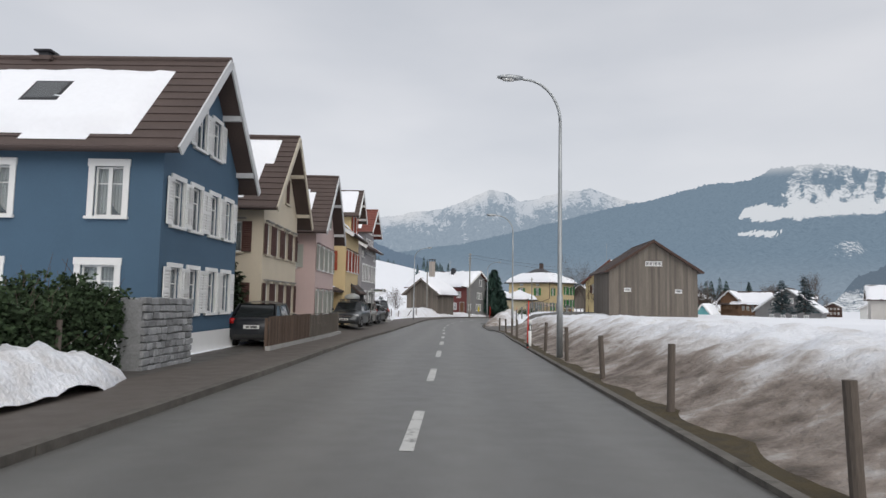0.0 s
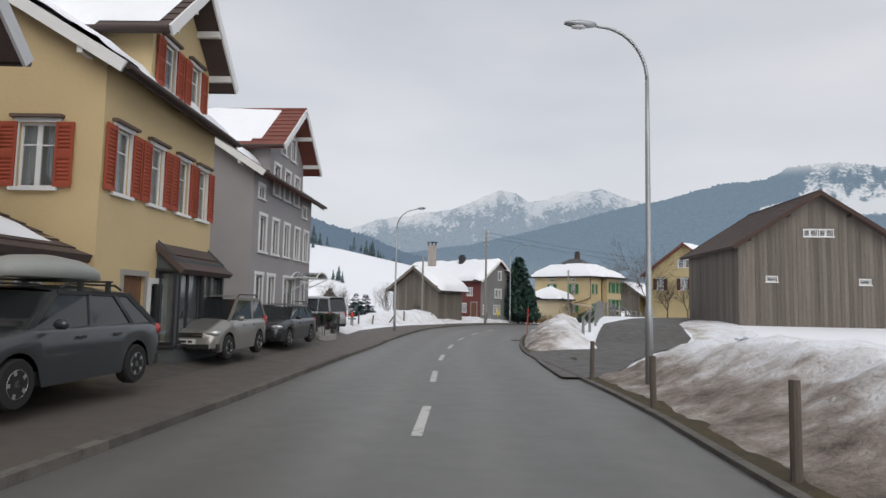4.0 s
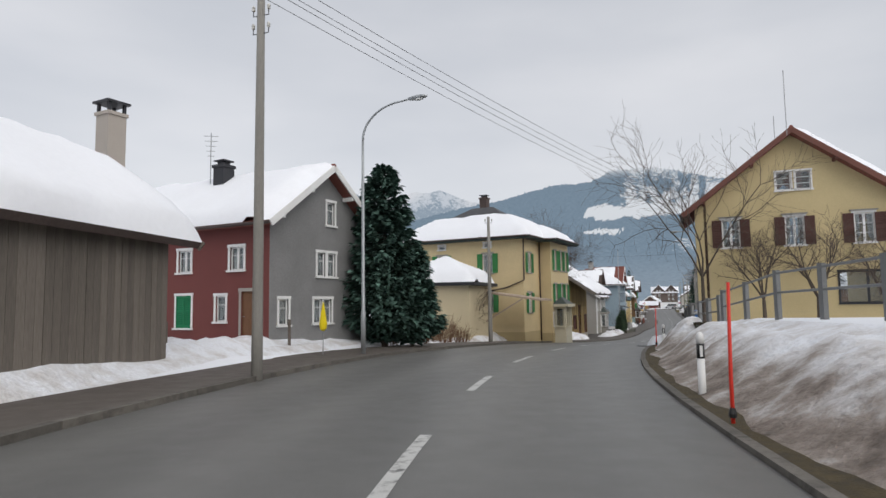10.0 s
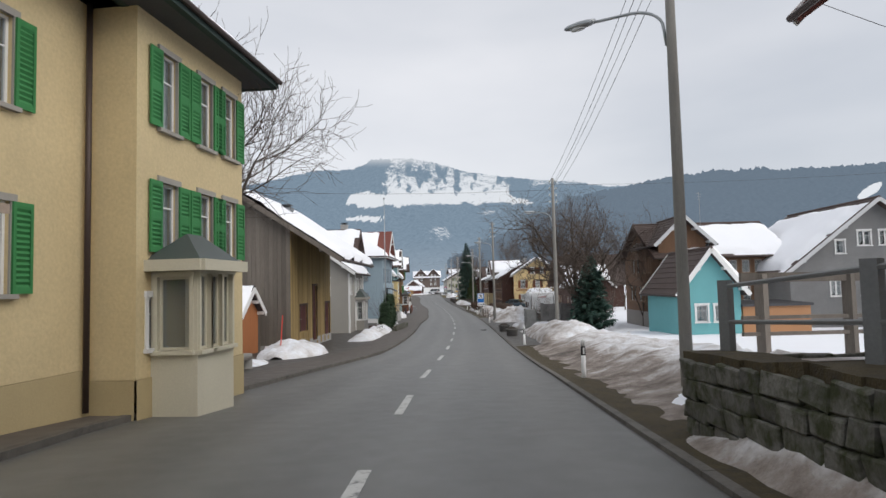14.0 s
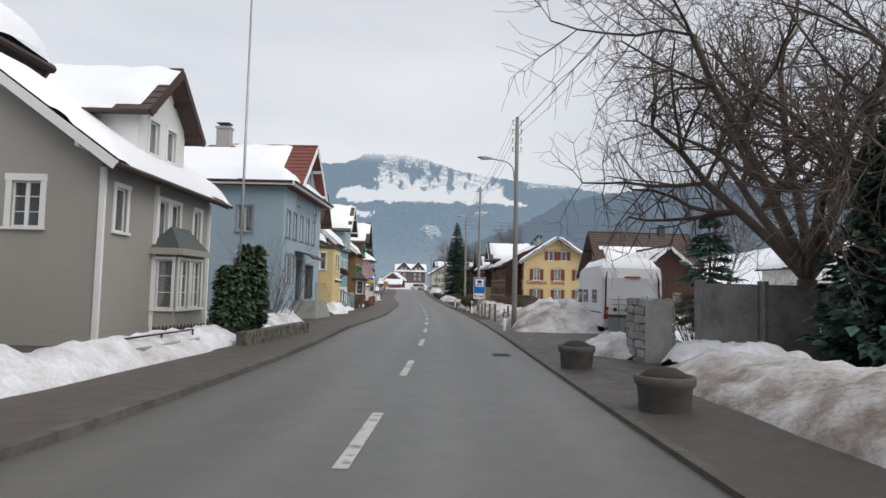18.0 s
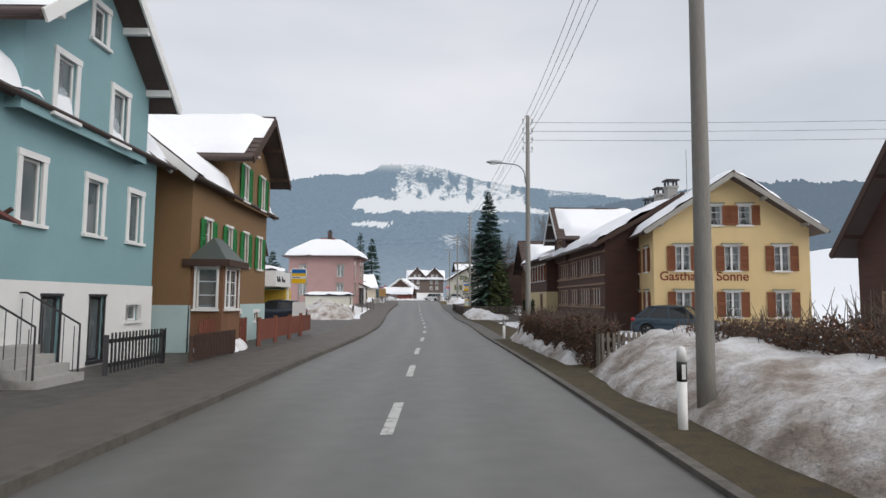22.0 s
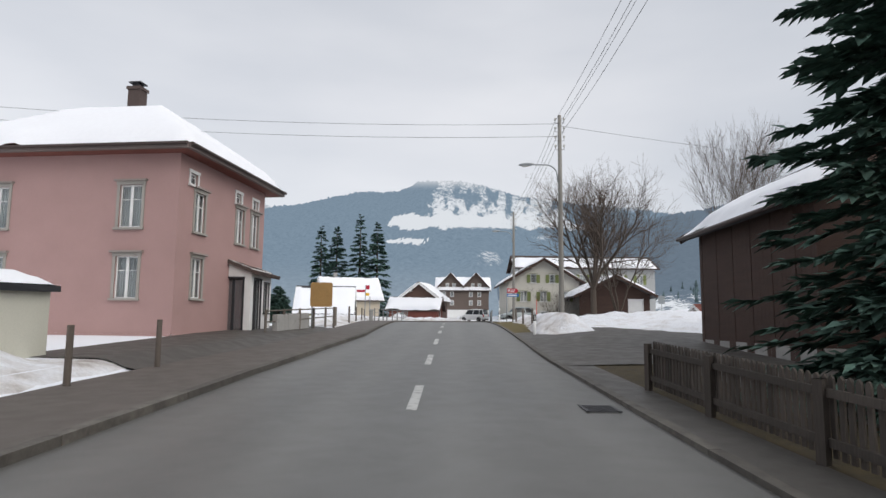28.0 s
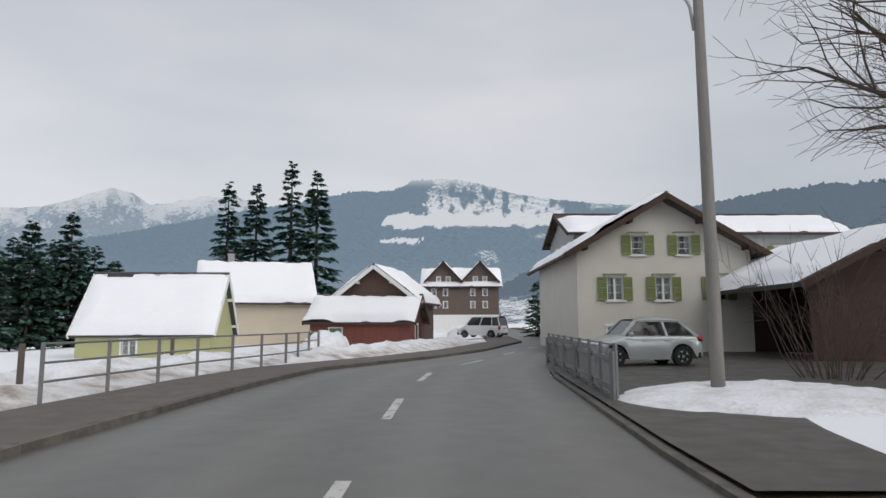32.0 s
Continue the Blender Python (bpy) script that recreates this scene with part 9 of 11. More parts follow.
        for i in range(len(q)):
            bmp.faces.new((up[i], up[(i + 1) % len(q)], lo[(i + 1) % len(q)], lo[i]))
        return part(name_p, bmp, mat, t)
    pane("windscreen", A, TINT, 0.03)
    pane("rear_window", B, TINT, 0.10)
    for sx in (0, 1):
        a_low, a_top = (A[1], A[2]) if sx else (A[0], A[3])
        b_low, b_top = (B[1], B[2]) if sx else (B[0], B[3])
        cuts = (0.0, 0.42, 0.78, 1.0) if L > 3.7 else (0.0, 0.6, 1.0)
        for c0, c1 in zip(cuts, cuts[1:]):
            q = [a_low.lerp(b_low, c0), a_low.lerp(b_low, c1), a_top.lerp(b_top, c1), a_top.lerp(b_top, c0)]
            pane("side_window", q, TINT, 0.05)
    bm = bmesh.new()
    for i in range(2):
        for q in ((A[1 - i], A[2 + i]), (B[1 - i], B[2 + i])):
            beam(bm, q[0], q[1], 0.09, 0.05, (1, 0, 0))
        a_low, a_top, b_low, b_top = (A[1], A[2], B[1], B[2]) if i == 0 else (A[0], A[3], B[0], B[3])
        for c in (0.42, 0.78) if L > 3.7 else (0.6,):
            beam(bm, a_low.lerp(b_low, c), a_top.lerp(b_top, c), 0.07, 0.05, (1, 0, 0))
        beam(bm, a_top, b_top, 0.07, 0.06)
        beam(bm, a_low, b_low, 0.06, 0.05)
    part("pillars", bm, material, t)
    bm = bmesh.new()
    rows_r = 7
    rr = []
    for i in range(rows_r + 1):
        u = i / rows_r
        y = yt0 + (yt1 - yt0) * u
        crown_z = 0.07 * math.sin(math.pi * min(1, max(0, u * 0.9 + 0.05)))
        xs = [-1, -0.9, -0.5, 0, 0.5, 0.9, 1]
        rr.append([bm.verts.new((wr * x * (1 + 0.01), y, zr - 0.075 + (crown_z + 0.045) * (1 - abs(x) ** 3) ** 0.6)) for x in xs])
    for a, b in zip(rr, rr[1:]):
        for i in range(6):
            bm.faces.new((a[i], a[i + 1], b[i + 1], b[i]))
    part("roof", bm, roof_mat or material, t, smooth_faces=True)
    bm = bmesh.new()
    box(bm, (-wb * 0.8, yb1 + 0.3, 0.4), (wb * 0.8, yb0 - 0.3, zb + 0.1))
    part("interior", bm, BLACK_PL, t)
    for a in axle:
        for sx in (-1, 1):
            wheel(t, (sx * (w2 - 0.115), y_of(a), wheel_r), wheel_r, 0.2)
    for sx in (-1, 1):
        bm = bmesh.new()
        lathe(bm, [(0.05, -0.09), (0.1, -0.05), (0.11, 0.03), (0.06, 0.09)], 10, Matrix.Translation((sx * w2 * 0.73, y_of(0.035), nose - 0.035)) @ Matrix.Diagonal((1.9, 1.0, 0.75, 1)))
        part("headlight", bm, HEADLAMP, t, smooth_faces=True)
        bm = bmesh.new()
        tz = 0.86 if deck is None and not boxy else 0.92
        box(bm, (sx * w2 * 0.80 - 0.11, y_of(0.985) - 0.03, tz - 0.13 - 0.15 * boxy), (sx * w2 * 0.80 + 0.11, y_of(0.93), tz + 0.07 + 0.12 * boxy))
        bmesh.ops.bevel(bm, geom=bm.edges[:], offset=0.035, segments=2, affect="EDGES")
        part("tail_light", bm, TAIL, t, smooth_faces=True)
        bm = bmesh.new()
        lathe(bm, [(0.03, -0.1), (0.085, -0.07), (0.09, 0.05), (0.04, 0.09)], 8, Matrix.Translation((sx * (w2 + 0.085), y_of(hood + 0.06), belt + 0.06)) @ Matrix.Rotation(radians(90), 4, "Y") @ Matrix.Diagonal((0.75, 0.6, 1, 1)))
        part("side_mirror", bm, material, t, smooth_faces=True)
        for c in (0.46, 0.66):
            bm = bmesh.new()
            beam(bm, (sx * (w2 * 0.99 + 0.012), y_of(c) - 0.09, belt - 0.13), (sx * (w2 * 0.99 + 0.012), y_of(c) + 0.09, belt - 0.13), 0.03, 0.035)
            part("door_handle", bm, material, t)
    for fy, zz, nm in ((y_of(0.0) + 0.015, 0.48, "front"), (y_of(1.0) - 0.02, 0.66 if not boxy else 0.8, "rear")):
        bm = bmesh.new()
        box(bm, (-0.25, fy - 0.012, zz - 0.06), (0.25, fy + 0.012, zz + 0.06))
        pl = part("number_plate", bm, PLATE, t, "white plate with dark bars")
        bm = bmesh.new()
        sg = 1 if nm == "front" else -1
        box(bm, (-0.17, fy + sg * 0.013, zz - 0.028), (-0.07, fy + sg * 0.016, zz + 0.028))
        box(bm, (-0.03, fy + sg * 0.013, zz - 0.028), (0.18, fy + sg * 0.016, zz + 0.028))
        part("bars", bm, BLACK_PL, pl)
    bm = bmesh.new()
    box(bm, (-w2 * 0.5, y_of(0.0) - 0.02, nose - 0.14), (w2 * 0.5, y_of(0.0) + 0.012, nose - 0.03))
    g = part("grille", bm, BLACK_PL, t)
    bm = bmesh.new()
    box(bm, (-w2 * 0.5, y_of(0.0) + 0.004, nose - 0.10), (w2 * 0.5, y_of(0.0) + 0.022, nose - 0.07))
    part("grille_bar", bm, CHROME, g)
    for fy in (y_of(0.0), y_of(1.0)):
        bm = bmesh.new()
        box(bm, (-w2 * 0.72, fy - 0.02, sill + 0.10), (w2 * 0.72, fy + 0.02, sill + 0.2))
        part("bumper_trim", bm, BLACK_PL, t)
    if roof_rails:
        for sx in (-1, 1):
            bm = bmesh.new()
            tube(bm, [(sx * wr * 0.93, yt0 - 0.15, zr - 0.02), (sx * wr * 0.93, yt0 - 0.3, zr + 0.05), (sx * wr * 0.93, yt1 + 0.3, zr + 0.05), (sx * wr * 0.93, yt1 + 0.12, zr - 0.02)], 0.018, 6)
            part("roof_rail", bm, BLACK_PL, t)
    if box_on:
        for k in (0.3, 0.68):
            bm = bmesh.new()
            y = yt0 + (yt1 - yt0) * k
            beam(bm, (-wr * 1.08, y, zr + 0.10), (wr * 1.08, y, zr + 0.10), 0.07, 0.03)
            for sx in (-1, 1):
                beam(bm, (sx * wr, y, zr - 0.06), (sx * wr, y, zr + 0.1), 0.06, 0.06, (0, 1, 0))
            part("roof_bar", bm, BLACK_PL, t)
        bm = bmesh.new()
        rings = []
        y0, y1 = yt0 + 0.35, yt1 + 0.05
        for u in (0.0, 0.06, 0.2, 0.5, 0.8, 0.95, 1.0):
            k = math.sin(math.pi * (0.06 + 0.88 * u)) ** 0.35
            rings.append([bm.verts.new((0.42 * k * math.cos(a), y0 + (y1 - y0) * u, zr + 0.14 + (0.34 * k * max(math.sin(a), 0) ** 0.7 if math.sin(a) > 0 else 0.02 * math.sin(a)))) for a in [2 * math.pi * j / 16 for j in range(16)]])
        for a, b in zip(rings, rings[1:]):
            for j in range(16):
                bm.faces.new((a[j], a[(j + 1) % 16], b[(j + 1) % 16], b[j]))
        bm.faces.new(rings[0][::-1])
        bm.faces.new(rings[-1])
        part("roof_box", bm, surface("roof_box_grey", (0.30, 0.31, 0.29), rough=0.4, var=0.08, bump=0.02), t, "grey plastic roof box", smooth_faces=True)
    return t


def on_yard(s, n):
    return P(s, n, 0.015 if n > 0 else 0.08 + lift(s))


BLACK_CAR = car_paint("black_car_paint", (0.012, 0.014, 0.018))
GREY_CAR = car_paint("grey_car_paint", (0.045, 0.05, 0.055), 0.5)
SILVER_CAR = car_paint("champagne_car_paint", (0.28, 0.27, 0.25), 0.6)
BLUE_CAR = car_paint("blue_black_car_paint", (0.014, 0.02, 0.034), 0.3)
TEAL_CAR = car_paint("slate_blue_car_paint", (0.03, 0.055, 0.075), 0.4)
PALE_CAR = car_paint("pale_silver_car_paint", (0.42, 0.46, 0.46), 0.5)
VAN_CAR = car_paint("silver_van_paint", (0.36, 0.36, 0.37), 0.4)
car("hatchback", on_yard(21.9, -6.62), heading(23) - 3, "black small hatchback parked between two houses", BLACK_CAR, 3.5, 1.66, 1.46)
car("family_car", on_yard(37.7, -6.05), heading(40) + 182, "dark grey compact family car with a grey roof box", GREY_CAR, 4.35, 1.82, 1.5, belt=0.95, nose=0.74, box_on=True, roof_rails=True)
car("small_wagon", on_yard(45.6, -6.4), heading(50) + 180, "champagne silver small upright wagon", SILVER_CAR, 3.65, 1.6, 1.58, hood=0.25, roof0=0.40, roof1=0.88, tail=0.97, belt=0.96, roof_rails=True, boxy=0.5)
car("hatchback", on_yard(51.3, -6.6), heading(56) + 180, "black hatchback parked before the grey house", BLACK_CAR, 4.2, 1.8, 1.42)
car("minivan", on_yard(64.7, -10.4), heading(65) - 76, "silver minibus with dark side windows", VAN_CAR, 4.9, 1.92, 1.96, hood=0.2, roof0=0.33, roof1=0.955, tail=0.985, belt=1.12, nose=0.9, boxy=0.9, wheel_r=0.33)
car("crossover_car", on_yard(226.3, -10.4), heading(226) - 96, "blue-black crossover parked before the bakery", BLUE_CAR, 4.42, 1.84, 1.54, hood=0.29, roof0=0.45, roof1=0.82, tail=0.96, belt=0.99, nose=0.8, wheel_r=0.345, sill=0.26)
car("hatchback", P(214.2, 11.4, 0.03), heading(213) + 128, "slate-blue hatchback parked in front of the inn", TEAL_CAR, 4.1, 1.76, 1.5)
car("hatchback", Vector((128.3, 269.1, -2.52)), -66, "pale silver small hatchback in the side street", PALE_CAR, 3.5, 1.62, 1.46)
car("van", P(342, 2.2, 0.03), heading(342) - 60, "white small van at the far junction", car_paint("white_car_paint", (0.6, 0.6, 0.6), 0.0), 4.3, 1.8, 1.85, hood=0.22, roof0=0.36, roof1=0.94, tail=0.985, belt=1.05, boxy=0.8)


def motorhome(base, head):
    t = thing("motorhome", base, "white motorhome with snow on its roof and a rear bicycle rack", "motorhome")
    t.rotation_euler.z = radians(-head)
    white = surface("motorhome_white", (0.70, 0.71, 0.72), rough=0.35, var=0.05, scale=1.2, fine=25, bump=0.02, stain=(0.42, 0.40, 0.37), stain_at=(0.62, 0.95))
    L, w, H, z0 = 6.2, 1.15, 2.85, 0.42
    bm = bmesh.new()
    prof = [(-L / 2, z0), (-L / 2 - 0.03, 1.2), (-L / 2, 2.35), (-L / 2 + 0.12, 2.75), (-L / 2 + 0.35, H), (L / 2 - 1.7, H), (L / 2 - 1.25, H - 0.1), (L / 2 - 0.55, 1.55), (L / 2 - 0.15, 1.15), (L / 2, 0.8), (L / 2 - 0.02, z0)]
    a = [bm.verts.new((-w, y, z)) for y, z in prof]
    b = [bm.verts.new((w, y, z)) for y, z in prof]
    bm.faces.new(a)
    bm.faces.new(b[::-1])
    for k in range(len(prof)):
        bm.faces.new((a[k], a[(k + 1) % len(prof)], b[(k + 1) % len(prof)], b[k]))
    bmesh.ops.recalc_face_normals(bm, faces=bm.faces)
    bmesh.ops.bevel(bm, geom=[e for e in bm.edges if len(e.link_faces) == 2 and e.calc_face_angle() > 0.9], offset=0.07, segments=3, affect="EDGES")
    part("body", bm, white, t)
    for sx in (-1, 1):
        for y, z, ww, hh in ((-1.6, 1.35, 0.9, 0.55), (0.3, 1.35, 1.0, 0.55), (1.6, 1.3, 0.9, 0.62)):
            bm = bmesh.new()
            box(bm, (sx * (w + 0.012) - 0.012, y - ww / 2, z), (sx * (w + 0.012) + 0.012, y + ww / 2, z + hh))
            bmesh.ops.bevel(bm, geom=bm.edges[:], offset=0.01, segments=1, affect="EDGES")
            part("window", bm, TINT, t)
        bm = bmesh.new()
        box(bm, (sx * (w + 0.006) - 0.006, -2.9, 0.95), (sx * (w + 0.006) + 0.006, 2.2, 1.02))
        part("stripe", bm, GREY_CAR, t)
        bm = bmesh.new()
        tube(bm, [(sx * w * 0.93, -L / 2 - 0.02, 0.75), (sx * w * 0.9, -L / 2 - 0.06, 1.3), (sx * w * 0.88, -L / 2 - 0.02, 2.3), (sx * w * 0.8, -L / 2 + 0.16, 2.74)], 0.03, 6)
        part("rear_trim", bm, BLACK_PL, t, "curved black rear strip")
        for k, (zz, mt) in enumerate(((0.82, TAIL), (1.0, ORANGE_L), (1.16, TAIL))):
            bm = bmesh.new()
            lathe(bm, [(0.072, -0.02), (0.07, 0.02), (0.045, 0.032)], 14, Matrix.Translation((sx * w * 0.85, -L / 2 - 0.035, zz)) @ Matrix.Rotation(radians(90), 4, "X"))
            part("rear_lamp", bm, mt, t, smooth_faces=True)
        for y in (-1.7, 2.0):
            wheel(t, (sx * (w - 0.2), y, 0.34), 0.34, 0.22)
    bm = bmesh.new()
    for x in (-0.55, 0.55):
        tube(bm, [(x, -L / 2 - 0.05, 0.95), (x, -L / 2 - 0.14, 1.0), (x, -L / 2 - 0.14, 1.62), (x, -L / 2 - 0.05, 1.68)], 0.018, 6)
    for z in (1.12, 1.32, 1.52):
        tube(bm, [(-0.8, -L / 2 - 0.16, z), (0.8, -L / 2 - 0.16, z)], 0.018, 6)
    rack = part("bicycle_rack", bm, METAL_GREY, t, "grey tubular bicycle rack")
    for x in (-0.7, -0.25, 0.2, 0.65):
        bm = bmesh.new()
        box(bm, (x - 0.05, -L / 2 - 0.24, 1.06 + 0.12 * (x > 0)), (x + 0.05, -L / 2 - 0.14, 1.2 + 0.12 * (x > 0)))
        part("clamp", bm, BLACK_PL, rack)
    bm = bmesh.new()
    box(bm, (-0.3, -L / 2 - 0.07, 2.36), (0.3, -L / 2 - 0.03, 2.42))
    part("high_brake_lamp", bm, TAIL, t)
    bm = bmesh.new()
    box(bm, (-1.05, -L / 2 - 0.06, z0 + 0.02), (1.05, -L / 2 + 0.02, 0.72))
    part("bumper", bm, surface("bumper_grey", (0.32, 0.33, 0.34), rough=0.5, var=0.08, bump=0.02), t)
    bm = bmesh.new()
    box(bm, (-0.26, -L / 2 - 0.075, 0.56), (0.26, -L / 2 - 0.06, 0.68))
    part("number_plate", bm, PLATE, t)
    vs, fs = [], []
    for i in range(21):
        for j in range(11):
            u, v = i / 20, j / 10
            e = min(u, 1 - u) * 4.2, min(v, 1 - v) * 2.2
            k = min(1, min(e) / 0.35)
            vs.append(((v * 2 - 1) * w * 0.97, -L / 2 + 0.33 + u * 4.1, H - 0.01 + 0.34 * math.sqrt(max(k, 0)) * (1 + 0.2 * noise.noise((u * 4, v * 3, 2)))))
    fs = [(i * 11 + j, (i + 1) * 11 + j, (i + 1) * 11 + j + 1, i * 11 + j + 1) for i in range(20) for j in range(10)]
    me = mesh_of("roof_snow", vs, fs, ROOF_SNOW, True)
    if me.polygons[0].normal.z < 0:
        me.flip_normals()
    link("roof_snow", me, t, label="thick snow on the roof")


motorhome(P(171.0, 7.55, 0.0), heading(170) + 3)

# ---- fences, walls and small structures ----
STEEL_POST = surface("dull_steel_post", (0.20, 0.205, 0.205), rough=0.6, var=0.15, scale=2, fine=30, bump=0.1, metal=0.4)
REDBROWN = surface("red_brown_fence_paint", (0.16, 0.05, 0.032), rough=0.7, var=0.18, scale=1.5, fine=20, bump=0.2, rand=0.1)
MOSSY = surface("mossy_stone", (0.13, 0.125, 0.11), rough=0.95, var=0.35, scale=2.5, fine=18, bump=0.7, rand=0.3, stain=(0.045, 0.05, 0.022), stain_at=(0.42, 0.62))
GABION = surface("gabion_stone", (0.25, 0.255, 0.26), rough=0.9, var=0.3, scale=4, fine=20, bump=0.5, rand=0.3)
TERRA = surface("terracotta", (0.30, 0.11, 0.06), rough=0.85, var=0.15, bump=0.1)
BLUE_SIGN = surface("traffic_blue", (0.01, 0.13, 0.42), rough=0.4, var=0.05, bump=0.0)
YEL_SIGN = surface("bus_yellow", (0.78, 0.46, 0.01), rough=0.4, var=0.05, bump=0.0)
RED_SIGN = surface("direction_red", (0.42, 0.015, 0.04), rough=0.4, var=0.05, bump=0.0)
WHITE_SIGN = surface("sign_white", (0.74, 0.74, 0.73), rough=0.4, var=0.04, bump=0.0)


def gp(s, n, dz=0.0):
    """A point on whatever ground lies at a place by the road."""
    left_paved = n < 0 and -12.5 < n
    return P(s, n, max(ground_h(s, n), 0.06 + lift(s) * smooth(5.0, 6.4, -n) if left_paved else -0.06) + dz)


def rail_fence(path, spacing, height, rails, post_r, rail_r, label, mat=STEEL_POST, square=True, name="fence", mesh_fill=False):
    """Posts with rails along a path of points."""
    base = Vector(path[0])
    t = thing(name, base, label, "fence")
    pts = []
    for a, b in zip(path, path[1:]):
        n = max(1, int(round((b - a).length / spacing)))
        pts += [a.lerp(b, k / n) for k in range(n)]
    pts.append(path[-1])
    bm = bmesh.new()
    if square:
        box(bm, (-post_r, -post_r, -0.4), (post_r, post_r, height))
    else:
        lathe(bm, [(post_r, -0.4), (post_r, height - 0.02), (post_r * 0.6, height)], 8)
    bmesh.ops.recalc_face_normals(bm, faces=bm.faces)
    me = bpy.data.meshes.new("post")
    bm.to_mesh(me)
    bm.free()
    me.materials.append(mat)
    for p in pts:
        link("post", me, t, loc=p - base)
    for z in rails:
        bm = bmesh.new()
        tube(bm, [p - base + Vector((0, 0, z)) for p in pts], rail_r, 6)
        part("rail", bm, mat, t)
    if mesh_fill:
        segs = []
        for a, b in zip(pts, pts[1:]):
            L = (b - a).length
            d = (b - a).normalized()
            hh = height - 0.06
            n = int(L / 0.12)
            for k in range(-int(hh / 0.12), n + 1):
                for sg in (1, -1):
                    u0, u1 = k * 0.12, k * 0.12 + hh
                    z0, z1 = (0.04, hh) if sg > 0 else (hh, 0.04)
                    c0, c1 = max(0, u0), min(L, u1)
                    if c1 - c0 < 0.02:
                        continue
                    f0, f1 = (c0 - u0) / (u1 - u0), (c1 - u0) / (u1 - u0)
                    p0 = a + d * c0 - base + Vector((0, 0, z0 + (z1 - z0) * f0))
                    p1 = a + d * c1 - base + Vector((0, 0, z0 + (z1 - z0) * f1))
                    segs.append([*p0, mesh_fill, *p1, mesh_fill])
        v, f = sticks(segs, 3)
        link("lattice", raw_mesh("lattice", v, f, mat), t)
    return t


def slat_fence(path, height, width, gap, mat, label, rails=(0.25, 0.8), thick=0.022, pointed=True, name="fence", lift_by=0.06, jitter=0.02):
    """Upright slats on rails, with posts."""
    base = Vector(path[0])
    t = thing(name, base, label, "fence")
    rnd = random.Random(int(height * 100 + len(path)))
    for a, b in zip(path, path[1:]):
        d = (b - a)
        L = d.length
        d.normalize()
        q = Matrix.Rotation(math.atan2(d.y, d.x), 4, "Z")
        n = int(L / (width + gap))
        bm = bmesh.new()
        vs = box(bm, (-width / 2, -thick / 2, lift_by), (width / 2, thick / 2, height - (width * 0.5 if pointed else 0)))
        if pointed:
            tp = [v for v in vs if v.co.z > height * 0.6]
            f = next(f for f in bm.faces if all(v in tp for v in f.verts))
            r = bmesh.ops.extrude_discrete_faces(bm, faces=[f])
            for v in r["faces"][0].verts:
                v.co.x *= 0.15
                v.co.z = height
        bmesh.ops.recalc_face_normals(bm, faces=bm.faces)
        me = bpy.data.meshes.new("slat")
        bm.to_mesh(me)
        bm.free()
        me.materials.append(mat)
        for k in range(n):
            p = a.lerp(b, (k + 0.5) / n)
            link("slat", me, t, matrix=Matrix.Translation(p - base) @ q @ Matrix.Rotation(rnd.uniform(-jitter, jitter), 4, "Y"))
        off = Vector((d.y, -d.x, 0)) * -(thick + 0.018)
        for z in rails:
            bm = bmesh.new()
            beam(bm, a - base + Vector((0, 0, z * height)) + off, b - base + Vector((0, 0, z * height)) + off, 0.035, 0.08)
            part("rail", bm, mat, t)
        m = max(1, int(L / 2.2))
        for k in range(m + 1):
            bm = bmesh.new()
            p = a.lerp(b, k / m) - base + off * 2
            box(bm, (p.x - 0.045, p.y - 0.045, p.z - 0.35), (p.x + 0.045, p.y + 0.045, p.z + height * 0.95))
            part("post", bm, mat, t)
    return t


def stone_wall(path, height, thick, course, length, mat, label, seed, name="stone_wall", cap=None, rough=0.02):
    """A wall of coursed blocks, each block a piece, before a rough core."""
    base = Vector(path[0])
    t = thing(name, base, label, "wall")
    rnd = random.Random(seed)
    for a, b in zip(path, path[1:]):
        d = b - a
        L = math.hypot(d.x, d.y)
        ang = math.atan2(d.y, d.x)
        slope = d.z / L
        q = Matrix.Rotation(ang, 4, "Z")
        bm = bmesh.new()
        vs = box(bm, (0, -thick / 2 + 0.05, -0.3), (L, thick / 2 - 0.05, height - 0.05))
        for v in vs:
            v.co.z += slope * v.co.x
        part("core", bm, mat, t, matrix=Matrix.Translation(a - base) @ q)
        rows_n = max(1, int(round(height / course)))
        for r in range(rows_n):
            u = -rnd.random() * length * 0.5
            ch = height / rows_n
            while u < L:
                ln = length * rnd.uniform(0.6, 1.35)
                u0, u1 = max(u, 0.0), min(u + ln, L)
                u += ln
                if u1 - u0 < 0.08:
                    continue
                for sg in (-1, 1):
                    bm = bmesh.new()
                    dy = rnd.uniform(0, rough)
                    vs = box(bm, (-(u1 - u0) / 2 + 0.008, -0.05, -ch / 2 + 0.008), ((u1 - u0) / 2 - 0.008, 0.05, ch / 2 - 0.008))
                    for v in vs:
                        v.co += Vector((rnd.uniform(-1, 1), rnd.uniform(-1, 1), rnd.uniform(-1, 1))) * rough * 0.8
                    bmesh.ops.bevel(bm, geom=bm.edges[:], offset=0.018, segments=1, affect="EDGES")
                    m = Matrix.Translation(a - base) @ q @ Matrix.Translation(((u0 + u1) / 2, sg * (thick / 2 - 0.04 + dy), ch * (r + 0.5) + slope * (u0 + u1) / 2))
                    part("stone", bm, mat, t, matrix=m)
    return t


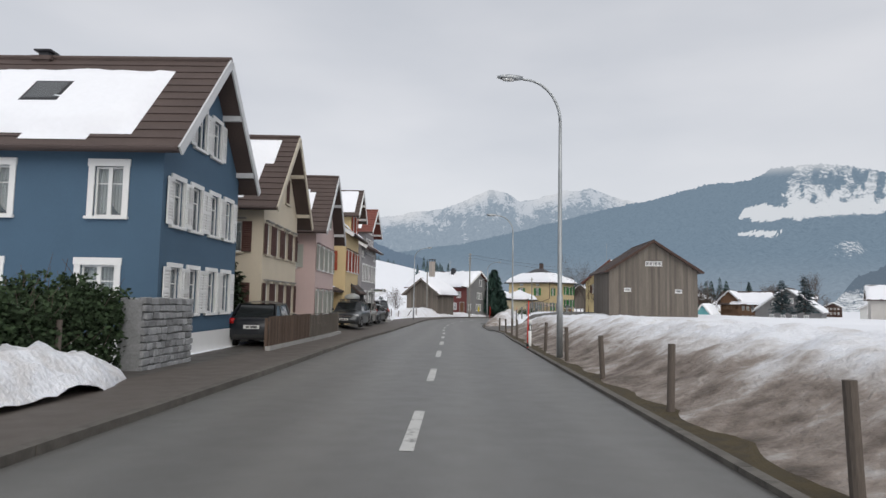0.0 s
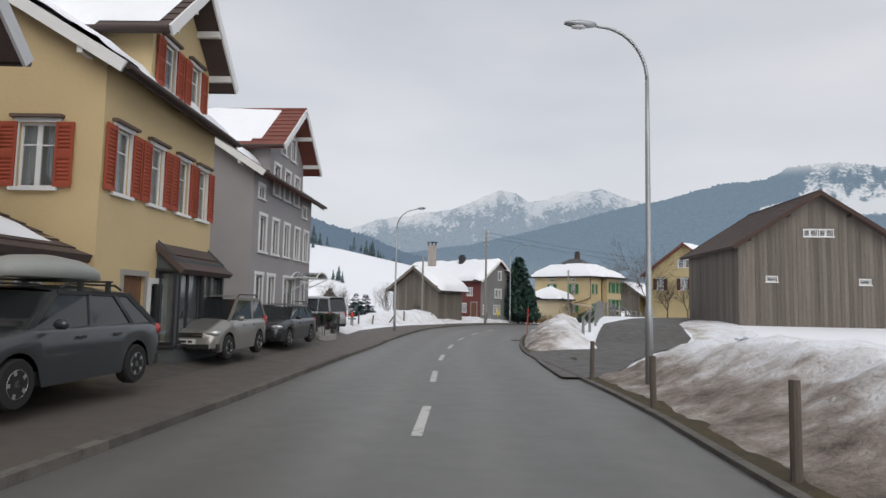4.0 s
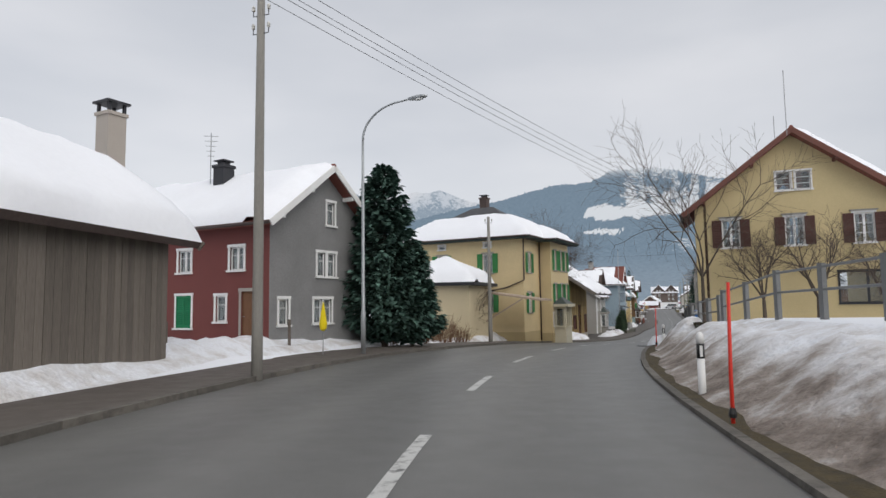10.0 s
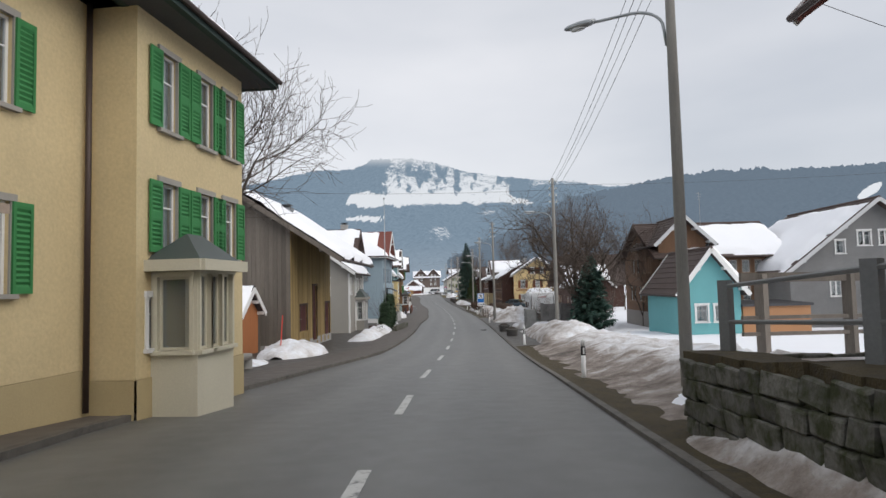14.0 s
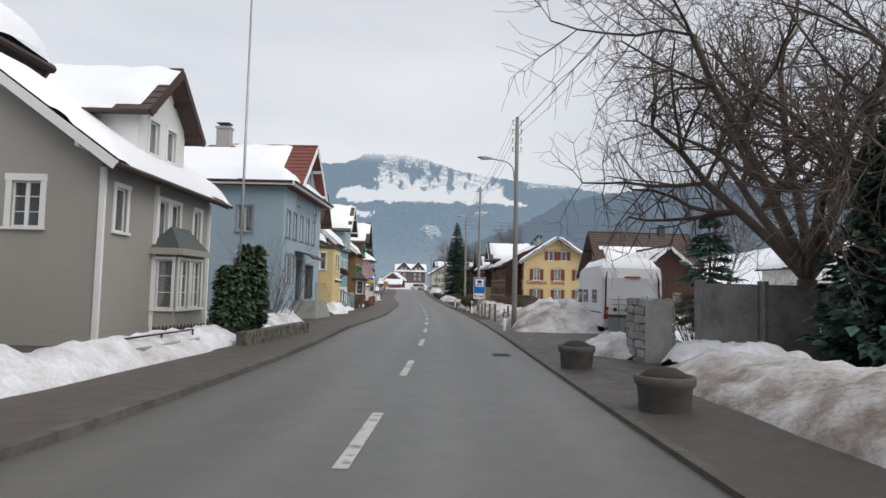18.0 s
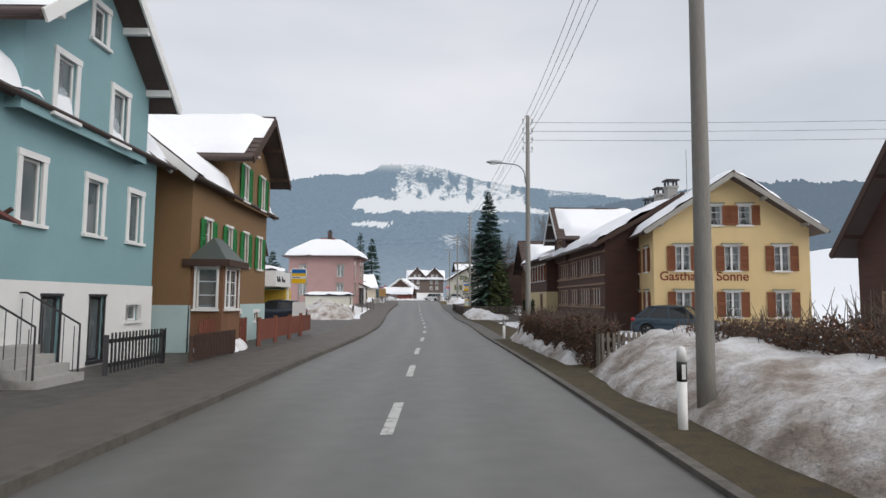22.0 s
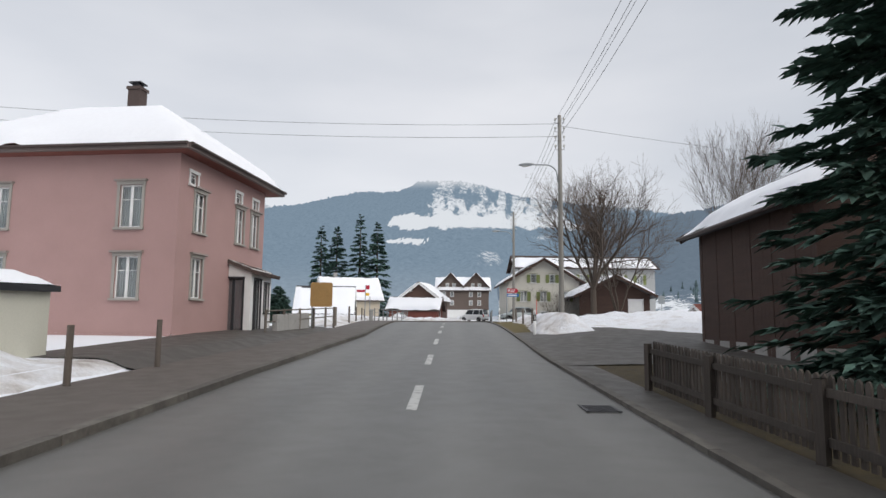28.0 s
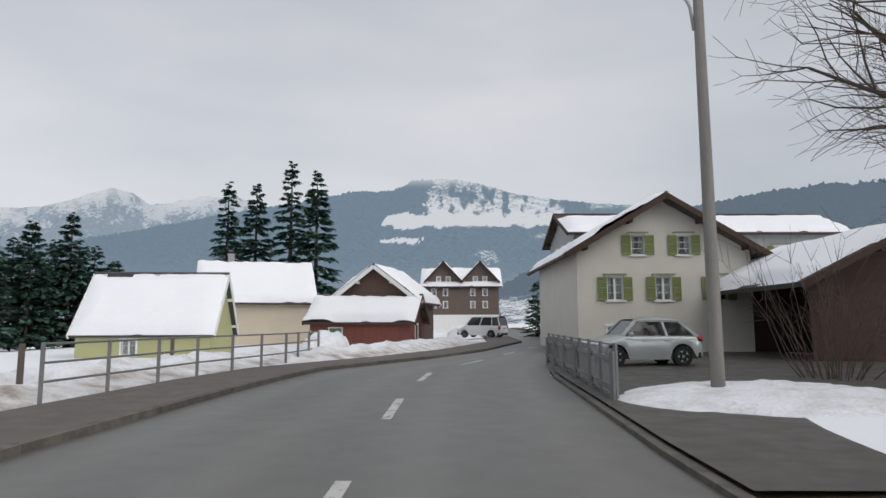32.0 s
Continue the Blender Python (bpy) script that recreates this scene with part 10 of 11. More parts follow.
def panel(parent, name, w, h, thick, mat, z, y=0.0, x=0.0, round_r=0.04, label=""):
    bm = bmesh.new()
    box(bm, (x - w / 2, y - thick / 2, z), (x + w / 2, y + thick / 2, z + h))
    if round_r:
        bmesh.ops.bevel(bm, geom=[e for e in bm.edges if abs((e.verts[0].co - e.verts[1].co).y) > thick * 0.5], offset=round_r, segments=3, affect="EDGES")
    return part(name, bm, mat, parent, label)


def sign_post(base, head, height, label, category="sign", r=0.032, name="road_sign", x=0.0):
    t = thing(name, base, label, category)
    t.rotation_euler.z = radians(-head)
    bm = bmesh.new()
    lathe(bm, [(r, -0.35), (r, height), (r * 0.7, height + 0.01)], 10, Matrix.Translation((x, 0.04, 0)))
    part("post", bm, LAMP_GREY, t, smooth_faces=True)
    return t


def bars(parent, x0, x1, z, h, mat, y, pieces):
    """Lettering too small to read, as plain bars."""
    bm = bmesh.new()
    w = (x1 - x0)
    u = 0.0
    for p in pieces:
        box(bm, (x0 + u * w, y - 0.002, z), (x0 + (u + p) * w, y + 0.002, z + h))
        u += p + 0.06
    part("lettering", bm, mat, parent)


def text_on(parent, words, size, mat, m, name="lettering"):
    cu = bpy.data.curves.new(name, "FONT")
    cu.body, cu.size, cu.extrude, cu.offset = words, size, 0.004, 0.012
    cu.align_x = "CENTER"
    tmp = bpy.data.objects.new("tmp_text", cu)
    bpy.context.scene.collection.objects.link(tmp)
    bpy.context.view_layer.update()
    me = bpy.data.meshes.new_from_object(tmp.evaluated_get(bpy.context.evaluated_depsgraph_get()))
    bpy.data.objects.remove(tmp)
    bpy.data.curves.remove(cu)
    me.materials.clear()
    me.materials.append(mat)
    return link(name, me, parent, matrix=m)


# -- first row, left of the road --
stone_wall([P(12.6, -6.55, 0.02), P(15.0, -6.55, 0.02)], 1.55, 0.5, 0.16, 0.26, GABION, "grey stacked stone wall beside the hedge", 3)
slat_fence([gp(18.6, -5.5, 0.08), gp(23.9, -5.5, 0.12)], 0.95, 0.075, 0.045, surface("grey_brown_slats", (0.10, 0.068, 0.05), rough=0.9, var=0.3, scale=2, fine=20, bump=0.3, stretch=(3, 3, 0.3), rand=0.25), "brown slatted garden fence before the cream house", pointed=False)
rail_fence([gp(24.0, -5.5, 0.12), gp(30.6, -5.6, 0.12)], 1.9, 0.95, (0.93, 0.05), 0.03, 0.012, "old crossed-wire garden fence before the pink house", WOOD_GREY, mesh_fill=0.011)
rail_fence([gp(54.2, -6.35), gp(58.0, -6.75), gp(61.5, -7.1)], 1.9, 1.0, (0.93, 0.12), 0.024, 0.01, "thin metal garden fence beside the pavement", METAL_DARK, mesh_fill=0.006)
for k, (s, n, r) in enumerate(((57.2, -7.0, 0.28), (58.6, -7.1, 0.26), (60.2, -7.4, 0.24))):
    t = thing("flower_pot", gp(s, n), "terracotta plant pot with a clipped shrub", "plant pot", "pots by the steps")
    bm = bmesh.new()
    lathe(bm, [(r * 0.7, 0.0), (r, 0.42), (r * 1.08, 0.43), (r * 1.08, 0.5), (r * 0.9, 0.5), (r * 0.85, 0.44)], 16)
    part("pot", bm, TERRA if k != 1 else CONCRETE, t, smooth_faces=True)
    v, f, wood = conifer_crown(0.9, 0.4, 0.42, 60 + k, 60, 14, -0.4, 0.35, (0.16, 0.06))
    link("foliage", raw_mesh("foliage", v, f, LEAF_HEDGE), t)


def steps(base, head, label, n=4, w=1.5, rail=True):
    """Front steps with iron hand rails; they climb along the heading."""
    t = thing("front_steps", base, label, "steps")
    t.rotation_euler.z = radians(-head)
    for k in range(n):
        bm = bmesh.new()
        box(bm, (-w / 2, k * 0.28, -0.3), (w / 2, n * 0.28 + 0.5, 0.17 * (k + 1) - 0.004 * k))
        part("step", bm, CONCRETE, t)
    if rail:
        for sx in (-1, 1):
            x = sx * (w / 2 - 0.05)
            bm = bmesh.new()
            tube(bm, [(x, 0.1, 0.17), (x, 0.1, 1.05), (x, n * 0.28, 0.17 * n + 0.95), (x, n * 0.28 + 0.45, 0.17 * n + 0.95), (x, n * 0.28 + 0.45, 0.17 * n)], 0.02, 6)
            hr = part("hand_rail", bm, METAL_DARK, t)
            for k in range(6):
                y = 0.2 + k * 0.2
                bm = bmesh.new()
                z = 0.17 * min(n, int(y / 0.28) + 1)
                tube(bm, [(x, y, z), (x, y, z + 0.84)], 0.009, 5)
                part("baluster", bm, METAL_DARK, hr)


steps(gp(56.6, -6.0), heading(56) - 90, "grey front steps with an iron hand rail", 4, 1.7)
steps(P(196.2, -6.7, 0.06), heading(196) - 90, "concrete front steps with iron rails", 4, 1.4)
t = thing("fire_hydrant", gp(69.4, -9.2), "red and grey pillar fire hydrant in the snow", "hydrant")
bm = bmesh.new()
lathe(bm, [(0.13, -0.1), (0.13, 0.05), (0.10, 0.08), (0.10, 0.6), (0.12, 0.62)], 14)
part("barrel", bm, METAL_GREY, t, smooth_faces=True)
bm = bmesh.new()
lathe(bm, [(0.13, 0.62), (0.135, 0.72), (0.11, 0.8), (0.05, 0.86), (0.04, 0.92)], 14)
part("cap", bm, RED_POLE, t, "red domed cap", smooth_faces=True)
for sx in (-1, 1):
    bm = bmesh.new()
    lathe(bm, [(0.055, 0.0), (0.055, 0.12), (0.07, 0.12), (0.07, 0.17)], 10, Matrix.Translation((sx * 0.08, 0, 0.5)) @ Matrix.Rotation(radians(90 * sx), 4, "Y"))
    part("outlet", bm, METAL_GREY, t)

bm = bmesh.new()
for a in np.arange(18.5, 30.6, 1.5):
    beam(bm, gp(a, -5.5, 0.04), gp(min(a + 1.48, 30.7), -5.52, 0.04), 0.16, 0.24)
tagged(part("fence_footing", bm, CONCRETE, None), "low grey concrete footing under the garden fences", "footing", kind="structure")

# -- the bend: side road with its fence, the mossy wall --
SIDE_LO = [(46, 2.7), (55, 2.7), (55.8, 4.4), (59.5, 6.0), (67, 7.2), (75, 9.5), (85, 11.5), (100, 14)]
SIDE_HI = [(44.5, 3.2), (47, 4.8), (50, 6.0), (54, 7.3), (58, 9.6), (62, 11.0), (68, 11.4), (75, 13), (85, 15), (100, 18)]
ribbon("side_road", YARD, 45, 100, SIDE_LO, SIDE_HI, lambda s, k: max(ground_h(s, lerp_list(SIDE_LO, s) + (lerp_list(SIDE_HI, s) - lerp_list(SIDE_LO, s)) * k), 0.0) + 0.055, 1.0, 8, "muddy wet side road climbing past the barn", "road")
bank(46, 76, lambda s: lerp_list(SIDE_HI, s) - 0.1, lambda s: lerp_list(SIDE_HI, s) + 3.2, [(46, 0.9), (52, 0.75), (60, 0.7), (76, 0.95)], (0.35, 0.02), 51, label="snow bank along the side road", lumps=0.14)
rail_fence([P(s, n, ground_h(s, n) + 0.05) for s, n in ((61.0, 5.6), (66.0, 6.6), (74.0, 7.0), (84, 6.4), (94, 5.5), (100, 4.9))], 2.4, 1.15, (1.08, 0.6), 0.06, 0.03, "grey steel rail fence along the side road bank")
stone_wall([P(a, b, 0.0) for a, b in STONE_WALL] + [P(119.4, 5.6, 0.0)], 0.98, 0.55, 0.24, 0.55, MOSSY, "mossy grey stone block wall with turf on top", 5, rough=0.035)
bm = bmesh.new()
for s in np.arange(100.5, 118.9, 0.4):
    c0, c1 = lerp_list(STONE_WALL, s) + 0.1, lerp_list(STONE_WALL, s + 0.46) + 0.1
    p, q = P(s, c0, 1.0 + 0.07 * noise.noise((s, 1, 1))), P(s + 0.46, c1, 1.0 + 0.07 * noise.noise((s + 0.46, 1, 1)))
    beam(bm, p, q, 0.66 + 0.2 * noise.noise((s * 1.7, 3, 1)), 0.14)
tagged(part("turf", bm, GRASS, None), "yellowed turf and moss on the stone wall", "turf", kind="stuff")
rail_fence([P(a, b + 0.32, 1.0) for a, b in STONE_WALL], 2.3, 1.0, (0.92, 0.45), 0.07, 0.028, "grey steel rail fence on top of the stone wall")
t = thing("timber_gate_frame", P(128.4, 8.2, 0.5), "weathered timber gate frame at the garden", "gate")
for x in (0, 2.6):
    bm = bmesh.new()
    p = P(128.4 + 0.4 * (x > 0), 8.2 + x, 0.5) - P(128.4, 8.2, 0.5)
    box(bm, (p.x - 0.13, p.y - 0.13, -0.6), (p.x + 0.13, p.y + 0.13, 2.2))
    part("post", bm, WOOD_GREY, t)
for z, w in ((2.1, 0.26), (1.0, 0.1), (0.55, 0.1)):
    bm = bmesh.new()
    beam(bm, P(128.3, 7.6, 0.5 + z) - P(128.4, 8.2, 0.5), P(128.9, 11.6, 0.5 + z) - P(128.4, 8.2, 0.5), 0.12, w)
    part("beam", bm, WOOD_GREY, t)

# -- garden wall, planters, cabinet on the right --
OLD_CONCRETE = surface("weathered_concrete", (0.19, 0.185, 0.18), rough=0.9, var=0.25, scale=0.9, fine=25, bump=0.3, stain=(0.08, 0.078, 0.075), stain_at=(0.45, 0.75))
PLANTERS = ((157.7, 3.0), (152.4, 3.1))
for k, (a, b) in enumerate(((5.9, 7.2), (7.35, 8.65), (8.8, 10.1))):
    t = thing("garden_wall_panel", P(158.0, a, 0), "grey weathered concrete garden wall panel", "wall", "garden wall panels")
    q0, q1 = P(158.0, a, 0), P(158.0 + 0.05 * k, b, 0)
    bm = bmesh.new()
    beam(bm, Vector((0, 0, 1.0)), q1 - q0 + Vector((0, 0, 1.0)), 0.12, 2.05)
    part("panel", bm, OLD_CONCRETE, t)
    bm = bmesh.new()
    box(bm, (-0.09, -0.09, -0.2), (0.09, 0.09, 2.1))
    part("post", bm, OLD_CONCRETE, t)
stone_wall([P(158.6, 5.15, 0.0), P(159.9, 5.15, 0.0)], 1.65, 0.75, 0.2, 0.34, STONE, "stone gate pillar with rough blocks", 8, "stone_pillar", rough=0.03)
for s, n in PLANTERS:
    t = thing("stone_planter", P(s, n, 0.03), "round exposed-aggregate planter heaped with old snow", "planter", "planters at the yard entrance")
    bm = bmesh.new()
    lathe(bm, [(0.33, 0.0), (0.345, 0.02), (0.37, 0.36), (0.41, 0.4), (0.42, 0.5), (0.4, 0.53), (0.36, 0.52), (0.34, 0.42)], 20)
    part("bowl", bm, surface("dark_aggregate", (0.11, 0.105, 0.10), rough=0.95, var=0.35, scale=6, fine=50, bump=0.5), t, smooth_faces=True)
    bm = bmesh.new()
    lathe(bm, [(0.35, 0.47), (0.28, 0.56), (0.17, 0.62), (0.05, 0.64)], 14)
    part("soil", bm, surface("dark_soil", (0.05, 0.04, 0.032), rough=1.0, var=0.4, scale=5, fine=25, bump=0.6), t, smooth_faces=True)
t = thing("utility_cabinet", P(165.2, 6.3, 0.02), "grey-green metal utility cabinet at the yard", "cabinet")
bm = bmesh.new()
box(bm, (-0.62, -0.25, 0), (0.62, 0.25, 0.95))
bmesh.ops.bevel(bm, geom=bm.edges[:], offset=0.02, segments=2, affect="EDGES")
part("body", bm, surface("cabinet_grey", (0.20, 0.225, 0.22), rough=0.5, var=0.1, bump=0.05), t)
bm = bmesh.new()
box(bm, (-0.67, -0.3, 0.95), (0.67, 0.3, 1.0))
part("lid", bm, METAL_DARK, t)
for x in (-0.3, 0.3):
    bm = bmesh.new()
    box(bm, (x - 0.27, -0.262, 0.06), (x + 0.27, -0.25, 0.9))
    d = part("door", bm, surface("cabinet_grey", (0.20, 0.225, 0.22)), t)
    bm = bmesh.new()
    box(bm, (x - 0.02, -0.28, 0.45), (x + 0.02, -0.262, 0.55))
    part("handle", bm, METAL_DARK, d)

# -- left side before the taupe and blue houses --
stone_wall([P(155.6, -6.3, 0.05), P(159.5, -6.25, 0.05)], 0.35, 0.3, 0.35, 1.2, CONCRETE, "low concrete plinth before the grey house", 9, "low_wall", rough=0.008)
stone_wall([P(160.6, -5.45, 0.05), P(166.4, -4.95, 0.05)], 0.42, 0.28, 0.42, 1.5, MOSSY, "low concrete garden wall with snow behind", 10, "low_wall", rough=0.008)
rail_fence([P(156.0, -6.35, 0.35), P(159.4, -6.3, 0.35)], 1.7, 0.25, (0.24,), 0.02, 0.02, "low tube rail on the concrete plinth", METAL_DARK)
slat_fence([P(159.4, -7.2, 0.1), P(162.0, -6.6, 0.1)], 0.55, 0.05, 0.09, WOOD_DARK, "small dark picket fence in the snow")
t = thing("flagpole", P(163.2, -6.4, 0.1), "tall thin grey flagpole in the front garden", "flagpole")
bm = bmesh.new()
tube(bm, [(0, 0, -0.3), (0, 0, 5.0), (0, 0, 10.9)], [0.05, 0.042, 0.028], 10)
part("pole", bm, LAMP_GREY, t, smooth_faces=True)
bm = bmesh.new()
lathe(bm, [(0.02, 10.88), (0.06, 10.93), (0.06, 10.98), (0.02, 11.03)], 10)
part("finial", bm, METAL_DARK, t)
# bench and trough by the bare tree
t = thing("bench", P(128.6, -6.9, 0.06), "long weathered timber bench before the tree", "bench")
e = P(132.2, -7.5, 0.06) - P(128.6, -6.9, 0.06)
bm = bmesh.new()
beam(bm, Vector((0, 0, 0.43)), e + Vector((0, 0, 0.43)), 0.4, 0.07)
part("seat", bm, WOOD_GREY, t)
for k in (0.08, 0.5, 0.92):
    bm = bmesh.new()
    q = e * k
    box(bm, (q.x - 0.16, q.y - 0.16, -0.1), (q.x + 0.16, q.y + 0.16, 0.395))
    part("leg", bm, CONCRETE, t)
t = thing("stone_trough", P(126.9, -6.6, 0.06), "dark stone water trough beside the bench", "trough")
bm = bmesh.new()
box(bm, (-0.95, -0.35, -0.1), (0.95, 0.35, 0.5))
f = max(bm.faces, key=lambda q: q.calc_center_median().z)
r = bmesh.ops.inset_individual(bm, faces=[f], thickness=0.1)
for v in f.verts:
    v.co.z -= 0.25
bmesh.ops.rotate(bm, verts=bm.verts, matrix=Matrix.Rotation(radians(90 - heading(127)), 3, "Z"))
part("basin", bm, STONE, t)

# -- red-brown fences left, dark pickets right --
slat_fence([P(202.6, -6.6, 0.07), P(206.2, -6.45, 0.07)], 0.98, 0.085, 0.055, REDBROWN, "red-brown picket fence before the shingled house", pointed=False)
slat_fence([P(200.4, -6.0, 0.07), P(203.4, -5.95, 0.07)], 0.7, 0.06, 0.05, WOOD_DARK, "low dark picket fence by the steps")
slat_fence([P(197.6, -6.6, 0.07), P(200.2, -6.6, 0.07)], 0.85, 0.05, 0.09, METAL_DARK, "dark iron garden railing before the houses", pointed=False)
t = thing("board_fence", P(206.4, -6.1, 0.07), "red-brown horizontal board fence on the pavement", "fence")
o_b = P(206.4, -6.1, 0.07)
for k in range(4):
    a, b = P(206.4 + 2.15 * k, -6.1 + 0.03 * k, 0.07) - o_b, P(208.5 + 2.15 * k, -6.07 + 0.03 * k, 0.07) - o_b
    bm = bmesh.new()
    beam(bm, a + Vector((0, 0, 0.55)), b + Vector((0, 0, 0.55)), 0.05, 0.72)
    part("panel", bm, REDBROWN, t)
    bm = bmesh.new()
    box(bm, (a.x - 0.06, a.y - 0.06, -0.2), (a.x + 0.06, a.y + 0.06, 0.98))
    part("post", bm, REDBROWN, t)
slat_fence([P(247.0, 3.5, 0.05), P(251.5, 3.3, 0.05), P(256.2, 3.15, 0.05)], 0.8, 0.07, 0.05, WOOD_WET, "dark weathered picket fence beside the road")
slat_fence([P(247.0, 3.35, 0.05), P(247.3, 9.0, 0.05)], 0.9, 0.07, 0.05, WOOD_WET, "dark weathered picket fence beside the garden")
slat_fence([P(199.7, 3.7, 0.05), P(200.4, 6.6, 0.1)], 0.85, 0.07, 0.06, WOOD_GREY, "short weathered picket fence by the hedge")
# last bend
rail_fence([P(297.6, -7.0, 0.05), P(303.0, -6.6, 0.05), P(308.0, -5.7, 0.05), P(312, -5.5, 0.05)], 1.6, 1.05, (1.02, 0.7, 0.38), 0.035, 0.022, "grey steel railing on the bend")
rail_fence([P(298.0, 2.75, 0.05), P(303.5, 3.0, 0.05), P(309, 3.2, 0.05)], 1.5, 1.0, (0.97, 0.1), 0.028, 0.018, "grey steel railing at the side street")
slat_fence([P(298.0, 2.77, 0.05), P(309, 3.22, 0.05)], 0.9, 0.016, 0.11, STEEL_POST, "thin upright bars of the steel railing", thick=0.016, pointed=False, jitter=0)
rail_fence([P(268.4, -7.1, 0.08), P(273, -6.4, 0.08), P(277.5, -6.3, 0.08)], 1.8, 0.95, (0.9, 0.5), 0.04, 0.025, "wooden rail fence beside the pavement", WOOD_GREY)
t = sign_post(P(272.6, -6.0, 0.08), heading(272), 2.05, "ochre board sign on two posts", name="board_sign", x=-0.4)
panel(t, "board", 0.95, 1.05, 0.04, surface("ochre_board", (0.40, 0.24, 0.09), rough=0.7, var=0.15, scale=3, fine=20, bump=0.15), 1.0, -0.02)
t = thing("stone_pillar", P(292.8, -6.6, 0.0), "weathered stone pillar beside the pavement", "pillar")
bm = bmesh.new()
lathe(bm, [(0.17, -0.2), (0.17, 0.75), (0.2, 0.78), (0.2, 0.88), (0.12, 0.95)], 8)
part("shaft", bm, STONE, t)

# ---- signs ----
t = sign_post(P(188.3, 3.05, 0.15), heading(190), 3.0, "blue square service sign with a white pictogram panel")
t.scale = (0.87, 0.87, 0.87)
plate = panel(t, "plate", 0.92, 1.26, 0.025, BLUE_SIGN, 1.72, label="blue enamel plate")
panel(plate, "pictogram_field", 0.68, 0.62, 0.012, WHITE_SIGN, 2.26, -0.02, round_r=0.0)
bm = bmesh.new()
lathe(bm, [(0.16, -0.003), (0.16, 0.003)], 18, Matrix.Translation((0, -0.03, 2.66)) @ Matrix.Rotation(radians(90), 4, "X") @ Matrix.Diagonal((1.2, 0.8, 1, 1)))
box(bm, (-0.2, -0.033, 2.44), (0.2, -0.027, 2.49))
box(bm, (-0.27, -0.033, 2.33), (0.27, -0.027, 2.36))
for x in (-0.15, 0.15):
    lathe(bm, [(0.05, -0.003), (0.05, 0.003)], 10, Matrix.Translation((x, -0.03, 2.42)) @ Matrix.Rotation(radians(90), 4, "X"))
part("pictogram", bm, BLACK_PL, plate)
panel(t, "border", 0.98, 1.32, 0.012, WHITE_SIGN, 1.69, 0.012)
sub = panel(t, "distance_plate", 0.92, 0.42, 0.025, WHITE_SIGN, 1.26, label="white plate with distance and arrows")
bm = bmesh.new()
for x in (-0.36, 0.36):
    box(bm, (x - 0.02, -0.018, 1.33), (x + 0.02, -0.014, 1.53))
    v = [bm.verts.new((x + dx, -0.016, z)) for dx, z in ((-0.07, 1.50), (0.07, 1.50), (0.0, 1.62))]
    bm.faces.new(v)
part("arrows", bm, BLACK_PL, sub, fix=False)
text_on(sub, "2.1 km", 0.2, BLACK_PL, Matrix.Translation((0, -0.02, 1.40)) @ Matrix.Rotation(radians(90), 4, "X"))


def bus_stop(base, head, label, x=0.0, timetable=True, back=False):
    t = sign_post(base, head, 3.0, label, "bus stop sign", name="bus_stop_sign", x=x)
    m = -1
    bm = bmesh.new()
    tube(bm, [(x + 0.36, 0, 2.38), (x + 0.36, 0, 3.0), (x + 0.30, 0, 3.08), (x - 0.30, 0, 3.08), (x - 0.36, 0, 3.0), (x - 0.36, 0, 2.38)], 0.03, 8)
    part("frame", bm, WHITE_SIGN, t, "white tubular frame", smooth_faces=True)
    panel(t, "blue_band", 0.66, 0.17, 0.03, BLUE_SIGN, 2.87, 0, x, 0)
    panel(t, "yellow_band", 0.66, 0.13, 0.03, YEL_SIGN, 2.735, 0, x, 0)
    nm = panel(t, "name_band", 0.66, 0.12, 0.03, WHITE_SIGN, 2.61, 0, x, 0)
    for y in (-0.018, 0.018):
        bars(nm, x - 0.28, x + 0.1, 2.645, 0.045, BLACK_PL, y, (0.35, 0.2, 0.25))
    panel(t, "yellow_foot", 0.66, 0.21, 0.03, YEL_SIGN, 2.395, 0, x, 0)
    if timetable:
        tb = panel(t, "timetable_board", 0.62, 0.78, 0.05, WHITE_SIGN if back else YEL_SIGN, 0.75, -0.02, x + 0.06, 0.05)
        if not back:
            panel(tb, "timetable_sheet", 0.54, 0.52, 0.01, surface("timetable_print", (0.55, 0.66, 0.66), rough=0.5, var=0.25, scale=5, fine=30, bump=0), 0.87, -0.05, x + 0.06, 0)
    return t


bus_stop(P(248.6, 4.05, 0.05), heading(248), "bus stop sign with yellow bands and a timetable board")
bus_stop(P(214.6, -6.5, 0.05), heading(216), "bus stop sign with yellow bands beside the pavement", back=True)
t = sign_post(P(291.4, 3.5, 0.05), heading(291), 2.55, "signpost with a red arrow sign and a blue street plate", "signpost", name="signpost")
bm = bmesh.new()
pts = [(0.02, 2.15), (0.72, 2.15), (0.84, 2.31), (0.72, 2.47), (0.02, 2.47)]
a = [bm.verts.new((x, -0.015, z)) for x, z in pts]
b = [bm.verts.new((x, 0.01, z)) for x, z in pts]
bm.faces.new(a)
bm.faces.new(b[::-1])
for k in range(5):
    bm.faces.new((a[k], b[k], b[(k + 1) % 5], a[(k + 1) % 5]))
ar = part("arrow_plate", bm, RED_SIGN, t, "red cycle route arrow")
bars(ar, 0.28, 0.7, 2.33, 0.055, WHITE_SIGN, -0.018, (0.8,))
bars(ar, 0.28, 0.62, 2.21, 0.055, WHITE_SIGN, -0.018, (0.8,))
panel(ar, "cycle_mark", 0.14, 0.16, 0.006, WHITE_SIGN, 2.24, -0.018, 0.15, 0)
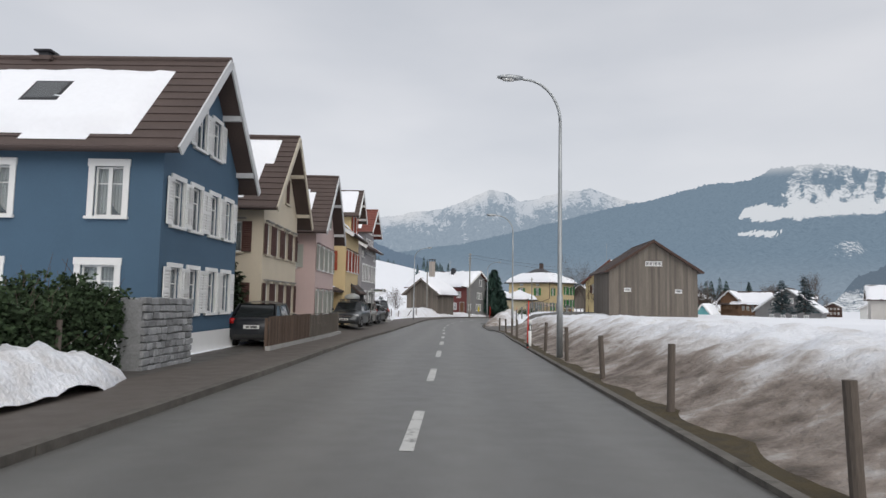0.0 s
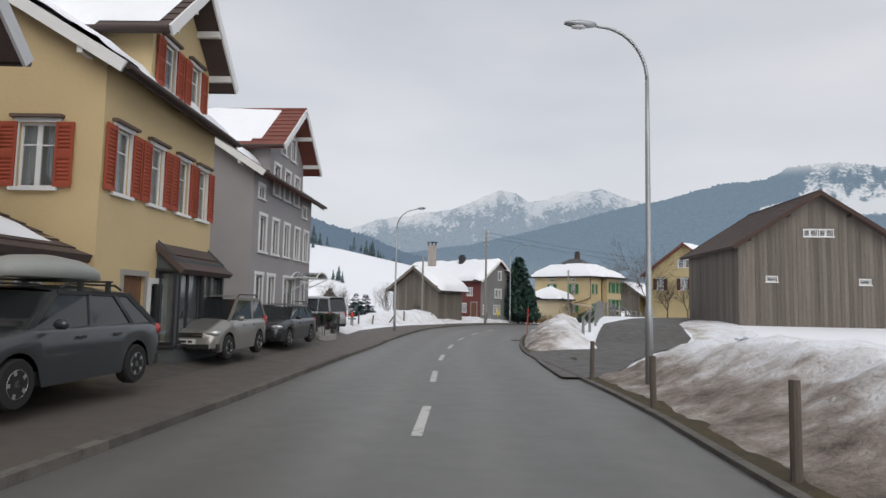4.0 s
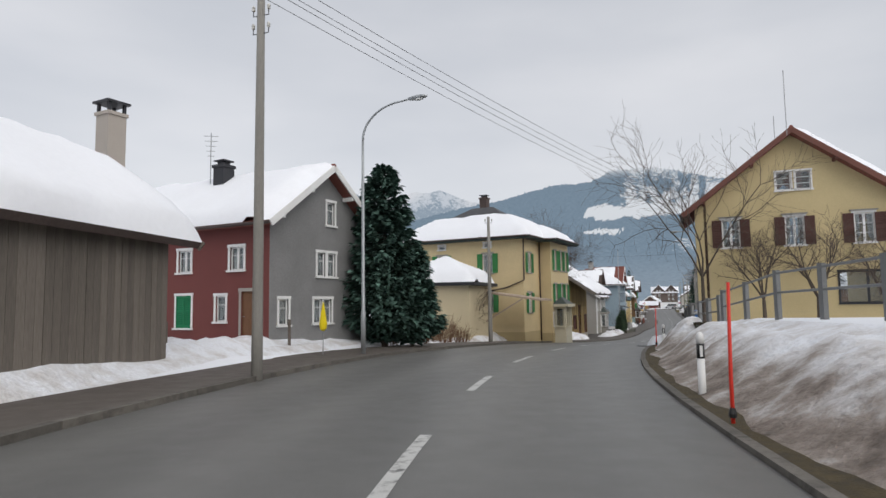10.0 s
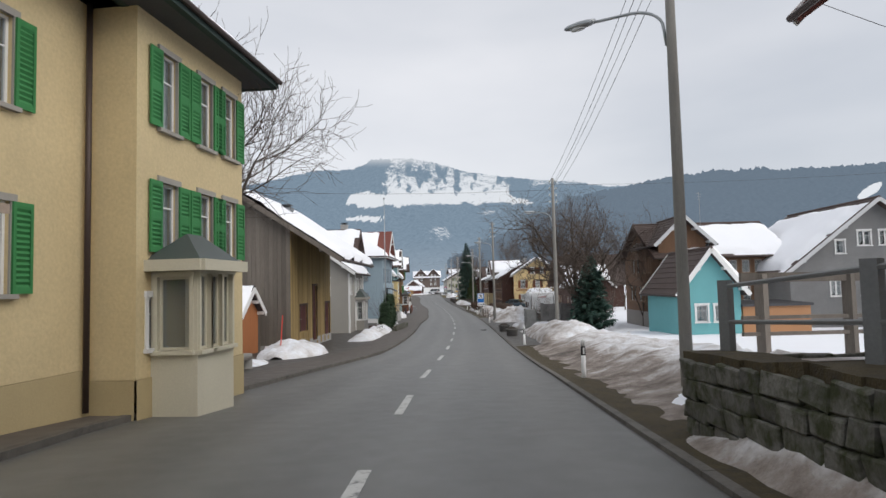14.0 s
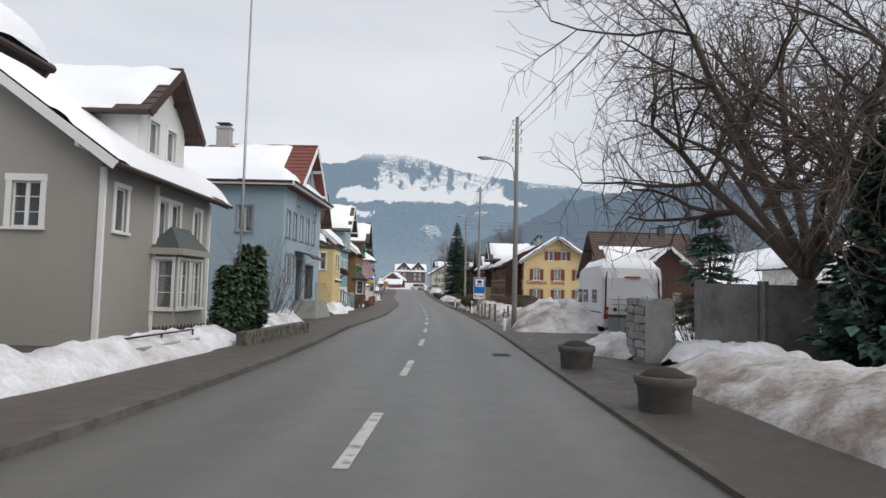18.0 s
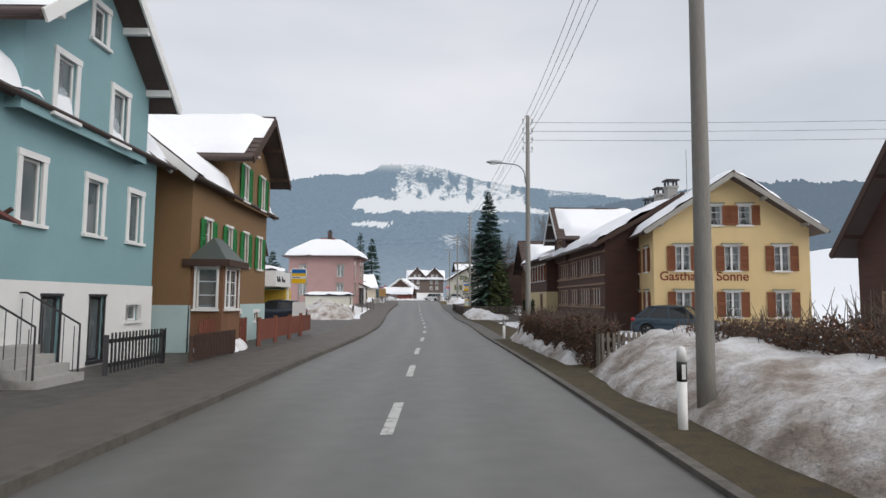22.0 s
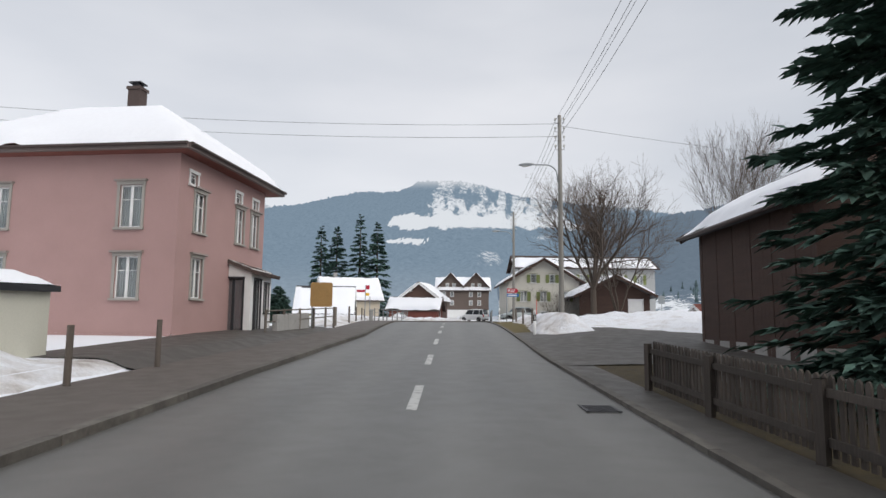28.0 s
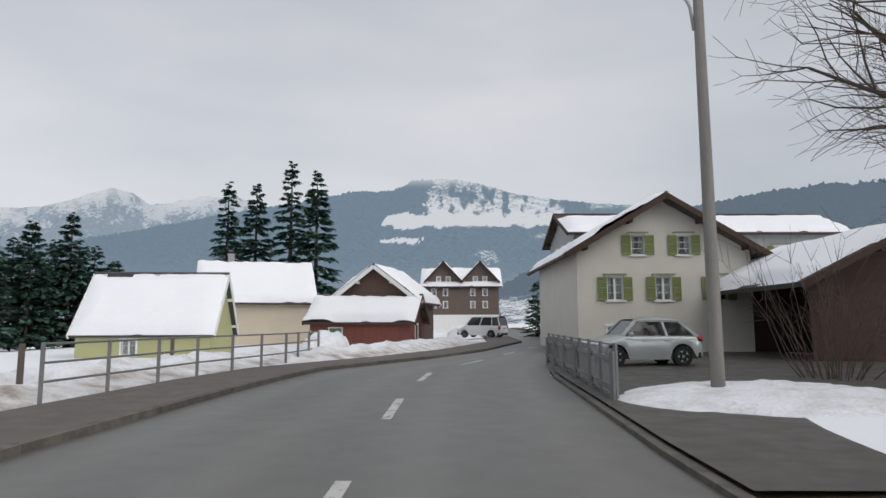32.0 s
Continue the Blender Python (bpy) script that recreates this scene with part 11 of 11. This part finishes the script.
pl = panel(t, "street_plate", 0.84, 0.2, 0.02, BLUE_SIGN, 1.88, -0.005, 0.44, 0.01, "blue enamel street plate")
bars(pl, 0.08, 0.8, 1.93, 0.09, WHITE_SIGN, -0.018, (0.9,))
t = sign_post(P(291.0, -6.8, 0.05), heading(291) + 180, 2.55, "signpost with a red arrow sign beside the fence", "signpost", name="signpost")
panel(t, "arrow_plate", 0.62, 0.17, 0.02, RED_SIGN, 2.1, 0.0, 0.34, 0.02)
panel(t, "cycle_plate", 0.3, 0.3, 0.02, RED_SIGN, 2.3, 0.0, -0.14, 0.02)
panel(t, "yellow_plate", 0.3, 0.2, 0.02, YEL_SIGN, 1.85, 0.0, -0.14, 0.02)
t = sign_post(P(294.0, -6.9, 0.05), heading(294), 1.9, "bare grey sign post by the fence", name="post")
t = sign_post(P(305, 19.0, 0.3), heading(305), 2.4, "small information sign on a post in the field", name="information_sign")
panel(t, "plate", 0.6, 0.75, 0.03, surface("sign_grey", (0.32, 0.35, 0.36)), 1.6, -0.02)
t = sign_post(P(286.0, 27.0, 0.4), heading(286), 1.3, "low picnic table standing in the snow", "table", name="picnic_table")
panel(t, "tabletop", 1.8, 0.06, 0.7, WOOD_GREY, 0.72, 0.0, 0, 0)
for x in (-0.7, 0.7):
    panel(t, "leg", 0.1, 0.9, 0.6, WOOD_GREY, -0.2, 0.0, x, 0)
t = thing("folded_parasol", Vector((3.05, 97.55, -0.85)), "folded yellow parasol standing in the snow", "parasol")
t.scale = (0.7, 0.7, 0.66)
bm = bmesh.new()
tube(bm, [(0, 0, -0.4), (0, 0, 2.35)], 0.022, 8)
part("pole", bm, METAL_GREY, t)
bm = bmesh.new()
lathe(bm, [(0.05, 0.85), (0.16, 0.95), (0.19, 1.2), (0.12, 1.7), (0.04, 2.2), (0.02, 2.3)], 9)
part("canopy", bm, surface("parasol_yellow", (0.72, 0.56, 0.01), rough=0.8, var=0.12, scale=3, fine=30, bump=0.2), t, "bright yellow furled cloth")
# inn lettering on the gable and the annex band
INN_RED = surface("sign_red_brown", (0.20, 0.045, 0.02), rough=0.7, var=0.1, bump=0.02)
inn_o, inn_h = Vector((87.6, 189.17, -4.0)), 127.9
uu = Vector((math.sin(radians(inn_h)), math.cos(radians(inn_h)), 0))
vv = Vector((uu.y, -uu.x, 0))
rot = Matrix((uu, (0, 0, 1), vv)).transposed().to_4x4()
t = thing("inn_lettering", inn_o + Vector((0, 0, 2.6)), "red-brown painted inn lettering on the yellow gable", "lettering")
for words, c in (("Gasthaus", 1.5), ("Sonne", 4.0)):
    m = rot.copy()
    m.translation = uu * c + vv * 0.012 + Vector((0, 0, 0.25))
    text_on(t, words, 0.66, INN_RED, m, "word")

# ---- additions to the houses, far houses, aerials ----
def antenna(at, h, rungs=0, label="thin aerial rod on a roof"):
    t = thing("roof_aerial", at, label, "aerial", "roof aerials")
    bm = bmesh.new()
    tube(bm, [(0, 0, -0.4), (0, 0, h)], 0.02, 6)
    part("rod", bm, METAL_GREY, t)
    for k in range(rungs):
        bm = bmesh.new()
        tube(bm, [(-0.3 + 0.04 * k, 0, h - 0.15 - 0.22 * k), (0.3 - 0.04 * k, 0, h - 0.15 - 0.22 * k)], 0.012, 5)
        part("crossbar", bm, METAL_GREY, t)


antenna(Vector((23.4, 99.9, 8.2)), 2.6)
antenna(Vector((25.6, 103.2, 8.0)), 1.8)
antenna(Vector((-1.6, 104.6, 5.9)), 2.2, 5, "branched television aerial on the farmhouse roof")
antenna(P(205.5, -10.5, 8.6), 2.4, 5, "branched television aerial beside the chimney")
antenna(P(193.0, -11.0, 8.4), 2.0, 4, "branched television aerial on the turquoise house")
antenna(P(219.0, 14.0, 7.6), 2.6)
antenna(P(158, 18, 8.0), 2.2, 3, "television aerial on the brown house")

# grey house: arched glass awning over the door
hd = heading(56)
t = thing("glass_awning", P(56.4, -7.6, 2.95), "arched clear glass awning over the grey house door", "awning")
t.rotation_euler.z = radians(-hd)
vs, fs = [], []
for i in range(13):
    a = math.pi * (0.12 + 0.76 * i / 12)
    for j in range(2):
        vs.append((1.15 * j + 0.02, -0.95 * math.cos(a), 0.42 * math.sin(a) - 0.16))
fs = [(2 * i, 2 * i + 1, 2 * i + 3, 2 * i + 2) for i in range(12)]
link("glass_sheet", mesh_of("glass_sheet", vs, fs, GLASS, True), t)
for j in (0.02, 1.15):
    bm = bmesh.new()
    tube(bm, [(j, -0.95 * math.cos(math.pi * (0.12 + 0.76 * i / 12)), 0.42 * math.sin(math.pi * (0.12 + 0.76 * i / 12)) - 0.16) for i in range(13)], 0.03, 6)
    part("hoop", bm, WHITE, t)
for y in (-0.85, 0.85):
    bm = bmesh.new()
    tube(bm, [(0.02, y, -0.55), (1.1, y, -0.04)], 0.022, 6)
    tube(bm, [(0.02, y, 0.0), (1.15, y, 0.0)], 0.025, 6)
    part("bracket", bm, WHITE, t)

# ochre house: entrance porch and shop bay
h, o, hd = house_at("entrance_porch", "ochre entrance porch with a tiled snowy roof", 37.9, -7.75)
block(h, o, o, hd, -1, 2.9, 2.6, 2.85, 4.0, "shed", 0.7, 0.1, OCH, None, TILE_BROWN, seed=61, windows={"f": [(2.1, 1.1, 0.55, 1.2, W_SMALL), (0.9, 0.35, 1.0, 2.0, DOOR_BROWN)]}, snow=[snow_on(0.14, (0.15, 0.3), (0.75, 0.8))], skip="b")
h, o, hd = house_at("shop_bay", "dark framed shop bay under a sloping tiled roof", 43.3, -6.5)
block(h, o, o, hd, -1, 2.9, 0.5, 2.75, 3.2, "shed", 0.2, 0.1, paint("slate_frame", (0.08, 0.09, 0.095)), None, TILE_BROWN, seed=62, windows={"f": row((0.75, 2.1), 0.75, 1.2, 1.75, W_SHOP), "l": row((0.26,), 0.75, 0.4, 1.7, W_SHOP)}, skip="b")

# straw house: porch and balcony rail; umber house: oriel; turquoise house: balcony and side wall
GLAZED = style("porch_lattice", casing=0.05, trim=WOOD_DARK, sash=WHITE, bars=2)
h, o, hd = house_at("straw_porch", "dark timber glazed porch with a snowy lean-to roof", 187.3, -7.3)
block(h, o, o, hd, -1, 2.5, 1.3, 2.45, 3.0, "shed", 0.3, 0.15, WOOD_DARK, None, TILE_RED, seed=63, windows={"l": [(0.65, 1.0, 0.95, 1.2, GLAZED)], "f": [(0.7, 1.0, 0.9, 1.2, GLAZED), (1.85, 0.2, 0.8, 2.0, DOOR_BROWN)]}, snow=[snow_on(0.18, (0.0, 0.0), (1, 0.95))], skip="b")
rail_fence([P(186.0, -10.0, 4.62), P(186.0, -8.65, 4.62) + Vector((0, 0, 0)), P(189.5, -8.65, 4.62)], 0.9, 0.95, (0.92, 0.5), 0.02, 0.016, "thin steel balcony railing with glass panels", METAL_GREY, name="balcony_railing")
h, o, hd = house_at("umber_oriel", "dark timber oriel porch with a green sheet roof", 203.5, -6.4)
block(h, o, o, hd, -1, 1.7, 0.95, 2.75, 3.5, "hip", 0.14, 0.14, WOOD_BROWN, None, paint("green_sheet_roof", (0.07, 0.085, 0.08), rough=0.5), seed=64, windows={"l": [(0.48, 1.35, 0.6, 1.2, style("oriel_glass", casing=0.06, trim=WHITE, bars=2))], "f": [(0.85, 1.35, 1.2, 1.2, style("oriel_glass", casing=0.06, trim=WHITE, bars=2))]}, gutter=False, skip="b", verge=WOOD_DARK)
slat_fence([P(190.7, -8.1, 4.5), P(192.6, -8.1, 4.5)], 0.85, 0.12, 0.09, WOOD_BROWN, "wooden slatted balcony front on the turquoise house", pointed=False, name="balcony_railing", lift_by=0.05)
h, o, hd = house_at("turquoise_wing", "turquoise plastered side wing below the balcony", 190.4, -8.1)
block(h, o, o, hd, -1, 2.2, 4, 4.4, 4.45, "shed", 0.12, 0.1, TURQ, (WHITE, 0.5), TILE_BROWN, seed=65, skip="b", gutter=False)
t = thing("door_hood", P(194.4, -8.0, 3.0), "small red sheet-metal hood over the steps", "hood")
t.rotation_euler.z = radians(-heading(194))
bm = bmesh.new()
slab(bm, Vector((0.02, -0.9, 0.55)), Vector((0.02, 1.0, 0.1)), Vector((0.95, 1.0, -0.15)), Vector((0.95, -0.9, 0.3)), 0.06, Vector((0, 0, 1)))
part("roof", bm, paint("red_sheet", (0.16, 0.06, 0.05)), t)
for y in (-0.8, 0.9):
    bm = bmesh.new()
    beam(bm, (0.02, y, -0.5), (0.85, y, 0.05), 0.05, 0.06)
    part("bracket", bm, WOOD_DARK, t)

# rose house: white entrance at its far corner, low garage on its side
h, o, hd = house_at("rose_entrance", "white plastered entrance with a brown tiled hood", 269.6, -8.1)
block(h, o, o, hd, -1, 2.6, 1.4, 2.6, 3.15, "shed", 0.35, 0.15, WHITE, None, TILE_BROWN, seed=66, windows={"f": [(0.8, 0.15, 0.85, 2.05, W_SHOP), (1.95, 0.9, 0.6, 1.2, W_SHOP)], "l": [(0.7, 0.15, 0.8, 2.05, W_SHOP)]}, skip="b")
h, o, hd = house_at("low_garage", "low cream garage with a flat snow-covered roof", 254.5, -13.4)
h.name = "low_garage"
block(h, o, o, hd + 90, -1, 4.8, 4, 1.75, 1.85, "shed", 0.15, 0.15, paint("garage_cream", (0.55, 0.54, 0.46)), None, METAL_DARK, seed=67, snow=[snow_on(0.3, (0, 0), (1, 1))], gutter=False, windows={"r": [(1.5, 0.5, 0.9, 0.9, W_SHOP)]})
stone_wall([P(269.2, -7.0, 0.08), P(272.6, -6.6, 0.08)], 0.75, 0.2, 0.75, 1.25, CONCRETE, "low concrete parapet with a steel rail", 12, "parapet", rough=0.005)

# right side before the bend of the village street
h, o, hd = house_at("turquoise_cottage", "small turquoise gabled cottage with white trim", 145.2, 11.7)
block(h, o, o, hd + 90, -1, 3.2, 6, 2.5, 5.0, "v", 0.35, 0.4, paint("mint_boards", (0.15, 0.40, 0.42)), None, TILE_BROWN, seed=71, verge=WHITE, windows={"f": row((1.1, 2.1), 1.0, 0.6, 0.9, W_SMALL)}, snow=[None, snow_on(0.35, (0.02, 0.0), (1, 0.97))])
block(h, o, o + Vector((math.sin(radians(hd + 90)), math.cos(radians(hd + 90)), 0)) * 3.3, hd + 90, -1, 3.6, 4, 1.9, 2.0, "shed", 0.15, 0.1, paint("apricot_boards", (0.42, 0.22, 0.11)), None, TILE_GREY, seed=72, gutter=False)
BROWNH = surface("brown_house_boards", (0.17, 0.095, 0.055), rough=0.8, var=0.25, scale=1.5, fine=18, bump=0.3, stretch=(3, 3, 0.4))
h, o, hd = house_at("brown_chalet", "brown timber house with rows of windows and snowy roof", 156.2, 14.2)
U, V = block(h, o, o, hd + 90, -1, 9.0, 9, 5.2, 8.0, "u", 0.6, 0.5, BROWNH, (paint("stone_base", (0.24, 0.22, 0.20)), 1.2), TILE_BROWN, seed=73, verge=WOOD_DARK, windows={"f": row((4.4, 5.3, 6.2, 7.1, 8.0), 2.0, 0.55, 1.0, W_DARK) + row((4.4, 5.3, 6.2, 7.1, 8.0), 4.0, 0.55, 0.9, W_DARK), "l": row((1.5, 2.4, 3.9, 4.8, 6.3, 7.2), 2.0, 0.6, 1.1, W_DARK) + row((2.2, 3.4, 5.2, 6.4), 4.2, 0.6, 1.1, W_DARK)}, snow=[snow_on(0.3, (0.25, 0.1), (1, 0.95)), None])
block(h, o, o, hd + 90, -1, 3.4, 4.5, 6.1, 8.2, "v", 0.5, 0.7, BROWNH, None, TILE_BROWN, seed=74, verge=paint("pale_bargeboard", (0.55, 0.56, 0.57)), skip="b", front_z=0.0, windows={"f": row((0.9, 1.7, 2.5), 4.3, 0.55, 1.1, W_DARK) + row((0.9, 1.7, 2.5), 2.0, 0.55, 1.1, W_DARK)}, snow=[None, snow_on(0.3, (0.1, 0.05), (1, 0.9))])
h, o, hd = house_at("grey_gable_house", "grey shingled house with a broad gable and white windows", 152.5, 21.5)
block(h, o, o, hd + 90, -1, 11.5, 10, 3.8, 8.6, "v", 0.5, 0.6, GREY_SHINGLE, None, TILE_BROWN, seed=75, verge=paint("pale_bargeboard", (0.55, 0.56, 0.57)), windows={"f": row((5.0, 6.4), 5.5, 0.8, 0.95, W_SMALL) + row((3.4, 8.0), 5.0, 0.55, 0.85, W_SMALL) + row((3.0, 5.0, 7.0, 9.0), 2.2, 0.7, 1.0, W_SMALL)}, snow=[snow_on(0.35, (0.05, 0.1), (1, 0.97)), snow_on(0.3, (0.02, 0.1), (1, 0.97))])
h, o, hd = house_at("white_villa", "pale multi-gabled house beyond the gardens", 205, 38)
block(h, o, o, hd + 90, -1, 9, 8, 5.0, 7.6, "v", 0.5, 0.5, paint("villa_white", (0.55, 0.55, 0.53)), None, TILE_GREY, seed=76, windows={"f": row((2, 4.5, 7), 1.2, 0.8, 1.2, W_BLUE2) + row((2, 4.5, 7), 3.6, 0.8, 1.2, W_BLUE2)}, snow=[snow_on(0.35), snow_on(0.35)])
# left: small slatted shed by the depot
SHED_O = surface("orange_slats", (0.34, 0.13, 0.05), rough=0.8, var=0.2, scale=2, fine=18, bump=0.3, stretch=(3, 3, 0.3), rand=0.15)
h, o, hd = house_at("slatted_shed", "small orange slatted shed under a snowy roof", 139.0, -13.8)
block(h, o, o, hd + 90, -1, 3.4, 2.8, 1.95, 3.2, "u", 0.3, 0.3, SHED_O, None, TILE_GREY, seed=77, gutter=False, boards={"f": (SHED_O, 0.14)}, snow=[snow_on(0.35), snow_on(0.35)])
# last bend
h, o, hd = house_at("open_barn", "dark open timber barn with a snowy roof", 308.6, 12.0)
block(h, o, o, hd + 90, -1, 7.0, 7, 2.7, 4.8, "v", 0.7, 0.9, WOOD_DARK, None, TILE_GREY, seed=78, verge=WOOD_DARK, skip="l", gutter=False, snow=[snow_on(0.3, (0.05, 0.05), (1, 0.95)), snow_on(0.3, (0.05, 0.05), (1, 0.95))], windows={"f": [(5.6, 0.2, 1.4, 2.2, style("barn_leaf", casing=0.06, trim=WHITE, door=WHITE))]})
h, o = house_xy("long_house", "long grey house with a snow-covered roof behind the white one", 140.4, 285.6, -2.58)
block(h, o, o, 118.4, -1, 18.0, 8, 7.1, 9.0, "u", 0.5, 0.5, paint("stone_grey_plaster", (0.36, 0.37, 0.37)), None, TILE_BROWN, seed=79, verge=WOOD_DARK, windows={"f": row((8.5, 11.0, 13.5, 16.0), 5.0, 0.85, 1.25, W_OL), "l": row((1.5, 3.5, 5.5), 1.2, 0.8, 1.2, W_SMALL) + row((1.5, 3.5, 5.5), 3.4, 0.8, 1.2, W_SMALL) + row((1.5, 3.5, 5.5), 5.4, 0.8, 1.2, W_SMALL)}, snow=[snow_on(0.35, (0.01, 0.25), (0.98, 0.97)), None])
h, o, hd = house_at("red_shed", "low red-brown shed in the snow", 301.9, 21.5)
block(h, o, o, hd + 90, -1, 2.6, 2.2, 1.2, 1.75, "u", 0.25, 0.25, REDWOOD, None, TILE_RED, seed=80, gutter=False)
h, o, hd = house_at("far_timber_house", "grey-brown timber house at the end of the field", 297, 28.5)
block(h, o, o, hd + 90, -1, 6.0, 7, 3.8, 5.6, "v", 0.5, 0.5, WOOD_DARK, None, TILE_GREY, seed=81, windows={"f": row((1.2, 2.4, 3.6, 4.8), 1.0, 0.7, 0.9, W_DARK) + row((1.2, 2.4, 3.6, 4.8), 2.8, 0.7, 0.8, W_DARK)}, snow=[snow_on(0.3), snow_on(0.3)], gutter=False)
h, o = house_xy("meadow_shed", "low shed under snow at the meadow's edge", 99.0, 288.0, -3.4, "shed")
block(h, o, o, 110, -1, 3.2, 2.4, 1.1, 1.6, "u", 0.2, 0.2, TILE_RED, None, TILE_GREY, seed=82, gutter=False, snow=[snow_on(0.3), snow_on(0.3)])
h, o = house_xy("long_shed", "long pale shed far across the snowy field", 52.0, 300.0, -3.6, "shed")
block(h, o, o, 110, -1, 16, 8, 3.0, 4.6, "u", 0.3, 0.3, paint("shed_grey", (0.30, 0.29, 0.27)), None, TILE_GREY, seed=83, gutter=False, snow=[snow_on(0.3), None])
# far left valley
for k, (x, y, z, w, d, e, ap, hd, mat, nm, lb) in enumerate((
        (-40, 160, -1.4, 9, 8, 3.0, 5.2, 100, WOOD_GREY, "valley_barn", "grey barn with a snowy roof in the valley"),
        (-68, 186, -0.4, 9, 8, 2.8, 5.2, 95, paint("valley_grey", (0.35, 0.34, 0.33)), "valley_house", "low grey house with a snowy roof in the valley"),
        (-36, 112, -4.2, 7, 8, 3.2, 6.0, 150, REDWOOD, "valley_cottage", "red-brown cottage below the meadow with snowy roof"),
        (-130, 300, 14, 10, 9, 5.0, 8.0, 95, paint("valley_rose", (0.40, 0.22, 0.2)), "hillside_house", "red-roofed house on the snowy hillside"),
        (62, 96, 0.0, 8, 8, 2.6, 4.8, 120, paint("valley_white", (0.5, 0.48, 0.45)), "field_house", "low pale house far across the field"),
        (82, 108, 0.2, 9, 8, 2.8, 5.0, 120, paint("valley_brown", (0.2, 0.12, 0.09)), "field_house", "low brown house far across the field"))):
    h, o = house_xy(nm, lb, x, y, z)
    block(h, o, o, hd, -1, w, d, e, ap, "u", 0.5, 0.5, mat, None, TILE_BROWN, seed=90 + k, windows={"f": row((w * 0.3, w * 0.7), 1.0, 0.8, 1.0, W_SMALL)}, snow=[snow_on(0.35, (0, 0.05), (1, 0.97)), snow_on(0.35)], gutter=False)
